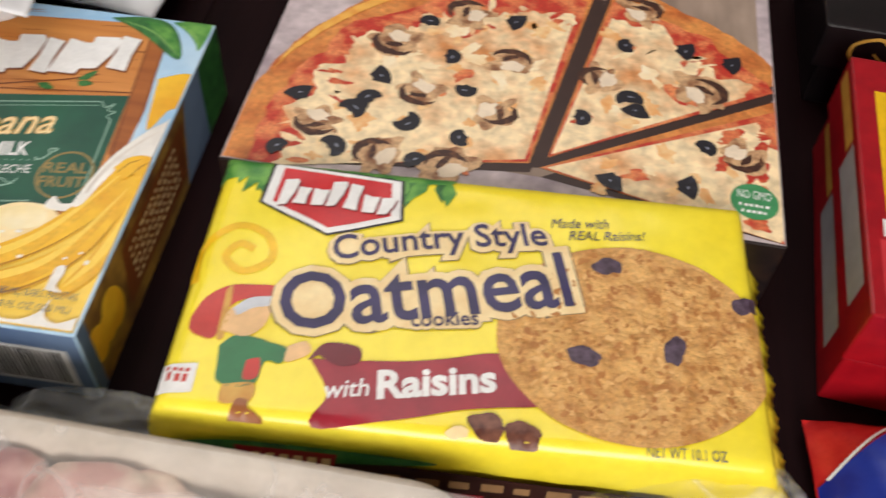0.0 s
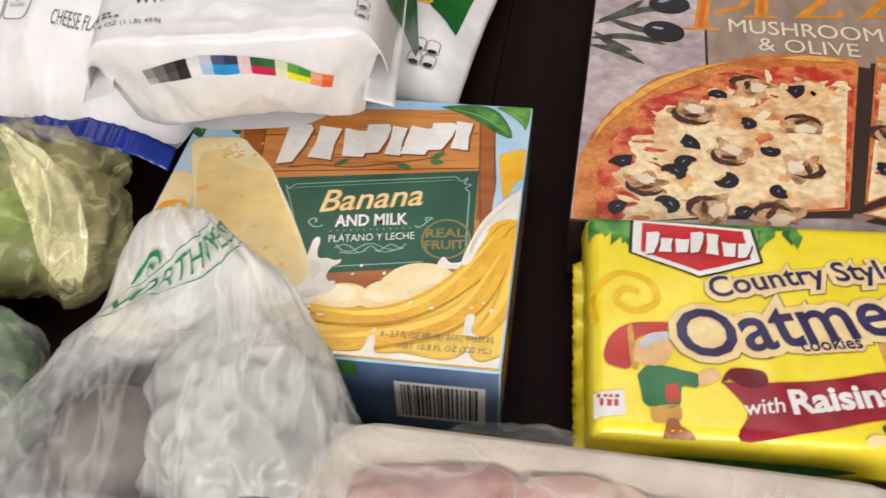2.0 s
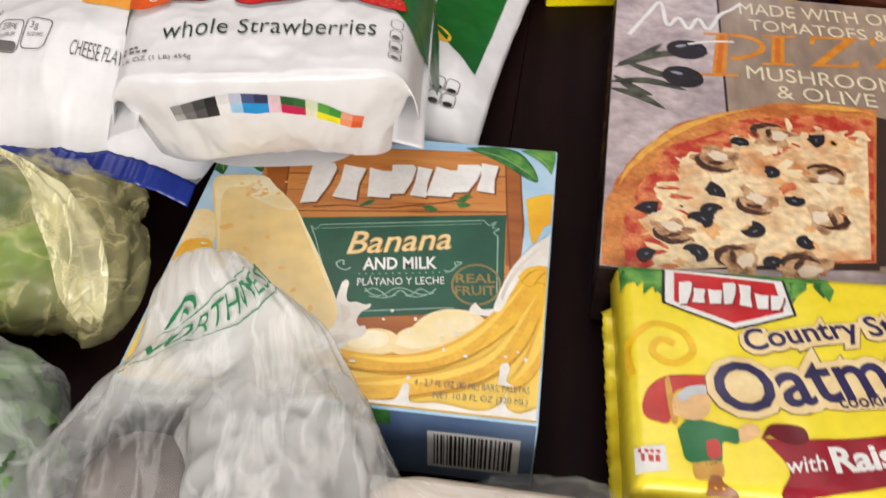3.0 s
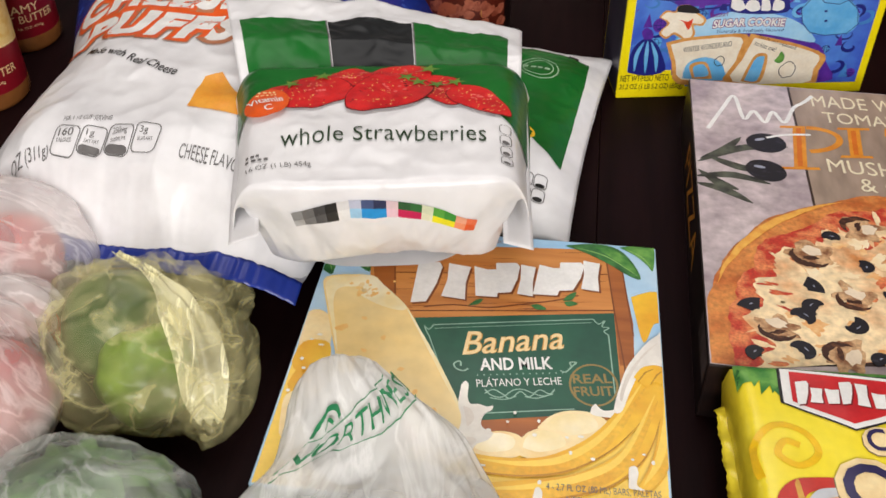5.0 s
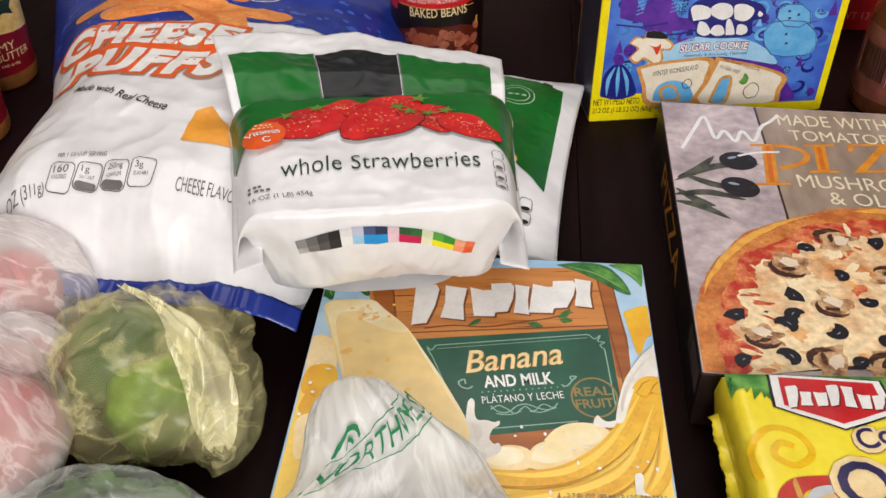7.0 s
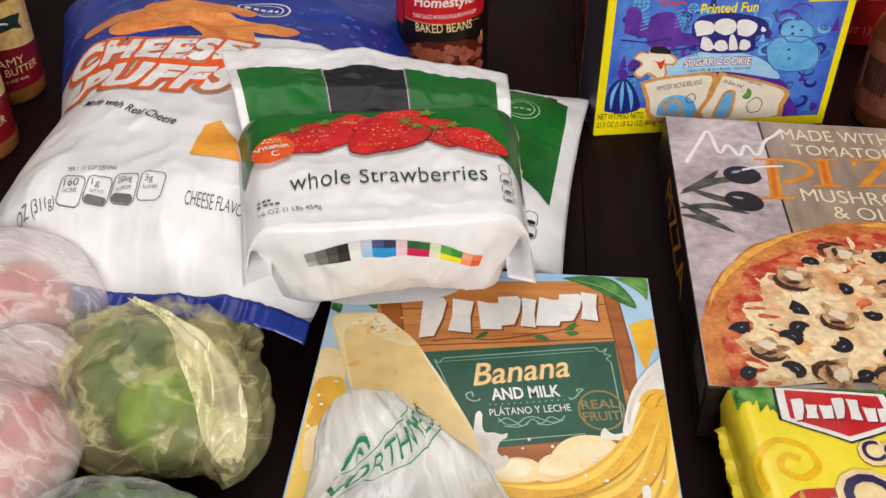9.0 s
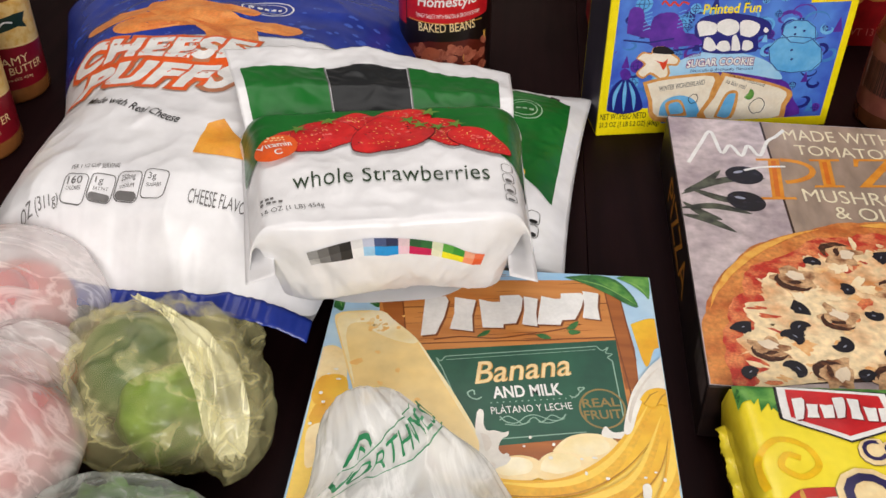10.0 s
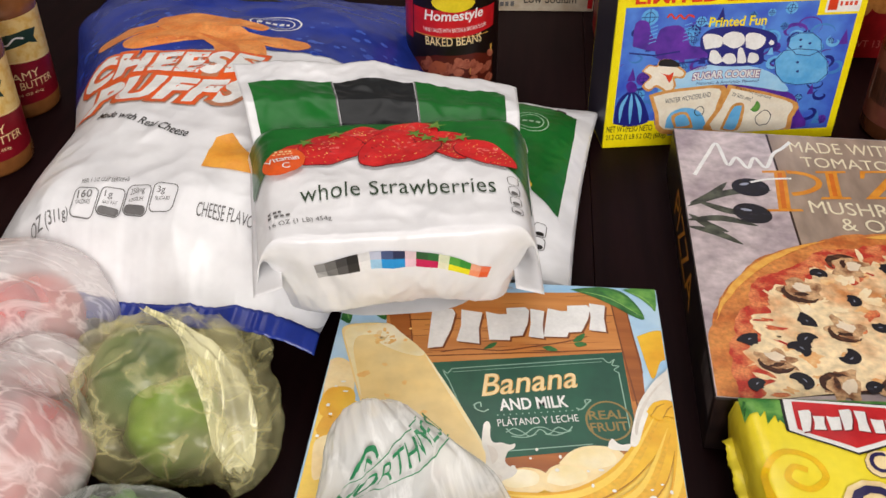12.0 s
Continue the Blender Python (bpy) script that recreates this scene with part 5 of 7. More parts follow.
        for q in range(34):
            k, g = math.sqrt(rr.random()) * 0.88, rr.uniform(0, 6.283)
            px, py = a * k * math.cos(g), b * k * math.sin(g) * (1 - 0.34 * k * math.cos(g))
            dots.append(ellipse(x + px * c - py * s, y + px * s + py * c, 0.00036, 0.00070, turn, 6))
        tagged(printed("strawberry_seed_print", dots, SEED, t, f2, 5 + 2 * i), kind="stuff")
        shine = []
        for q in range(9):
            k, g = rr.uniform(0.1, 0.7), rr.uniform(0, 6.283)
            px, py = a * k * math.cos(g) - a * 0.15, b * k * math.sin(g) * 0.8
            shine.append(ellipse(x + px * c - py * s, y + abs(px * s + py * c) * 0.9 + b * 0.05, rr.uniform(0.0006, 0.0016), rr.uniform(0.0005, 0.0011), rr.uniform(-30, 30), 8, 0.3, q))
        tagged(printed("strawberry_gleam_print", shine, bpy.data.materials.get("berry_gleam") or ink("berry_gleam", 232, 112, 104), t, f2, 5.3 + 2 * i), kind="stuff")
    calyx = ink("calyx_print", 112, 146, 58, 0.35, (84, 124, 44), 200)
    for i, (x, y, turn) in enumerate(((-0.047, 0.108, 150), (-0.030, 0.117, 120), (0.020, 0.108, 60), (0.014, 0.114, 100), (0.030, 0.104, 20), (0.040, 0.106, 100), (0.026, 0.125, 40))):
        star = [(x + (0.0062 if k % 2 else 0.0022) * math.cos(radians(turn + 36 * k)), y + (0.0058 if k % 2 else 0.0020) * math.sin(radians(turn + 36 * k))) for k in range(10)]
        printed("strawberry_leaf_print", [star], calyx, t, f2, 21, "", 0.006)
    printed("vitamin_badge_print", [ellipse(-0.0590, 0.0845, 0.0110, 0.0165, -12)], ORANGE, t, f2, 28, "orange vitamin badge", 0.003)
    words("badge_lettering", "Vitamin", -0.0680, 0.0815, 0.0178, 0.0062, WHITE, t, f2, 33, bold=0.012, turn=12, fine=0.003)
    words("badge_lettering", "C", -0.0600, 0.0735, 0.0042, 0.0062, WHITE, t, f2, 33, bold=0.012, turn=10, fine=0.003)
    printed("badge_small_print", bars(-0.0650, 0.0925, 0.012, 0.0018, 5) + bars(-0.0640, 0.0960, 0.010, 0.0016, 4), CREAM, t, f2, 33)
    words("title_lettering", "whole Strawberries", -0.0520, 0.0405, 0.108, 0.0150, ink("dark_green_lettering", 36, 62, 34), t, f2, 3, bold=-0.004, arc=0.003, spread=0.04, fine=0.004)
    words("small_lettering", "16 OZ (1 LB) 454g", -0.069, 0.0125, 0.034, 0.0062, GREY, t, f, 3, turn=6)
    printed("small_print", bars(-0.070, 0.0235, 0.013, 0.0024, 4) + bars(-0.070, 0.0275, 0.008, 0.0024, 3), GREY, t, f, 3)
    for q in range(4):
        printed("fact_outline_print", ring(rounded(0.0635, 0.043 - 0.010 * q, 0.0695, 0.0518 - 0.010 * q, 0.0025), 0.0004), GREY, t, f, 3)
        if q:
            printed("fact_dot_print", [ellipse(0.0665, 0.0455 - 0.010 * q, 0.0020, 0.0015)], GREY, t, f, 3)
    # colour strip on the folded front
    xs = [-0.0500 + 0.0066 * q for q in range(16)]
    top_row = ((150, 150, 150), (110, 110, 110), (70, 70, 72), (40, 40, 42), (225, 225, 226), (190, 195, 215), (74, 88, 130), (50, 56, 90), (225, 200, 208), (42, 92, 56), (46, 110, 60), (225, 232, 200), (92, 170, 70), (60, 150, 60), (240, 170, 140), (240, 120, 80))
    low_row = ((190, 190, 190), (130, 130, 130), (90, 90, 92), (50, 50, 52), (236, 236, 236), (160, 205, 235), (40, 150, 220), (40, 150, 220), (236, 200, 214), (204, 30, 90), (204, 30, 90), (236, 236, 205), (240, 230, 40), (240, 230, 40), (240, 150, 110), (240, 100, 50))
    for q, x in enumerate(xs):
        lift, lift_2 = (-0.0190 + 0.008 * math.sin((k + 1) / 17 * math.pi * 0.85) - 0.0007 * max(0, k - 5) for k in (q, q + 1))
        for row, dy in ((top_row, 0.0034), (low_row, 0.0)):
            nm = "swatch_%d_%d_%d" % row[q]
            mt = bpy.data.materials.get(nm) or ink(nm, *row[q])
            printed("colour_swatch", [[(x, lift + dy), (x + 0.0066, lift_2 + dy), (x + 0.0066, lift_2 + dy + 0.0034), (x, lift + dy + 0.0034)]], mt, t, f, 3)
    return t


strawberry_bag()


def second_fruit_bag():
    t = thing("frozen_fruit_bag", pose(-0.099, 0.502, 0, 0, 0, -15), "white and green frozen fruit bag lying under the strawberry bag", "frozen fruit bag")
    W, L = 0.165, 0.257

    def S(u, v):
        s, q = 2 * (u + W) / W - 1, 2 * v / L - 1
        k = max(0.0, 1 - abs(s) ** 3) * max(0.0, 1 - abs(q) ** 4)
        n = crease(u, v, 36, 21.0) * 0.0022
        return Vector((u + 0.004 * q * q, v, 0.020 + 0.024 * k + n + 0.004 * noise.noise((v * 22, s, 3.0))))

    ob = part("bag_front", sheet(S, -W, 0.0, 0.0, L, 60, 70), POLY, t, "white film with a wide seal", True)
    thin(ob)

    def under(u, v):
        p = S(u, v)
        s, q = 2 * (u + W) / W - 1, 2 * v / L - 1
        return Vector((p.x, p.y, 0.019 - 0.0188 * max(0.0, 1 - abs(s) ** 6) * max(0.0, 1 - abs(q) ** 6)))

    part("bag_back", sheet(under, -W, 0.0, 0.0, L, 30, 30), POLY, t, "", True)
    f = on(S)
    printed("green_print", [[(-0.150, 0.236), (-0.150, 0.120), (-0.08, 0.110), (-0.050, 0.100), (-0.014, 0.066), (-0.013, 0.12), (-0.0135, 0.190), (-0.016, 0.228), (-0.06, 0.236)]], GREENF, t, f, 2, "green printed top", 0.004)
    printed("black_mark_print", [rect(-0.034, 0.220, -0.026, 0.234)], BLACK, t, f, 4)
    for q in (1.0, 0.75):
        printed("round_seal_print", ring(ellipse(-0.052, 0.190, 0.016 * q, 0.018 * q, 0, 36), 0.0009), bpy.data.materials.get("seal_pale") or ink("seal_pale", 170, 205, 172), t, f, 4)
    printed("seal_bar_print", bars(-0.063, 0.188, 0.022, 0.004, 4), bpy.data.materials["seal_pale"], t, f, 4)
    printed("fruit_print", [ellipse(-0.048, 0.096, 0.012, 0.008, -30)], ink("yellow_fruit_print", 240, 190, 40), t, f, 4)
    for q in range(4):
        x, y = -0.040 + (q % 2) * 0.010, 0.026 + (q // 2) * 0.014
        printed("fact_outline_print", ring(rounded(x, y, x + 0.009, y + 0.013, 0.003), 0.0006), GREY, t, f, 3)
        printed("fact_dot_print", [ellipse(x + 0.0045, y + 0.003, 0.0034, 0.0024)], BLACK, t, f, 3)
    return t


second_fruit_bag()


def snack_bag():
    t = thing("snack_bag", pose(-0.264, 0.449, 0, 0, 0, -13.5), "large puffy white and blue plastic bag of cheese puffs", "snack bag")
    W, L = 0.275, 0.52
    prof = [(0.0, 0.046), (0.012, 0.060), (0.030, 0.084), (0.060, 0.096), (0.15, 0.097), (0.28, 0.092), (0.40, 0.082), (0.48, 0.056), (0.52, 0.036)]

    def S(u, v):
        s = (2 * (u + W) / W - 1)
        z, = spline(prof, v)
        wide = 1.0 - 0.10 * math.exp(-((v - 0.0) / 0.05) ** 2) * 0 - 0.08 * math.sin(min(1, max(0, v / L)) * math.pi)
        edge = max(0.0, 1 - abs(s) ** 3.2)
        base = 0.034 - 0.014 * math.sin(min(1, max(0, v / L)) * math.pi)
        n = crease(u, v, 15, 31.0) * 0.007 * edge + 0.009 * edge * max(0.0, 1 - v / 0.11) * (ridge((u, v * 1.2, 0.0), 10, 3.0) - 0.5) + crease(u * 1.6, v * 0.5, 34, 35.0) * 0.0022 * math.exp(-v / 0.06) + crease(u, v, 46, 33.0) * 0.0009
        grow = (0.240 + 0.17 * min(max(v, 0), 0.42) + 0.32 * min(max(v - 0.2, 0), 0.22)) / W
        return Vector((u * grow, v, base + (z - base) * edge ** 0.75 + n))

    part("bag_front", sheet(S, -W, 0, 0.0, L, 140, 220), POLY, t, "white film with soft creases", True)

    def under(u, v):
        p = S(u, v)
        s, q = 2 * (u + W) / W - 1, 2 * v / L - 1
        k = max(0.0, 1 - abs(s) ** 5) * max(0.0, 1 - abs(q) ** 8)
        return Vector((p.x, p.y, p.z * (1 - k) * (abs(s) > 0.999 or abs(q) > 0.999) + 0.030 * (1 - k) * (abs(s) <= 0.999 and abs(q) <= 0.999) + 0.0004))

    part("bag_back", sheet(under, -W, 0, 0.0, L, 40, 60), POLY, t, "", True)

    def seal(u, v):
        return Vector((S(u, 0).x, -v, S(u, 0).z - 0.35 * v + 0.0026 * noise.noise((u * 30, 1.0, 2.0)) * (v / 0.014) + (0.0005 if int((u + 1) * 900) % 2 else 0)))

    blue = ink("blue_bag_print", 40, 62, 158, 0.25, (30, 48, 134), 24, 0.12, bump_scale=30)
    ob = part("bottom_seal", sheet(seal, -W, 0, 0.0, 0.015, 160, 6), blue, t, "crimped blue bottom seal", True)
    thin(ob)
    whole = on(S)
    f = lambda u, v, w: whole(u - 0.009, v, w)
    printed("blue_print", [[(-W + 0.001, L - 0.001), (-W + 0.001, 0.254)] + curve_points([(-0.24, 0.258), (-0.19, 0.264), (-0.13, 0.272), (-0.06, 0.284)], 6) + [(-0.001, 0.282), (-0.001, L - 0.001)]], blue, t, whole, 2, "blue printed top", 0.0045)
    rr = random.Random(17)
    glow = ink("blue_dot_print", 66, 98, 196, 0.25)
    tagged(printed("blue_dot_print", [ellipse(rr.uniform(-0.26, -0.01), rr.uniform(0.27, 0.36), q, q, 0, 10) for q in [rr.uniform(0.001, 0.0034) for _ in range(110)]], glow, t, f, 3), kind="stuff")
    printed("black_band_print", [rect(-0.21, 0.400, -0.10, 0.470)], BLACK, t, f, 4, "", 0.01)
    puff = ink("cheese_puff_print", 238, 158, 86, 0.4, (222, 128, 58), 70, 0.1, mix=(0.35, 0.65), mottle=0.16)
    puff_d = ink("cheese_puff_shade_print", 206, 104, 44, 0.4, (220, 126, 60), 120, mottle=0.16)
    for i, (pts, w) in enumerate(((((-238, 306), (-212, 314), (-180, 318), (-150, 312)), 0.026), (((-214, 286), (-190, 294), (-160, 302), (-120, 300), (-92, 298)), 0.025), (((-190, 330), (-160, 336), (-126, 330)), 0.022), (((-180, 322), (-152, 308), (-134, 286), (-128, 262)), 0.040))):
        line = curve_points(mm(*[(x + 12, y - 3) for x, y in pts]), 8)
        printed("puff_print", [band(line, w), ellipse(*line[0], w / 2, w / 2, 0, 20), ellipse(*line[-1], w / 2, w / 2, 0, 20)], puff, t, f, 5 + i, "orange cheese puff picture", 0.004)
        printed("puff_shade_print", [band([(x, y - w * 0.34) for x, y in line[4:-4]], w * 0.24, True)], puff_d, t, f, 5.5 + i, "", 0.004)
    bag_shade = ink("title_brown_print", 196, 128, 92, 0.3)
    for nm, x, y, w, h in (("CHEESE", -0.248, 0.224, 0.150, 0.041), ("PUFFS", -0.238, 0.175, 0.142, 0.041)):
        for mt, sw, ly in ((bag_shade, 0.112, 8), (ORANGE, 0.090, 9.5), (WHITE, 0.0, 12)):
            words("title_lettering" if not sw else "title_halo_print", nm, x, y, w, h, mt, t, f, ly, bold=0.055, swell=sw, shear=0.18, turn=-2.5, spread=0.10, fine=0.006, label="orange outline round the title" if mt == ORANGE else "")
    words("lettering", "Made with Real Cheese", -0.212, 0.149, 0.092, 0.0085, BLACK, t, f, 3, turn=-20, bold=0.006, fine=0.004)
    for q, (a, b) in enumerate((("160", "CALORIES"), ("1g", "SAT FAT"), ("250mg", "SODIUM"), ("3g", "SUGARS"))):
        x, y = -0.186 + 0.0196 * q, 0.030 + 0.0030 * q
        printed("fact_outline_print", ring(rounded(x, y, x + 0.0180, y + 0.0205, 0.004), 0.0007), GREY, t, f, 3)
        words("fact_lettering", a, x + 0.0030, y + 0.0118, 0.011 if len(a) > 2 else 0.006, 0.0060, GREY, t, f, 3, turn=6, fine=0.003)
        words("fact_lettering", b, x + 0.0030, y + 0.0078, 0.011, 0.0026, GREY, t, f, 3, turn=6)
        if q in (1, 2):
            printed("fact_fill_print", [rounded(x + 0.001, y + 0.0006, x + 0.0170, y + 0.0062, 0.003)], GREY, t, f, 4)
    words("small_lettering", "PER 1 1/2 CUP SERVING", -0.184, 0.0545, 0.036, 0.0040, GREY, t, f, 3, turn=8)
    words("small_lettering", "CHEESE FLAVORED", -0.092, 0.0405, 0.052, 0.0095, GREY, t, f, 3, turn=3, fine=0.004)
    words("small_lettering", "OZ (311g)", -0.214, 0.0180, 0.030, 0.0085, GREY, t, f, 3, turn=20, fine=0.004)
    ch = ink("cheese_wedge_print", 238, 168, 60, 0.35, (230, 150, 44))
    printed("cheese_wedge_print", [mm((-102, 84), (-102, 120), (-92, 128), (-60, 92), (-58, 84))], ch, t, f, 3, "orange cheese wedge picture", 0.008)
    printed("round_seal_print", [*ring(ellipse(-0.100, 0.345, 0.019, 0.019, 0, 36), 0.0014), *ring(ellipse(-0.100, 0.345, 0.014, 0.014, 0, 36), 0.0009)] + bars(-0.113, 0.342, 0.026, 0.006, 5), WHITE, t, f, 4)
    return t


snack_bag()


# ---- can, jars and the boxes behind ----
def lathe(rows, n=48):
    bm = bmesh.new()
    rings = [[bm.verts.new((r * math.cos(2 * math.pi * i / n), r * math.sin(2 * math.pi * i / n), z)) for i in range(n)] for r, z in rows]
    for a, b in zip(rings, rings[1:]):
        for i in range(n):
            bm.faces.new((a[i], a[(i + 1) % n], b[(i + 1) % n], b[i]))
    bm.faces.new(rings[0])
    bm.faces.new(rings[-1])
    return bm


def round_face(r, facing=-90):
    """Print on a round side; u in metres along the girth from the point that faces that way."""
    return lambda u, v, w: Vector(((r + w + 0.0001) * math.cos(radians(facing) + u / r), (r + w + 0.0001) * math.sin(radians(facing) + u / r), v))


def bean_can():
    r, H = 0.0435, 0.118
    t = thing("bean_can", pose(-0.155, 0.842, 0), "tin can of baked beans with a black, red and bean-picture label", "can")
    tin = material("tin_plate", (0.62, 0.62, 0.64, 1), 0.25, 1.0, bump=0.02)
    part("tin", lathe([(r - 0.004, 0), (r, 0.0008), (r + 0.0008, 0.002), (r, 0.0035), (r - 0.0004, 0.004), (r - 0.0004, H - 0.004), (r, H - 0.0035), (r + 0.0008, H - 0.002), (r, H), (r - 0.0025, H - 0.0005), (r - 0.003, H - 0.004)]), tin, t, "", True)
    f = round_face(r - 0.0002)
    lab = ink("can_label_black", 28, 18, 16, 0.3)
    redl = ink("can_label_red", 206, 30, 38, 0.3)
    printed("label", [rect(-0.135, 0.006, 0.135, H - 0.006)], lab, t, f, 1, "dark printed paper label", 0.005)
    printed("label_red_print", [[(-0.043, 0.073), (0.0, 0.0735), (0.042, 0.078), (0.043, 0.099), (-0.043, 0.099)]], redl, t, f, 3, "red title band", 0.004)
    printed("label_red_print", [rect(-0.075, 0.066, -0.0445, 0.105)], redl, t, f, 3, "", 0.004)
    words("title_lettering", "Homestyle", -0.029, 0.0855, 0.056, 0.0125, WHITE, t, f, 6, bold=0.02, shear=0.15, turn=3)
    words("lettering", "TANGY SAUCE WITH BACON & BROWN SUGAR", -0.031, 0.0775, 0.062, 0.0040, WHITE, t, f, 6, turn=3)
    words("lettering", "BAKED BEANS", -0.028, 0.0645, 0.054, 0.0085, CREAM, t, f, 6, turn=3, bold=0.006)
    printed("gold_line_print", [rect(-0.040, 0.0735, 0.034, 0.0743)], GOLD, t, f, 5, "", 0.004)
    beans = ink("bean_sauce_print", 96, 34, 22, 0.3)
    printed("bean_picture", [[(-0.042, 0.010), (0.042, 0.010), (0.042, 0.050), (0.02, 0.057), (-0.018, 0.056), (-0.042, 0.048)]], beans, t, f, 3, "glossy baked beans picture", 0.004)
    rr = random.Random(31)
    for i in range(70):
        x, y = rr.uniform(-0.040, 0.040), rr.uniform(0.012, 0.052)
        printed("bean_print", [ellipse(x, y, 0.0052, 0.0036, rr.uniform(0, 180), 12)], (bpy.data.materials.get("bean_a") or ink("bean_a", 168, 88, 66, 0.3, (190, 112, 86), 200)) if i % 2 else (bpy.data.materials.get("bean_b") or ink("bean_b", 140, 66, 48, 0.3, (172, 96, 72), 220)), t, f, 4 + i % 7)
    printed("bacon_print", [ellipse(-0.016, 0.044, 0.010, 0.006, 20, 12, 0.3)], ink("bacon_pic", 178, 92, 62), t, f, 12)
    printed("gold_tag_print", [mm((14, 36), (40, 53), (40, 61), (14, 43))], GOLD, t, f, 12)
    printed("brand_oval_print", [ellipse(-0.002, 0.106, 0.020, 0.008)], ink("brand_yellow", 236, 210, 40), t, f, 5)
    return t


bean_can()


def nut_jar(x, y, turn):
    r = 0.0365
    t = thing("peanut_butter_jar", pose(x, y, 0, 0, 0, turn), "round jar of creamy peanut butter with a yellow and red label", "jar", "peanut butter jars")
    nut = material("peanut_butter", srgb(146, 92, 48), 0.25, second=srgb(124, 76, 38), scale=30, coat=0.4)
    part("jar", lathe([(r - 0.004, 0), (r - 0.001, 0.001), (r, 0.004), (r, 0.014), (r - 0.0008, 0.016), (r - 0.0008, 0.096), (r, 0.098), (r, 0.106), (r - 0.004, 0.116), (r - 0.005, 0.120)]), nut, t, "filled clear jar", True)
    part("lid", lathe([(r - 0.004, 0.1202), (r - 0.0025, 0.121), (r - 0.002, 0.136), (r - 0.004, 0.138)]), ink("red_plastic_lid", 190, 24, 34, 0.3), t, "red screw lid", True)
    f = round_face(r - 0.0006)
    red = bpy.data.materials.get("jar_label_red") or ink("jar_label_red", 132, 20, 34, 0.3)
    yel = bpy.data.materials.get("jar_label_yellow") or ink("jar_label_yellow", 232, 202, 130, 0.35, (222, 180, 92), 120, mix=(0.45, 0.6))
    printed("label", [rect(-0.113, 0.012, 0.113, 0.098)], yel, t, f, 1, "cream and yellow label", 0.004)
    printed("label_red_print", [[(-0.113, 0.012)] + [(0.113, 0.012), (0.113, 0.046), (0.05, 0.050), (0.0, 0.056), (-0.05, 0.050), (-0.113, 0.046)]], red, t, f, 3, "dark red label base", 0.004)
    printed("label_line_print", [band([(-0.1, 0.0475), (-0.05, 0.0512), (0, 0.0572), (0.05, 0.0512), (0.1, 0.0475)], 0.0007)], CREAM, t, f, 4, "", 0.004)
    printed("brand_ribbon_print", [mm((-26, 68), (20, 72), (30, 68), (27, 75), (32, 82), (20, 84), (-26, 82))], ink("ribbon_green", 30, 56, 42) if turn > 20 else (bpy.data.materials.get("ribbon_green") or ink("ribbon_green", 30, 56, 42)), t, f, 3, "dark green brand ribbon", 0.004)
    printed("brand_stroke", [band(curve_points(mm((-18, 74), (-8, 78), (0, 74), (8, 79), (16, 77)), 6), 0.0016)], WHITE, t, f, 5)
    words("lettering", "CREAMY", -0.026, 0.0385, 0.048, 0.0078, CREAM, t, f, 5)
    words("lettering", "PEANUT BUTTER", -0.038, 0.0295, 0.074, 0.0072, CREAM, t, f, 5)
    words("small_lettering", "NET WT 16 OZ 454g", -0.022, 0.0225, 0.044, 0.0032, CREAM, t, f, 5)
    return t


nut_jar(-0.570, 0.838, 24)
nut_jar(-0.566, 0.733, 20)


def plain_carton(name, label, category, x, y, rz, w, d, h, colour, group="", lift=0.0, second=None):
    t = thing(name, pose(x, y, lift, 0, 0, rz), label, category, group)
    mt = bpy.data.materials.get(name + "_card") or ink(name + "_card", *colour, 0.32, second)
    part("carton", block(w, d, h, bevel=0.0012), mt, t)
    return t


# cracker box behind the pastry box
cb = plain_carton("cracker_box", "red cracker box with round golden crackers printed on it", "cracker box", 0.004, 0.916, -6, 0.33, 0.07, 0.19, (176, 26, 32), second=(150, 18, 26))
biscuit = ink("cracker_print", 216, 150, 78, 0.4, (190, 118, 52), 140)
for i in range(7):
    printed("cracker_print", [ellipse(0.255 + (i % 3) * 0.030, 0.060 + (i // 3) * 0.034 + (i % 2) * 0.006, 0.019, 0.017, 0, 24, 0.06, i)], biscuit, cb, front_face(0), 2 + i)
words("weight_lettering", "NET WT 13.7 OZ", 0.240, 0.012, 0.075, 0.008, ink("dull_pink", 220, 120, 110), cb, front_face(0), 2)
printed("side_print", [rect(-0.065, 0.01, -0.03, 0.18)], ink("cracker_side", 140, 16, 24), cb, left_face(0), 2)

# broth pouch lying behind the can
bp = plain_carton("broth_carton", "pale beige low sodium carton lying on the table", "carton", -0.105, 1.036, -5, 0.125, 0.09, 0.05, (206, 196, 176), second=(190, 172, 148))
words("lettering", "Low Sodium", 0.045, 0.010, 0.060, 0.010, BLACK, bp, front_face(0), 2, bold=0.01)
printed("small_print", bars(0.012, 0.006, 0.024, 0.006, 4), GREY, bp, front_face(0), 2)
printed("red_edge_print", [rect(0.118, 0.004, 0.1235, 0.045)], RED, bp, front_face(0), 2)

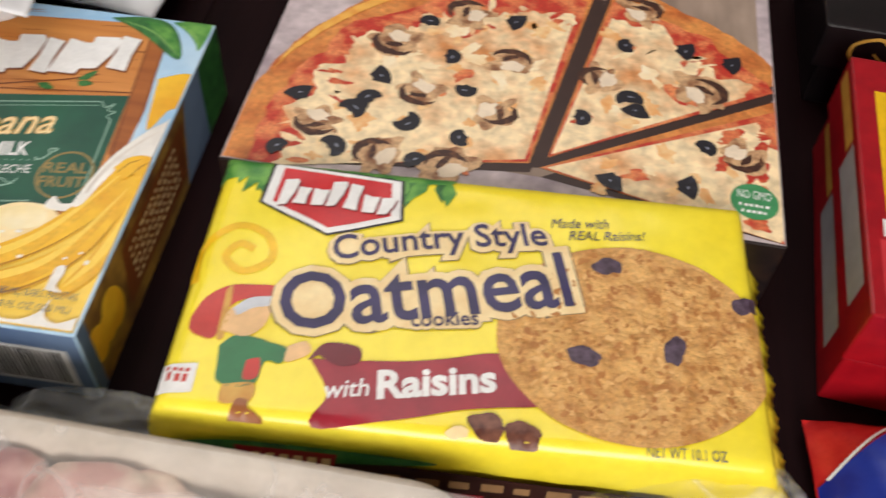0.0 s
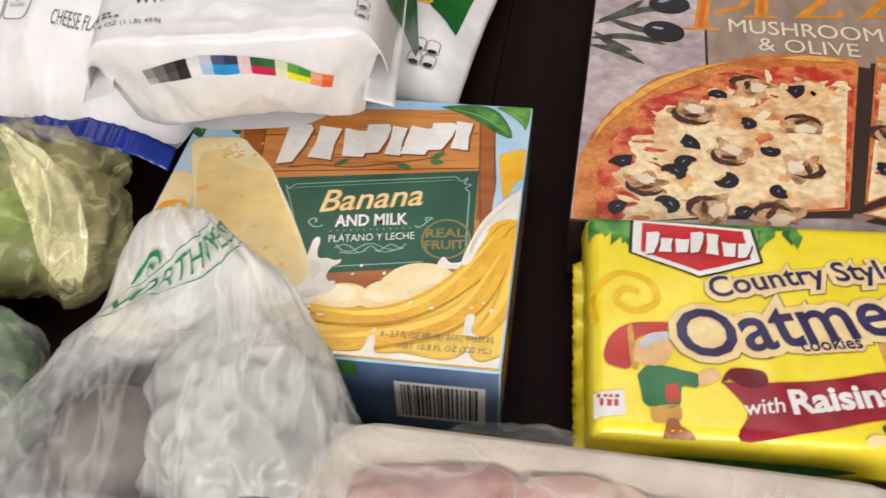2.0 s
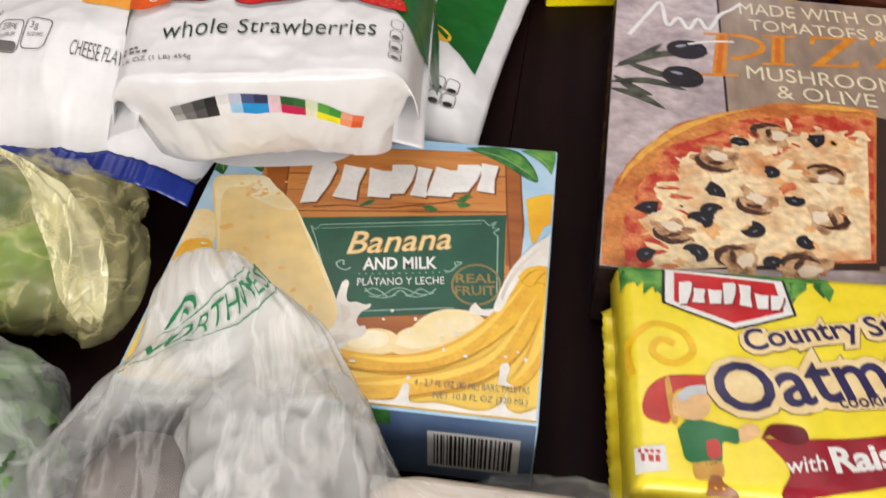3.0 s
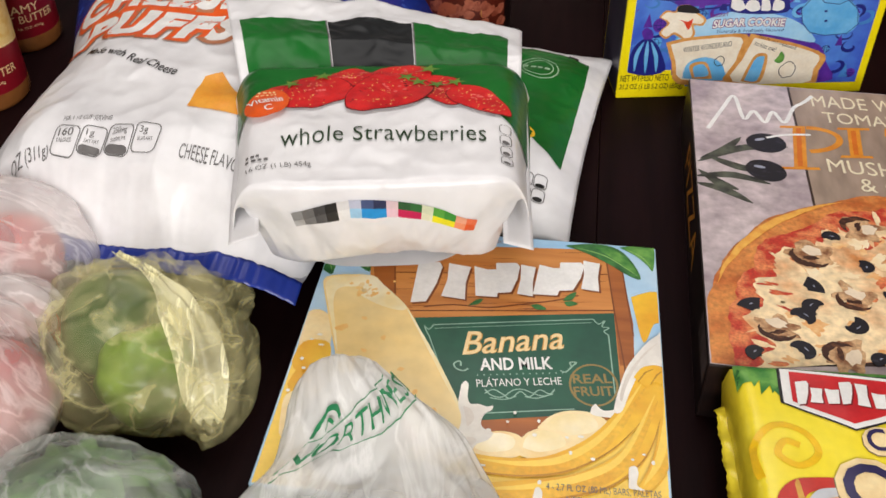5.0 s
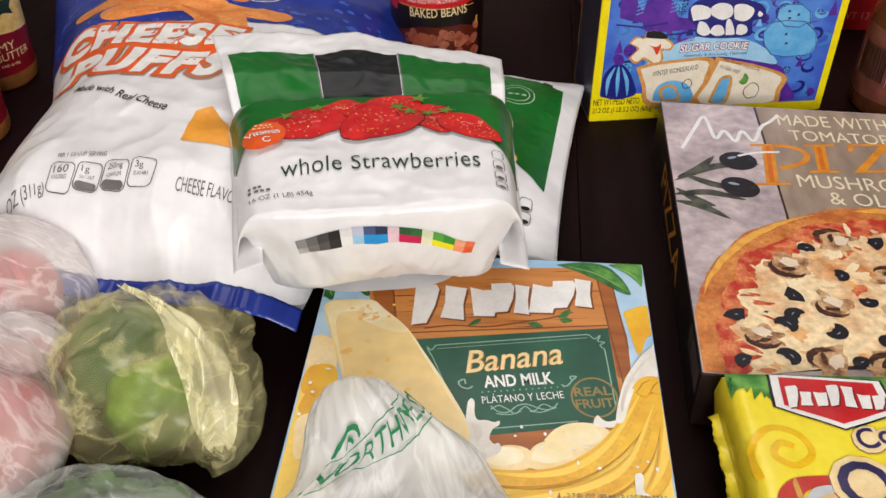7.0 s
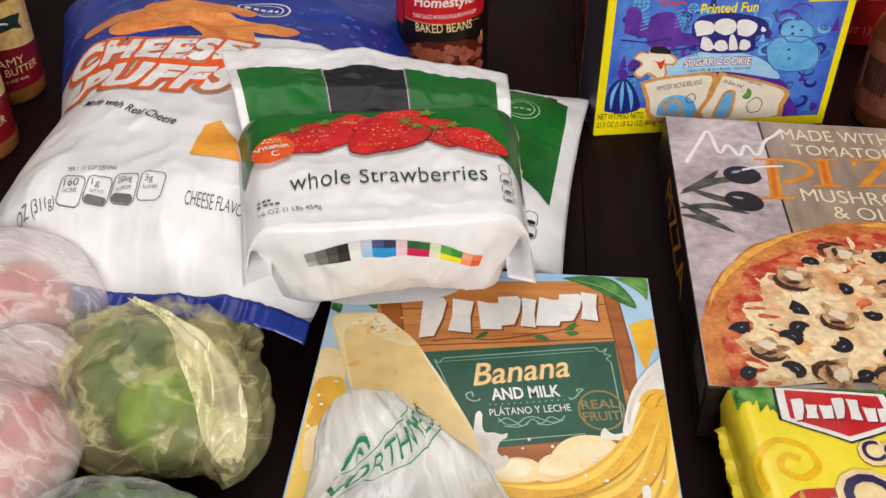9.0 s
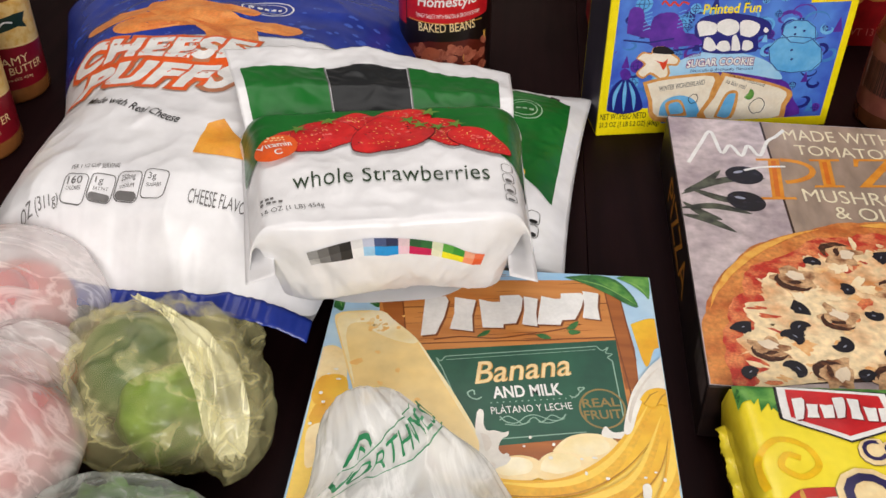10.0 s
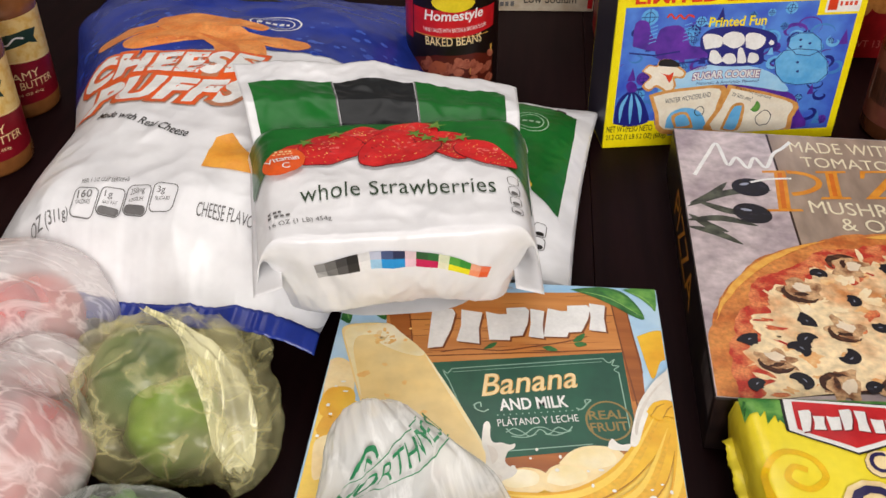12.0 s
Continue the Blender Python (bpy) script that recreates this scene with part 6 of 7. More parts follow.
# brown jar beside the pastry box
def brown_jar():
    r = 0.040
    t = thing("sauce_jar", pose(0.2540, 0.735, 0, 0, 0, -24), "brown-filled round jar with a dark red label and a barcode", "jar")
    fill = material("brown_sauce", srgb(112, 66, 40), 0.25, second=srgb(84, 46, 28), scale=30, coat=0.4)
    part("jar", lathe([(r - 0.004, 0), (r - 0.001, 0.001), (r, 0.004), (r, 0.082), (r - 0.003, 0.092), (r - 0.009, 0.101), (r - 0.010, 0.106)]), fill, t, "filled clear jar", True)
    part("lid", lathe([(r - 0.008, 0.1062), (r - 0.007, 0.107), (r - 0.007, 0.121), (r - 0.009, 0.123)]), ink("brown_plastic_lid", 120, 46, 40, 0.3), t, "dull red screw lid", True)
    f = round_face(r)
    printed("label", [rect(-0.12, 0.016, 0.12, 0.080)], ink("jar_back_label", 138, 84, 70, 0.35, (112, 60, 50), 60), t, f, 1, "dull red paper label", 0.005)
    barcode(t, f, -0.050, 0.034, 0.030, 0.030, 3, 6)
    printed("small_print", bars(-0.012, 0.050, 0.040, 0.003, 8), CREAM, t, f, 3)
    return t


brown_jar()

# red boxes and black boxes beside the pizza box
for k in range(2):
    rb = plain_carton("red_food_box", "red food box with a yellow panel, stacked in a pair", "food box", 0.245 - 0.002 * k, 0.271 - 0.001 * k, -13.5 + 0.8 * k, 0.13, 0.165, 0.034, (164, 18, 30), "stacked red boxes", 0.0342 * k, (146, 12, 26))
    printed("side_facts_print", [rect(-0.105, 0.011, -0.020, 0.029)], ink("facts_grey", 176, 174, 178) if k == 0 else bpy.data.materials["facts_grey"], rb, left_face(0), 2, "pale facts panel")
    printed("side_gold_print", [rect(-0.160, 0.020, -0.108, 0.029)], GOLD, rb, left_face(0), 2)
    printed("yellow_panel_print", [rect(0.010, 0.055, 0.120, 0.140)], ink("panel_yellow", 240, 192, 24) if k == 0 else bpy.data.materials["panel_yellow"], rb, top_face(0.034), 2)
    printed("white_strip_print", [rect(0.008, 0.044, 0.122, 0.054)], WHITE, rb, top_face(0.034), 2)
    printed("pink_panel_print", [rect(0.006, 0.010, 0.124, 0.042)], ink("panel_light_red", 200, 52, 60) if k == 0 else bpy.data.materials["panel_light_red"], rb, top_face(0.034), 2)
    bb = plain_carton("black_food_box", "glossy black food box with gold script on its end", "food box", 0.287 - 0.006 * k, 0.472 - 0.003 * k, -11, 0.15, 0.10, 0.029, (16, 13, 15), "stacked black boxes", 0.0292 * k, (24, 18, 20))
    printed("gold_script_print", [band(curve_points(mm((34, 6), (20, 8), (18, 18), (30, 24), (37, 20)), 8), 0.0022), band(curve_points(mm((30, 14), (38, 9), (44, 16), (50, 9), (58, 16), (66, 11)), 8), 0.0016)], GOLD, bb, front_face(0), 2, "gold script stroke")
plain_carton("red_packet", "small red packet standing behind the pizza box", "packet", 0.286, 0.600, -9, 0.02, 0.05, 0.06, (150, 24, 30))


def wrapper_pouch():
    t = thing("snack_pouch", pose(0.222, 0.120, 0, 0, 0, -4), "blue and red shiny snack pouch lying on the table", "snack pouch")
    W, L = 0.16, 0.135

    def S(u, v):
        s, q = 2 * u / W - 1, 2 * v / L - 1
        k = max(0.0, 1 - abs(s) ** 3) * max(0.0, 1 - abs(q) ** 5)
        return Vector((u, v, 0.008 + 0.036 * k + crease(u, v, 30, 41.0) * 0.004))

    pouch_red = ink("pouch_red", 196, 44, 40, 0.25, (176, 30, 32))
    part("pouch_front", sheet(S, 0, W, 0, L, 50, 50), pouch_red, t, "red film", True)
    part("pouch_back", sheet(lambda u, v: Vector((u, v, 0.0006 + 0.0074 * max(abs(2 * u / W - 1) ** 8, abs(2 * v / L - 1) ** 8))), 0, W, 0, L, 20, 20), pouch_red, t, "", True)
    f = on(S)
    printed("blue_print", [mm((1, 70), (30, 96), (60, 100), (158, 102), (158, 128), (70, 124), (44, 132), (20, 116), (1, 102))], ink("pouch_blue", 24, 40, 132, 0.25, (40, 62, 160), 40), t, f, 2, "blue film band", 0.006)
    printed("white_line_print", [band(curve_points(mm((1, 68), (30, 94), (60, 98), (156, 100)), 6), 0.0016), band(curve_points(mm((4, 104), (20, 118), (44, 134)), 6), 0.0012)], WHITE, t, f, 3, "", 0.006)
    printed("yellow_mark_print", [ellipse(0.056, 0.126, 0.008, 0.005, 20, 12, 0.3)], YELLOW, t, f, 4)
    printed("tan_strip_print", [rect(0.062, 0.02, 0.070, 0.110)], GOLD, t, f, 4, "", 0.006)
    return t


wrapper_pouch()
# ---- produce in thin plastic bags ----
def film(name, colour, alpha_low, alpha_high, scale, rough=0.22, stretch=(1, 1, 1), cloud=0.6, gather=None):
    """Thin clear plastic: mostly see-through, milky along its creases and, between the two places of gather along y, ever more bunched and opaque."""
    m = bpy.data.materials.new(name)
    m.use_nodes = True
    n, l = m.node_tree.nodes, m.node_tree.links
    b = n["Principled BSDF"]
    b.inputs["Base Color"].default_value, b.inputs["Roughness"].default_value = colour, rough
    co, mp = n.new("ShaderNodeTexCoord"), n.new("ShaderNodeMapping")
    mp.inputs["Scale"].default_value = stretch
    l.new(co.outputs["Object"], mp.inputs["Vector"])
    nz = n.new("ShaderNodeTexNoise")
    nz.inputs["Scale"].default_value, nz.inputs["Detail"].default_value, nz.inputs["Distortion"].default_value = scale, 6, 0.8
    l.new(mp.outputs[0], nz.inputs["Vector"])
    # thin milky lines where the film is creased, over broad cloudy patches
    sub = n.new("ShaderNodeMath")
    sub.operation, sub.inputs[1].default_value = "SUBTRACT", 0.5
    l.new(nz.outputs[0], sub.inputs[0])
    ab = n.new("ShaderNodeMath")
    ab.operation = "ABSOLUTE"
    l.new(sub.outputs[0], ab.inputs[0])
    rp = n.new("ShaderNodeMapRange")
    rp.inputs[1].default_value, rp.inputs[2].default_value, rp.inputs[3].default_value, rp.inputs[4].default_value = 0.0, 0.05, 1.0, 0.0
    l.new(ab.outputs[0], rp.inputs[0])
    broad = n.new("ShaderNodeTexNoise")
    broad.inputs["Scale"].default_value, broad.inputs["Detail"].default_value = scale * 0.8, 2
    l.new(co.outputs["Object"], broad.inputs["Vector"])
    br = n.new("ShaderNodeMapRange")
    br.inputs[1].default_value, br.inputs[2].default_value, br.inputs[3].default_value, br.inputs[4].default_value = 0.35, 0.7, 0.0, 1.0
    l.new(broad.outputs[0], br.inputs[0])
    both = n.new("ShaderNodeMath")
    both.operation, both.inputs[1].default_value, both.use_clamp = "MULTIPLY_ADD", 0.55, True
    l.new(rp.outputs[0], both.inputs[0])
    half = n.new("ShaderNodeMath")
    half.operation, half.inputs[1].default_value = "MULTIPLY", cloud
    l.new(br.outputs[0], half.inputs[0])
    l.new(half.outputs[0], both.inputs[2])
    fin = n.new("ShaderNodeMapRange")
    fin.inputs[3].default_value, fin.inputs[4].default_value = alpha_low, alpha_high
    l.new(both.outputs[0], fin.inputs[0])
    alpha = fin.outputs[0]
    if gather:
        xyz, gr, ad = n.new("ShaderNodeSeparateXYZ"), n.new("ShaderNodeMapRange"), n.new("ShaderNodeMath")
        l.new(co.outputs["Object"], xyz.inputs[0])
        gr.inputs[1].default_value, gr.inputs[2].default_value, gr.inputs[4].default_value = gather
        l.new(xyz.outputs[1], gr.inputs[0])
        ad.operation, ad.use_clamp = "ADD", True
        l.new(alpha, ad.inputs[0])
        l.new(gr.outputs[0], ad.inputs[1])
        alpha = ad.outputs[0]
    l.new(alpha, b.inputs["Alpha"])
    bp = n.new("ShaderNodeBump")
    bp.inputs["Strength"].default_value, bp.inputs["Distance"].default_value = 0.6, 0.003
    l.new(nz.outputs[0], bp.inputs["Height"])
    l.new(bp.outputs[0], b.inputs["Normal"])
    return m


def film_blob(c, rx, ry, rz, seed, amp, scale, nu=120, nv=70, floor_z=0.0008):
    """A crumpled bag round a centre, flattened where it stands."""
    bm = bmesh.new()
    rows = []
    for j in range(nv + 1):
        th = math.pi * j / nv
        row = []
        for i in range(nu):
            ph = 2 * math.pi * i / nu
            d = (math.cos(ph) * math.sin(th), math.sin(ph) * math.sin(th), math.cos(th))
            k = 1 + amp * (ridge(d, scale, seed) - 0.4) + amp * 0.5 * (ridge(d, scale * 2.3, seed + 9) - 0.4) + 0.12 * noise.noise((d[0] * 1.3 + seed, d[1] * 1.3, d[2] * 1.3))
            p = Vector((c[0] + rx * k * d[0], c[1] + ry * k * d[1], c[2] + rz * k * d[2]))
            p.z = max(p.z, floor_z + 0.001 * abs(noise.noise((p.x * 90, p.y * 90, seed))))
            row.append(bm.verts.new(p))
            if j in (0, nv):
                break
        rows.append(row)
    for j in range(nv):
        a, b = rows[j], rows[j + 1]
        for i in range(nu):
            q = (i + 1) % nu
            if len(a) == 1:
                bm.faces.new((a[0], b[i], b[q]))
            elif len(b) == 1:
                bm.faces.new((a[i], b[0], a[q]))
            else:
                bm.faces.new((a[i], b[i], b[q], a[q]))
    return bm


def leaf_sheet(base, tip, width, cup, wave, seed, n=18, m=26):
    """A curved leaf blade from base to tip."""
    base, tip = Vector(base), Vector(tip)
    ax = tip - base
    side = ax.cross(Vector((0, 0, 1))).normalized()
    up = side.cross(ax).normalized()
    bm = bmesh.new()
    g = []
    for j in range(m + 1):
        v = j / m
        w = width * math.sin(math.pi * min(1, 0.12 + 0.86 * v)) ** 0.7
        row = []
        for i in range(n + 1):
            u = 2 * i / n - 1
            rip = wave * abs(u) ** 2 * noise.noise((v * 7, u * 3, seed)) + wave * 0.5 * noise.noise((v * 16, u * 8, seed + 3)) * abs(u)
            row.append(bm.verts.new(base + ax * v + side * (w * u) + up * (cup * (1 - u * u) + 0.18 * ax.length * math.sin(math.pi * v) + rip)))
        g.append(row)
    for j in range(m):
        for i in range(n):
            bm.faces.new((g[j][i], g[j][i + 1], g[j + 1][i + 1], g[j + 1][i]))
    return bm


def ball(c, r, squash=0.9, dent=0.12, seed=0, n=28, lump=0.04, turns=2.0):
    bm = bmesh.new()
    bmesh.ops.create_uvsphere(bm, u_segments=n, v_segments=n // 2 + 2, radius=1)
    for v in bm.verts:
        d = v.co.copy()
        k = 1 + lump * noise.noise((d.x * turns + seed, d.y * turns, d.z * turns)) - dent * max(0, d.z - 0.8) * 2
        v.co = Vector(c) + Vector((d.x * r * k, d.y * r * k, d.z * r * squash * k))
    return bm


CLEAR = film("clear_bag_film", (0.80, 0.82, 0.82, 1), 0.04, 0.38, 24, cloud=0.35)
YELLOWISH = film("yellowish_bag_film", (0.86, 0.79, 0.40, 1), 0.08, 0.54, 26, cloud=0.4)
HAZY = film("hazy_bag_film", (0.80, 0.84, 0.80, 1), 0.16, 0.55, 24, cloud=0.45)
PLEATF = film("pale_yellow_film", (1.0, 0.96, 0.62, 1), 0.12, 0.92, 34, stretch=(2.2, 0.6, 1))
PINKISH = film("milky_bag_film", (0.92, 0.88, 0.87, 1), 0.26, 0.74, 22, stretch=(1, 2.6, 1))
DRAWN = film("drawn_bag_film", (0.89, 0.90, 0.88, 1), 0.04, 0.34, 24, stretch=(2.4, 0.7, 1), cloud=0.3, gather=(0.236, 0.300, 0.62))
MILKY = film("white_milky_film", (0.78, 0.79, 0.78, 1), 0.40, 0.85, 20, stretch=(2.2, 0.7, 1))

LETT = material("leaf_green", srgb(48, 86, 26), 0.45, second=srgb(104, 142, 52), scale=22, bump=0.4, bump_scale=70)
LETT_G = material("leaf_mid_green", srgb(112, 150, 84), 0.45, second=srgb(70, 112, 52), scale=50, bump=0.4, bump_scale=70)
LETT_D = material("leaf_dark_green", srgb(58, 98, 42), 0.5, second=srgb(38, 74, 32), scale=40, bump=0.4, bump_scale=70)


def vegetable_bag():
    c = Vector((-0.342, 0.404, 0.0))
    t = thing("vegetable_bag", Matrix.Translation(c), "round green vegetables in a crinkled yellowish plastic bag", "vegetable bag")
    dull = material("dull_green_skin", srgb(74, 104, 56), 0.4, second=srgb(54, 84, 42), scale=14)
    bright = material("bright_green_skin", srgb(120, 156, 48), 0.38, second=srgb(44, 92, 28), scale=26, mix=(0.38, 0.62))
    part("vegetable", ball((-0.024, 0.010, 0.034), 0.033, 0.95, 0.06, 2, 28, 0.10, 2.0), dull, t, "dull dark green", True)
    part("vegetable", ball((0.000, -0.025, 0.030), 0.028, 0.98, 0.06, 6, 28, 0.14, 2.2), bright, t, "bright lime green", True)
    mid = [(0.0, -0.018, 0.020, 0.080, 0.003), (0.25, 0.002, 0.006, 0.079, 0.006), (0.45, 0.018, -0.008, 0.074, 0.011), (0.7, 0.031, -0.028, 0.058, 0.017), (0.92, 0.037, -0.048, 0.034, 0.013), (1.0, 0.037, -0.053, 0.022, 0.006)]

    def pleat(u, v):
        x, y, z, w = spline(mid, v)
        ruck = 0.0013 * math.sin(u * 7 + 2.5 * math.sin(v * 4)) * min(1, 0.3 + v) + 0.0030 * noise.noise((u * 2.5, v * 7, 4.0))
        edge = 1 + 0.22 * noise.noise((v * 6, 2.0 if u > 0 else 7.0, 1.0))
        w *= 0.82
        return Vector((x + u * w * edge, y + 0.25 * u * w + ruck * 0.3, z - 0.35 * w * u * abs(u) + ruck))

    thin(part("bag_pleat", sheet(pleat, -1, 1, 0, 1, 60, 50), PLEATF, t, "pale yellow gathered pleat", True))
    part("bag", film_blob((-0.010, -0.006, 0.035), 0.055, 0.058, 0.043, 3.0, 0.12, 1.9), YELLOWISH, t, "crinkled yellowish clear film", True)
    part("bag_fold", film_blob((-0.030, 0.050, 0.024), 0.036, 0.020, 0.020, 8.0, 0.13, 1.4, 90, 50), YELLOWISH, t, "gathered bag mouth", True)
    part("bag_fold", film_blob((0.018, 0.042, 0.024), 0.028, 0.018, 0.020, 18.0, 0.13, 1.4, 90, 50), YELLOWISH, t, "", True)
    part("bag_fold", film_blob((0.036, -0.016, 0.020), 0.021, 0.046, 0.024, 5.0, 0.13, 1.4, 90, 50), YELLOWISH, t, "", True)
    return t


vegetable_bag()


def greens_bag():
    c = Vector((-0.352, 0.262, 0.0))
    t = thing("leafy_greens_bag", Matrix.Translation(c), "dark leafy greens in a clear plastic bag with a paper tag", "greens bag")
    rr = random.Random(44)
    for i in range(64):
        a, e = rr.uniform(0, 6.283), math.asin(rr.uniform(0.05, 1))
        d = Vector((math.cos(a) * math.cos(e), math.sin(a) * math.cos(e), math.sin(e) * 0.72))
        p = d * 0.047 + Vector((0, 0, 0.030))
        b, L = rr.uniform(0, 6.283), rr.uniform(0.016, 0.030)
        way = Vector((math.cos(b), math.sin(b), -0.5 * (math.cos(b) * d.x + math.sin(b) * d.y) / max(0.35, d.z))) * L
        part("leaf", leaf_sheet(p - way * 0.5, p + way * 0.5, rr.uniform(0.011, 0.018), 0.003, 0.007, i * 1.7, 8, 12), (LETT, LETT_D, LETT_G, LETT_G)[i % 4], t, "", True)
    part("greens_core", ball((0, 0, 0.030), 0.044, 0.7, 0.0, 5), LETT_D, t, "", True)
    part("bag", film_blob((0, 0, 0.034), 0.060, 0.062, 0.044, 13.0, 0.08, 1.6), HAZY, t, "clear film", True)
    part("tag", block(0.020, 0.030, 0.0006, (-0.030, -0.040, 0.062), 0.0002), WHITE, t, "white paper tag with small print")
    return t


greens_bag()


def fruit_bag():
    c = Vector((-0.440, 0.405, 0.0))
    t = thing("tomato_bag", Matrix.Translation(c), "red and pink round fruit in a milky plastic bag", "fruit bag")
    skin = material("red_fruit_skin", srgb(200, 48, 44), 0.35, second=srgb(222, 104, 70), scale=22, mix=(0.4, 0.7))
    for i, (x, y, z, r) in enumerate(((-0.008, 0.062, 0.036, 0.035), (0.020, -0.046, 0.034, 0.033), (-0.040, -0.010, 0.034, 0.033), (-0.046, 0.056, 0.033, 0.032), (-0.030, -0.072, 0.034, 0.033), (0.012, 0.008, 0.028, 0.026), (-0.014, 0.046, 0.056, 0.024), (0.004, -0.052, 0.060, 0.022))):
        part("fruit", ball((x, y, z), r, 0.9, 0.12, i), skin, t, "", True)
    part("bag", film_blob((-0.016, 0.060, 0.041), 0.062, 0.058, 0.046, 23.0, 0.045, 1.2), PINKISH, t, "milky crinkled film", True)
    part("bag", film_blob((0.000, -0.055, 0.042), 0.060, 0.062, 0.050, 27.0, 0.045, 1.2), PINKISH, t, "", True)
    part("bag_neck", film_blob((0.010, 0.004, 0.050), 0.036, 0.024, 0.022, 29.0, 0.08, 1.3, 80, 46), PINKISH, t, "twisted bag neck", True)
    return t


fruit_bag()


def produce_bag():
    t = thing("produce_bag", pose(0, 0, 0), "white vegetables in a milky plastic produce bag with green lettering", "produce bag")
    rows = [(0.118, -0.212, 0.018, 0.012, 0.010), (0.130, -0.212, 0.030, 0.046, 0.026), (0.165, -0.213, 0.040, 0.070, 0.038), (0.20, -0.214, 0.043, 0.078, 0.042), (0.235, -0.216, 0.046, 0.076, 0.044), (0.265, -0.216, 0.050, 0.064, 0.041),
            (0.282, -0.211, 0.063, 0.049, 0.029), (0.296, -0.213, 0.073, 0.041, 0.0245), (0.314, -0.221, 0.075, 0.031, 0.024), (0.329, -0.226, 0.074, 0.0225, 0.0205), (0.338, -0.228, 0.073, 0.014, 0.0140), (0.343, -0.228, 0.073, 0.004, 0.005)]

    def S(u, v):
        x, z, a, b = spline(rows, v)
        ph = math.pi - u
        d = (math.cos(ph), v * 9, math.sin(ph))
        calm = 1 - 0.8 * max(0, 1 - abs(v - 0.288) / 0.05)
        k = 1 + calm * 0.10 * (ridge((d[0], v * 9, d[2]), 1.7, 4.0) - 0.4) + calm * 0.07 * (ridge((d[0] * 2, v * 9, d[2] * 2), 2.4, 9.0) - 0.4) + calm * 0.03 * (ridge((d[0] * 4, v * 22, d[2] * 4), 2.6, 12.0) - 0.4)
        p = Vector((x + a * k * math.cos(ph), v, z + b * k * math.sin(ph)))
        low = 0.0008 if v < 0.279 else 0.0505
        p.z = max(p.z, low) if v < 0.270 else max(p.z, 0.0008 + (low - 0.0008) * min(1, (v - 0.270) / 0.009))
        return p

    part("bag", sheet(S, 0, 2 * math.pi, 0.118, 0.343, 180, 190), DRAWN, t, "thin film drawn into a milky gathered neck", True)
    part("inner_bag", film_blob((-0.190, 0.240, 0.048), 0.044, 0.056, 0.036, 15.0, 0.10, 1.7), MILKY, t, "second crumpled layer of film", True)
    part("inner_bag", film_blob((-0.222, 0.306, 0.0735), 0.022, 0.029, 0.018, 18.0, 0.06, 1.7, 90, 50), MILKY, t, "", True)
    veg = material("white_vegetable", srgb(132, 122, 118), 0.5, second=srgb(76, 66, 66), scale=26)
    for i, (x, y, z, r) in enumerate(((-0.190, 0.236, 0.046, 0.024), (-0.246, 0.232, 0.042, 0.028), (-0.186, 0.185, 0.040, 0.028), (-0.225, 0.180, 0.036, 0.028))):
        part("vegetable", ball((x, y, z), r, 0.95, 0.1, i + 3), veg, t, "", True)
    part("bag_fold", film_blob((-0.278, 0.200, 0.026), 0.040, 0.056, 0.030, 33.0, 0.14, 1.6), CLEAR, t, "loose clear fold of the bag", True)
    part("bag_fold", film_blob((-0.250, 0.165, 0.050), 0.050, 0.034, 0.026, 37.0, 0.14, 1.6), CLEAR, t, "", True)
    green = ink("green_bag_lettering", 40, 132, 84, 0.4)
    base = on(S, 0.002)
    f = lambda u, v, w: base(radians(56) + u * 8.4, 0.266 + 0.27 * u + v * 0.82, w + 0.0018)
    words("bag_lettering", "NORTHWEST", 0.0, 0.0, 0.150, 0.0135, green, t, f, 4, fine=0.0025)
    printed("bag_line_print", [rect(0.0, -0.0042, 0.15, -0.0034), rect(-0.002, 0.0168, 0.12, 0.0176)], green, t, f, 4, "", 0.004)
    printed("bag_sign_print", [band(curve_points(mm((4, 20), (10, 27), (20, 29), (30, 26), (34, 20)), 6), 0.003), band(curve_points(mm((16, 20), (20, 24), (26, 20)), 6), 0.002)], green, t, f, 4, "", 0.004)
    return t


produce_bag()


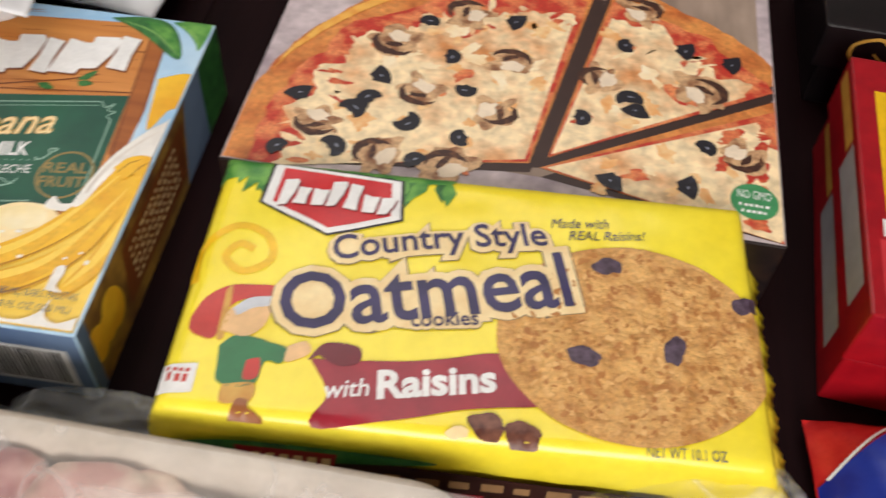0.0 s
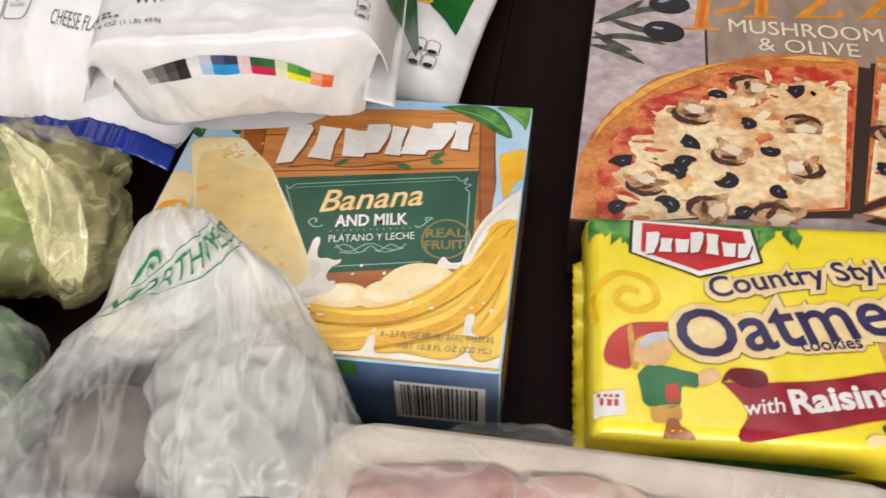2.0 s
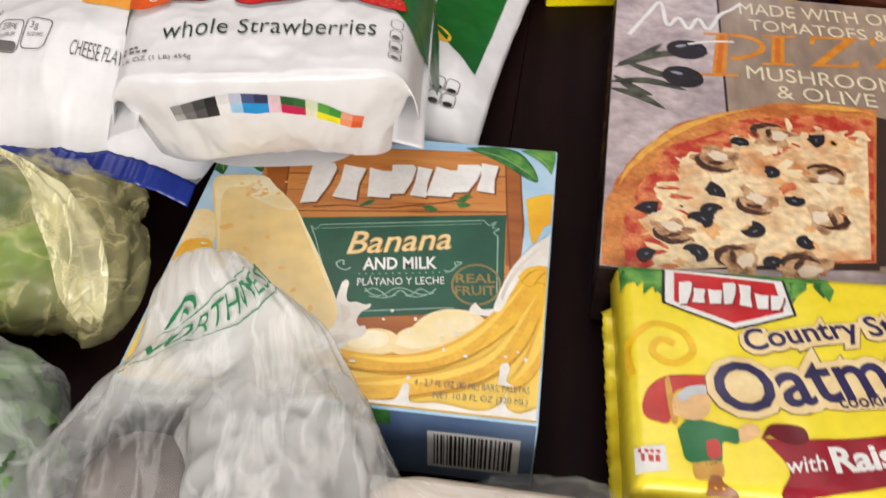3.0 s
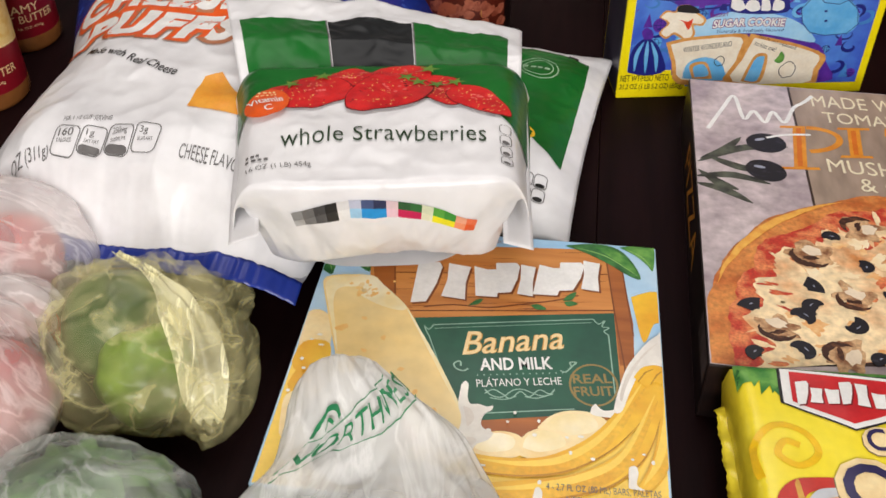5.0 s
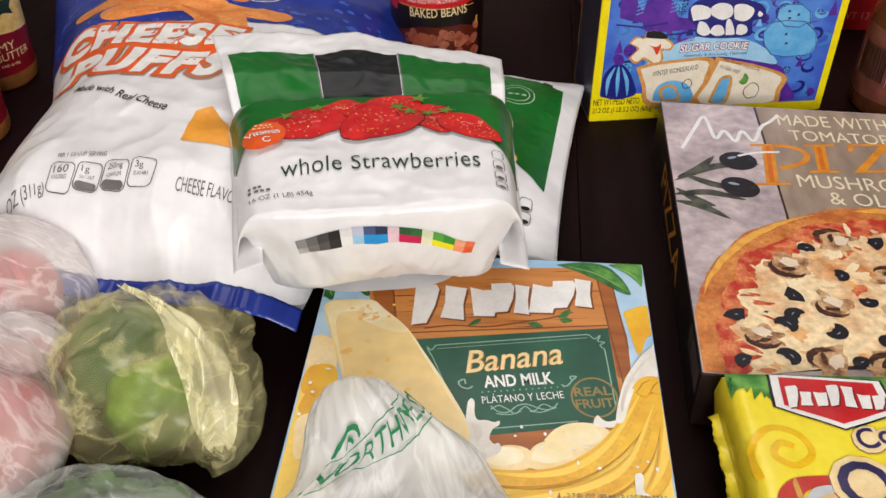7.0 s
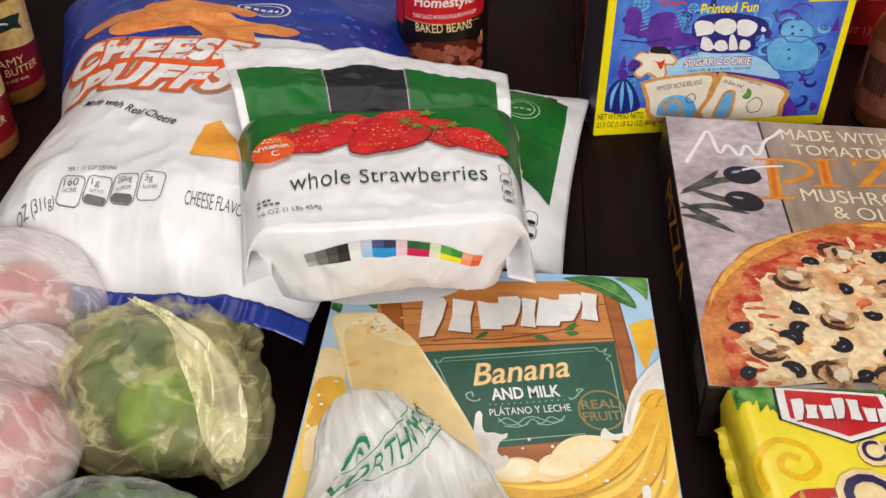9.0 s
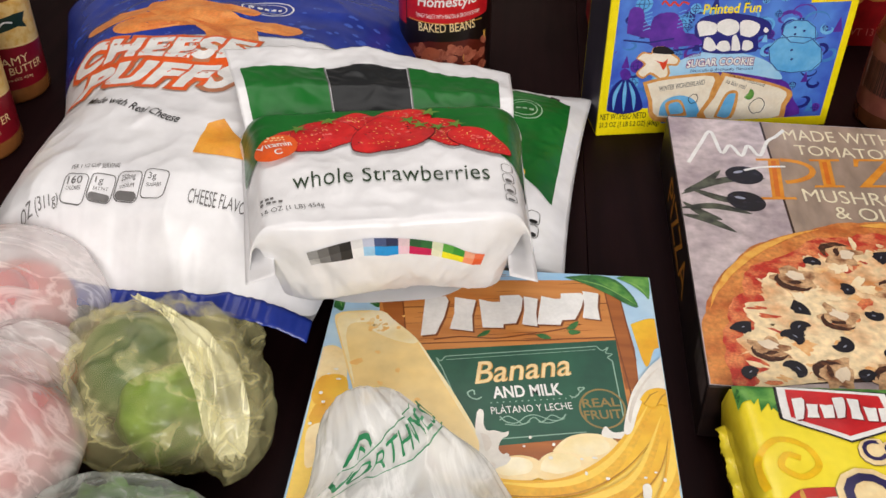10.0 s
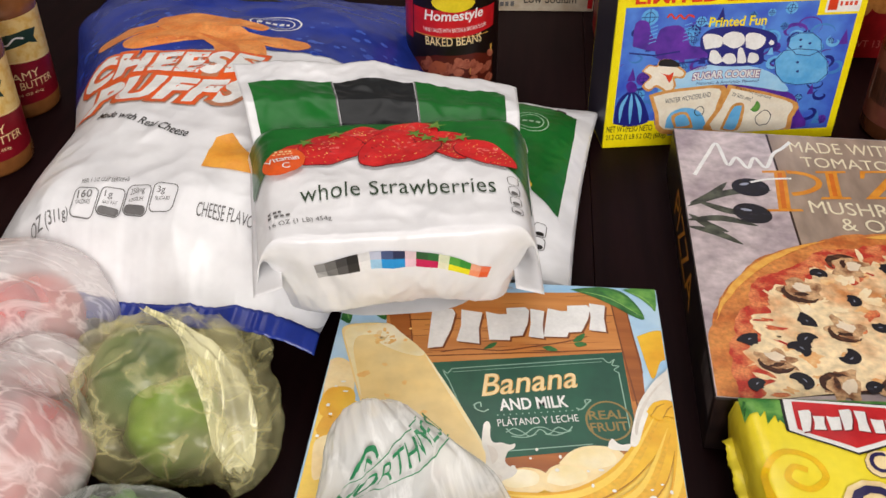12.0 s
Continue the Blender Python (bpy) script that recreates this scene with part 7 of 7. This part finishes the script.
def meat_tray():
    t = thing("meat_tray", pose(-0.154, 0.236, 0, 0, 0, -9.5), "white foam tray of pale raw meat under plastic wrap", "meat tray")
    foam = material("white_foam", srgb(208, 197, 182), 0.6, second=srgb(194, 182, 166), scale=60, bump=0.15, bump_scale=300)
    W, D, H = 0.245, 0.170, 0.060
    bm = bmesh.new()
    rings = []
    for inset, z, r in ((0.016, 0.0006, 0.02), (0.006, 0.03, 0.024), (0.0, H - 0.003, 0.028), (0.0008, H - 0.0008, 0.028), (0.003, H, 0.027), (0.009, H - 0.001, 0.022), (0.016, H - 0.020, 0.018), (0.022, H - 0.026, 0.014)):
        rings.append([bm.verts.new((x, y - D, z + 0.0008 * noise.noise((x * 30, y * 30, z * 9)))) for x, y in rounded(inset, inset, W - inset, D - inset, r, 8)])
    for a, b in zip(rings, rings[1:]):
        for i in range(len(a)):
            bm.faces.new((a[i], a[(i + 1) % len(a)], b[(i + 1) % len(a)], b[i]))
    bm.faces.new(rings[0])
    bm.faces.new(rings[-1])
    part("foam_tray", bm, foam, t, "white foam tray with a rounded rim", True)
    meat = material("raw_meat", srgb(206, 150, 138), 0.35, second=srgb(238, 218, 198), scale=46, bump=0.5, bump_scale=60, mix=(0.38, 0.6))
    dark = material("dark_raw_meat", srgb(158, 84, 84), 0.32, second=srgb(222, 176, 160), scale=46, bump=0.5, bump_scale=60, mix=(0.4, 0.62))
    for i, (x, y, z, r, q) in enumerate(((0.060, -0.050, 0.050, 0.040, 0.30), (0.122, -0.052, 0.051, 0.042, 0.28), (0.100, -0.110, 0.050, 0.044, 0.30), (0.185, -0.062, 0.050, 0.042, 0.28), (0.050, -0.105, 0.050, 0.034, 0.3), (0.160, -0.120, 0.050, 0.040, 0.28))):
        part("meat_piece", ball((x, y, z), r, q, 0.05, i + 20, 44, 0.45, 1.7), dark if i in (0, 2, 3) else meat, t, "", True)

    def wrap(u, v):
        n = crease(u, v, 30, 51.0) * 0.0012 + crease(u * 0.6, v * 2, 50, 53.0) * 0.0009
        bulge = 0.006 * math.sin(math.pi * min(1, max(0, u / W))) * math.sin(math.pi * min(1, max(0, -v / D)))
        return Vector((u, v, H + 0.0012 + bulge + n))

    cling = film("cling_wrap", (0.82, 0.80, 0.77, 1), 0.14, 0.46, 20, 0.15)
    part("cling_wrap", sheet(wrap, 0.004, W - 0.004, -D + 0.004, -0.004, 60, 50), cling, t, "clear wrap stretched over the tray", True)

    # loose gathered bag round the tray
    def skirt(u, v):
        n = ridge((u * 14, v * 10, 1.0), 1.6, 61.0) * 0.008 + ridge((u * 30, v * 18, 1.0), 1.6, 64.0) * 0.003
        return Vector((u, 0.001 + v, max(0.0008, 0.046 * (1 - v / 0.030) ** 1.3 + n * (0.4 + v * 20) * 0.5 - 0.002)))

    part("loose_bag", sheet(skirt, -0.030, 0.330, 0.0, 0.026, 150, 24), CLEAR, t, "loose clear plastic along the tray", True)
    part("loose_bag", film_blob((-0.016, -0.052, 0.022), 0.036, 0.064, 0.026, 67.0, 0.14, 1.6), CLEAR, t, "", True)
    part("loose_bag", film_blob((0.085, 0.020, 0.014), 0.040, 0.014, 0.016, 71.0, 0.18, 1.7, 80, 40), CLEAR, t, "", True)
    part("loose_bag", film_blob((0.330, 0.030, 0.020), 0.040, 0.018, 0.026, 73.0, 0.12, 1.5, 80, 46), CLEAR, t, "milky crumpled bag end", True)
    part("loose_bag", film_blob((0.300, -0.060, 0.024), 0.052, 0.080, 0.030, 77.0, 0.12, 1.6), CLEAR, t, "", True)
    return t


meat_tray()


# ---- print belongs to the surface that it lies on ----
CARRIERS = ("carton", "wrapper", "bag_front", "label", "pouch_front")
PRINTS = ("_print", "_bar", "lettering", "_panel", "brand_stroke", "colour_swatch", "barcode", "_picture", "title_", "flap_")
for ob in [o for o in scene.objects if o.type == "EMPTY"]:
    kids = {o.name.split(".")[0]: o for o in reversed(ob.children)}
    main = next((kids[n] for n in CARRIERS if n in kids), None)
    for o in ob.children:
        if main and o != main and any(w in o.name for w in PRINTS):
            o.parent = kids["top_flap"] if o.name.startswith("flap_") and "top_flap" in kids else main
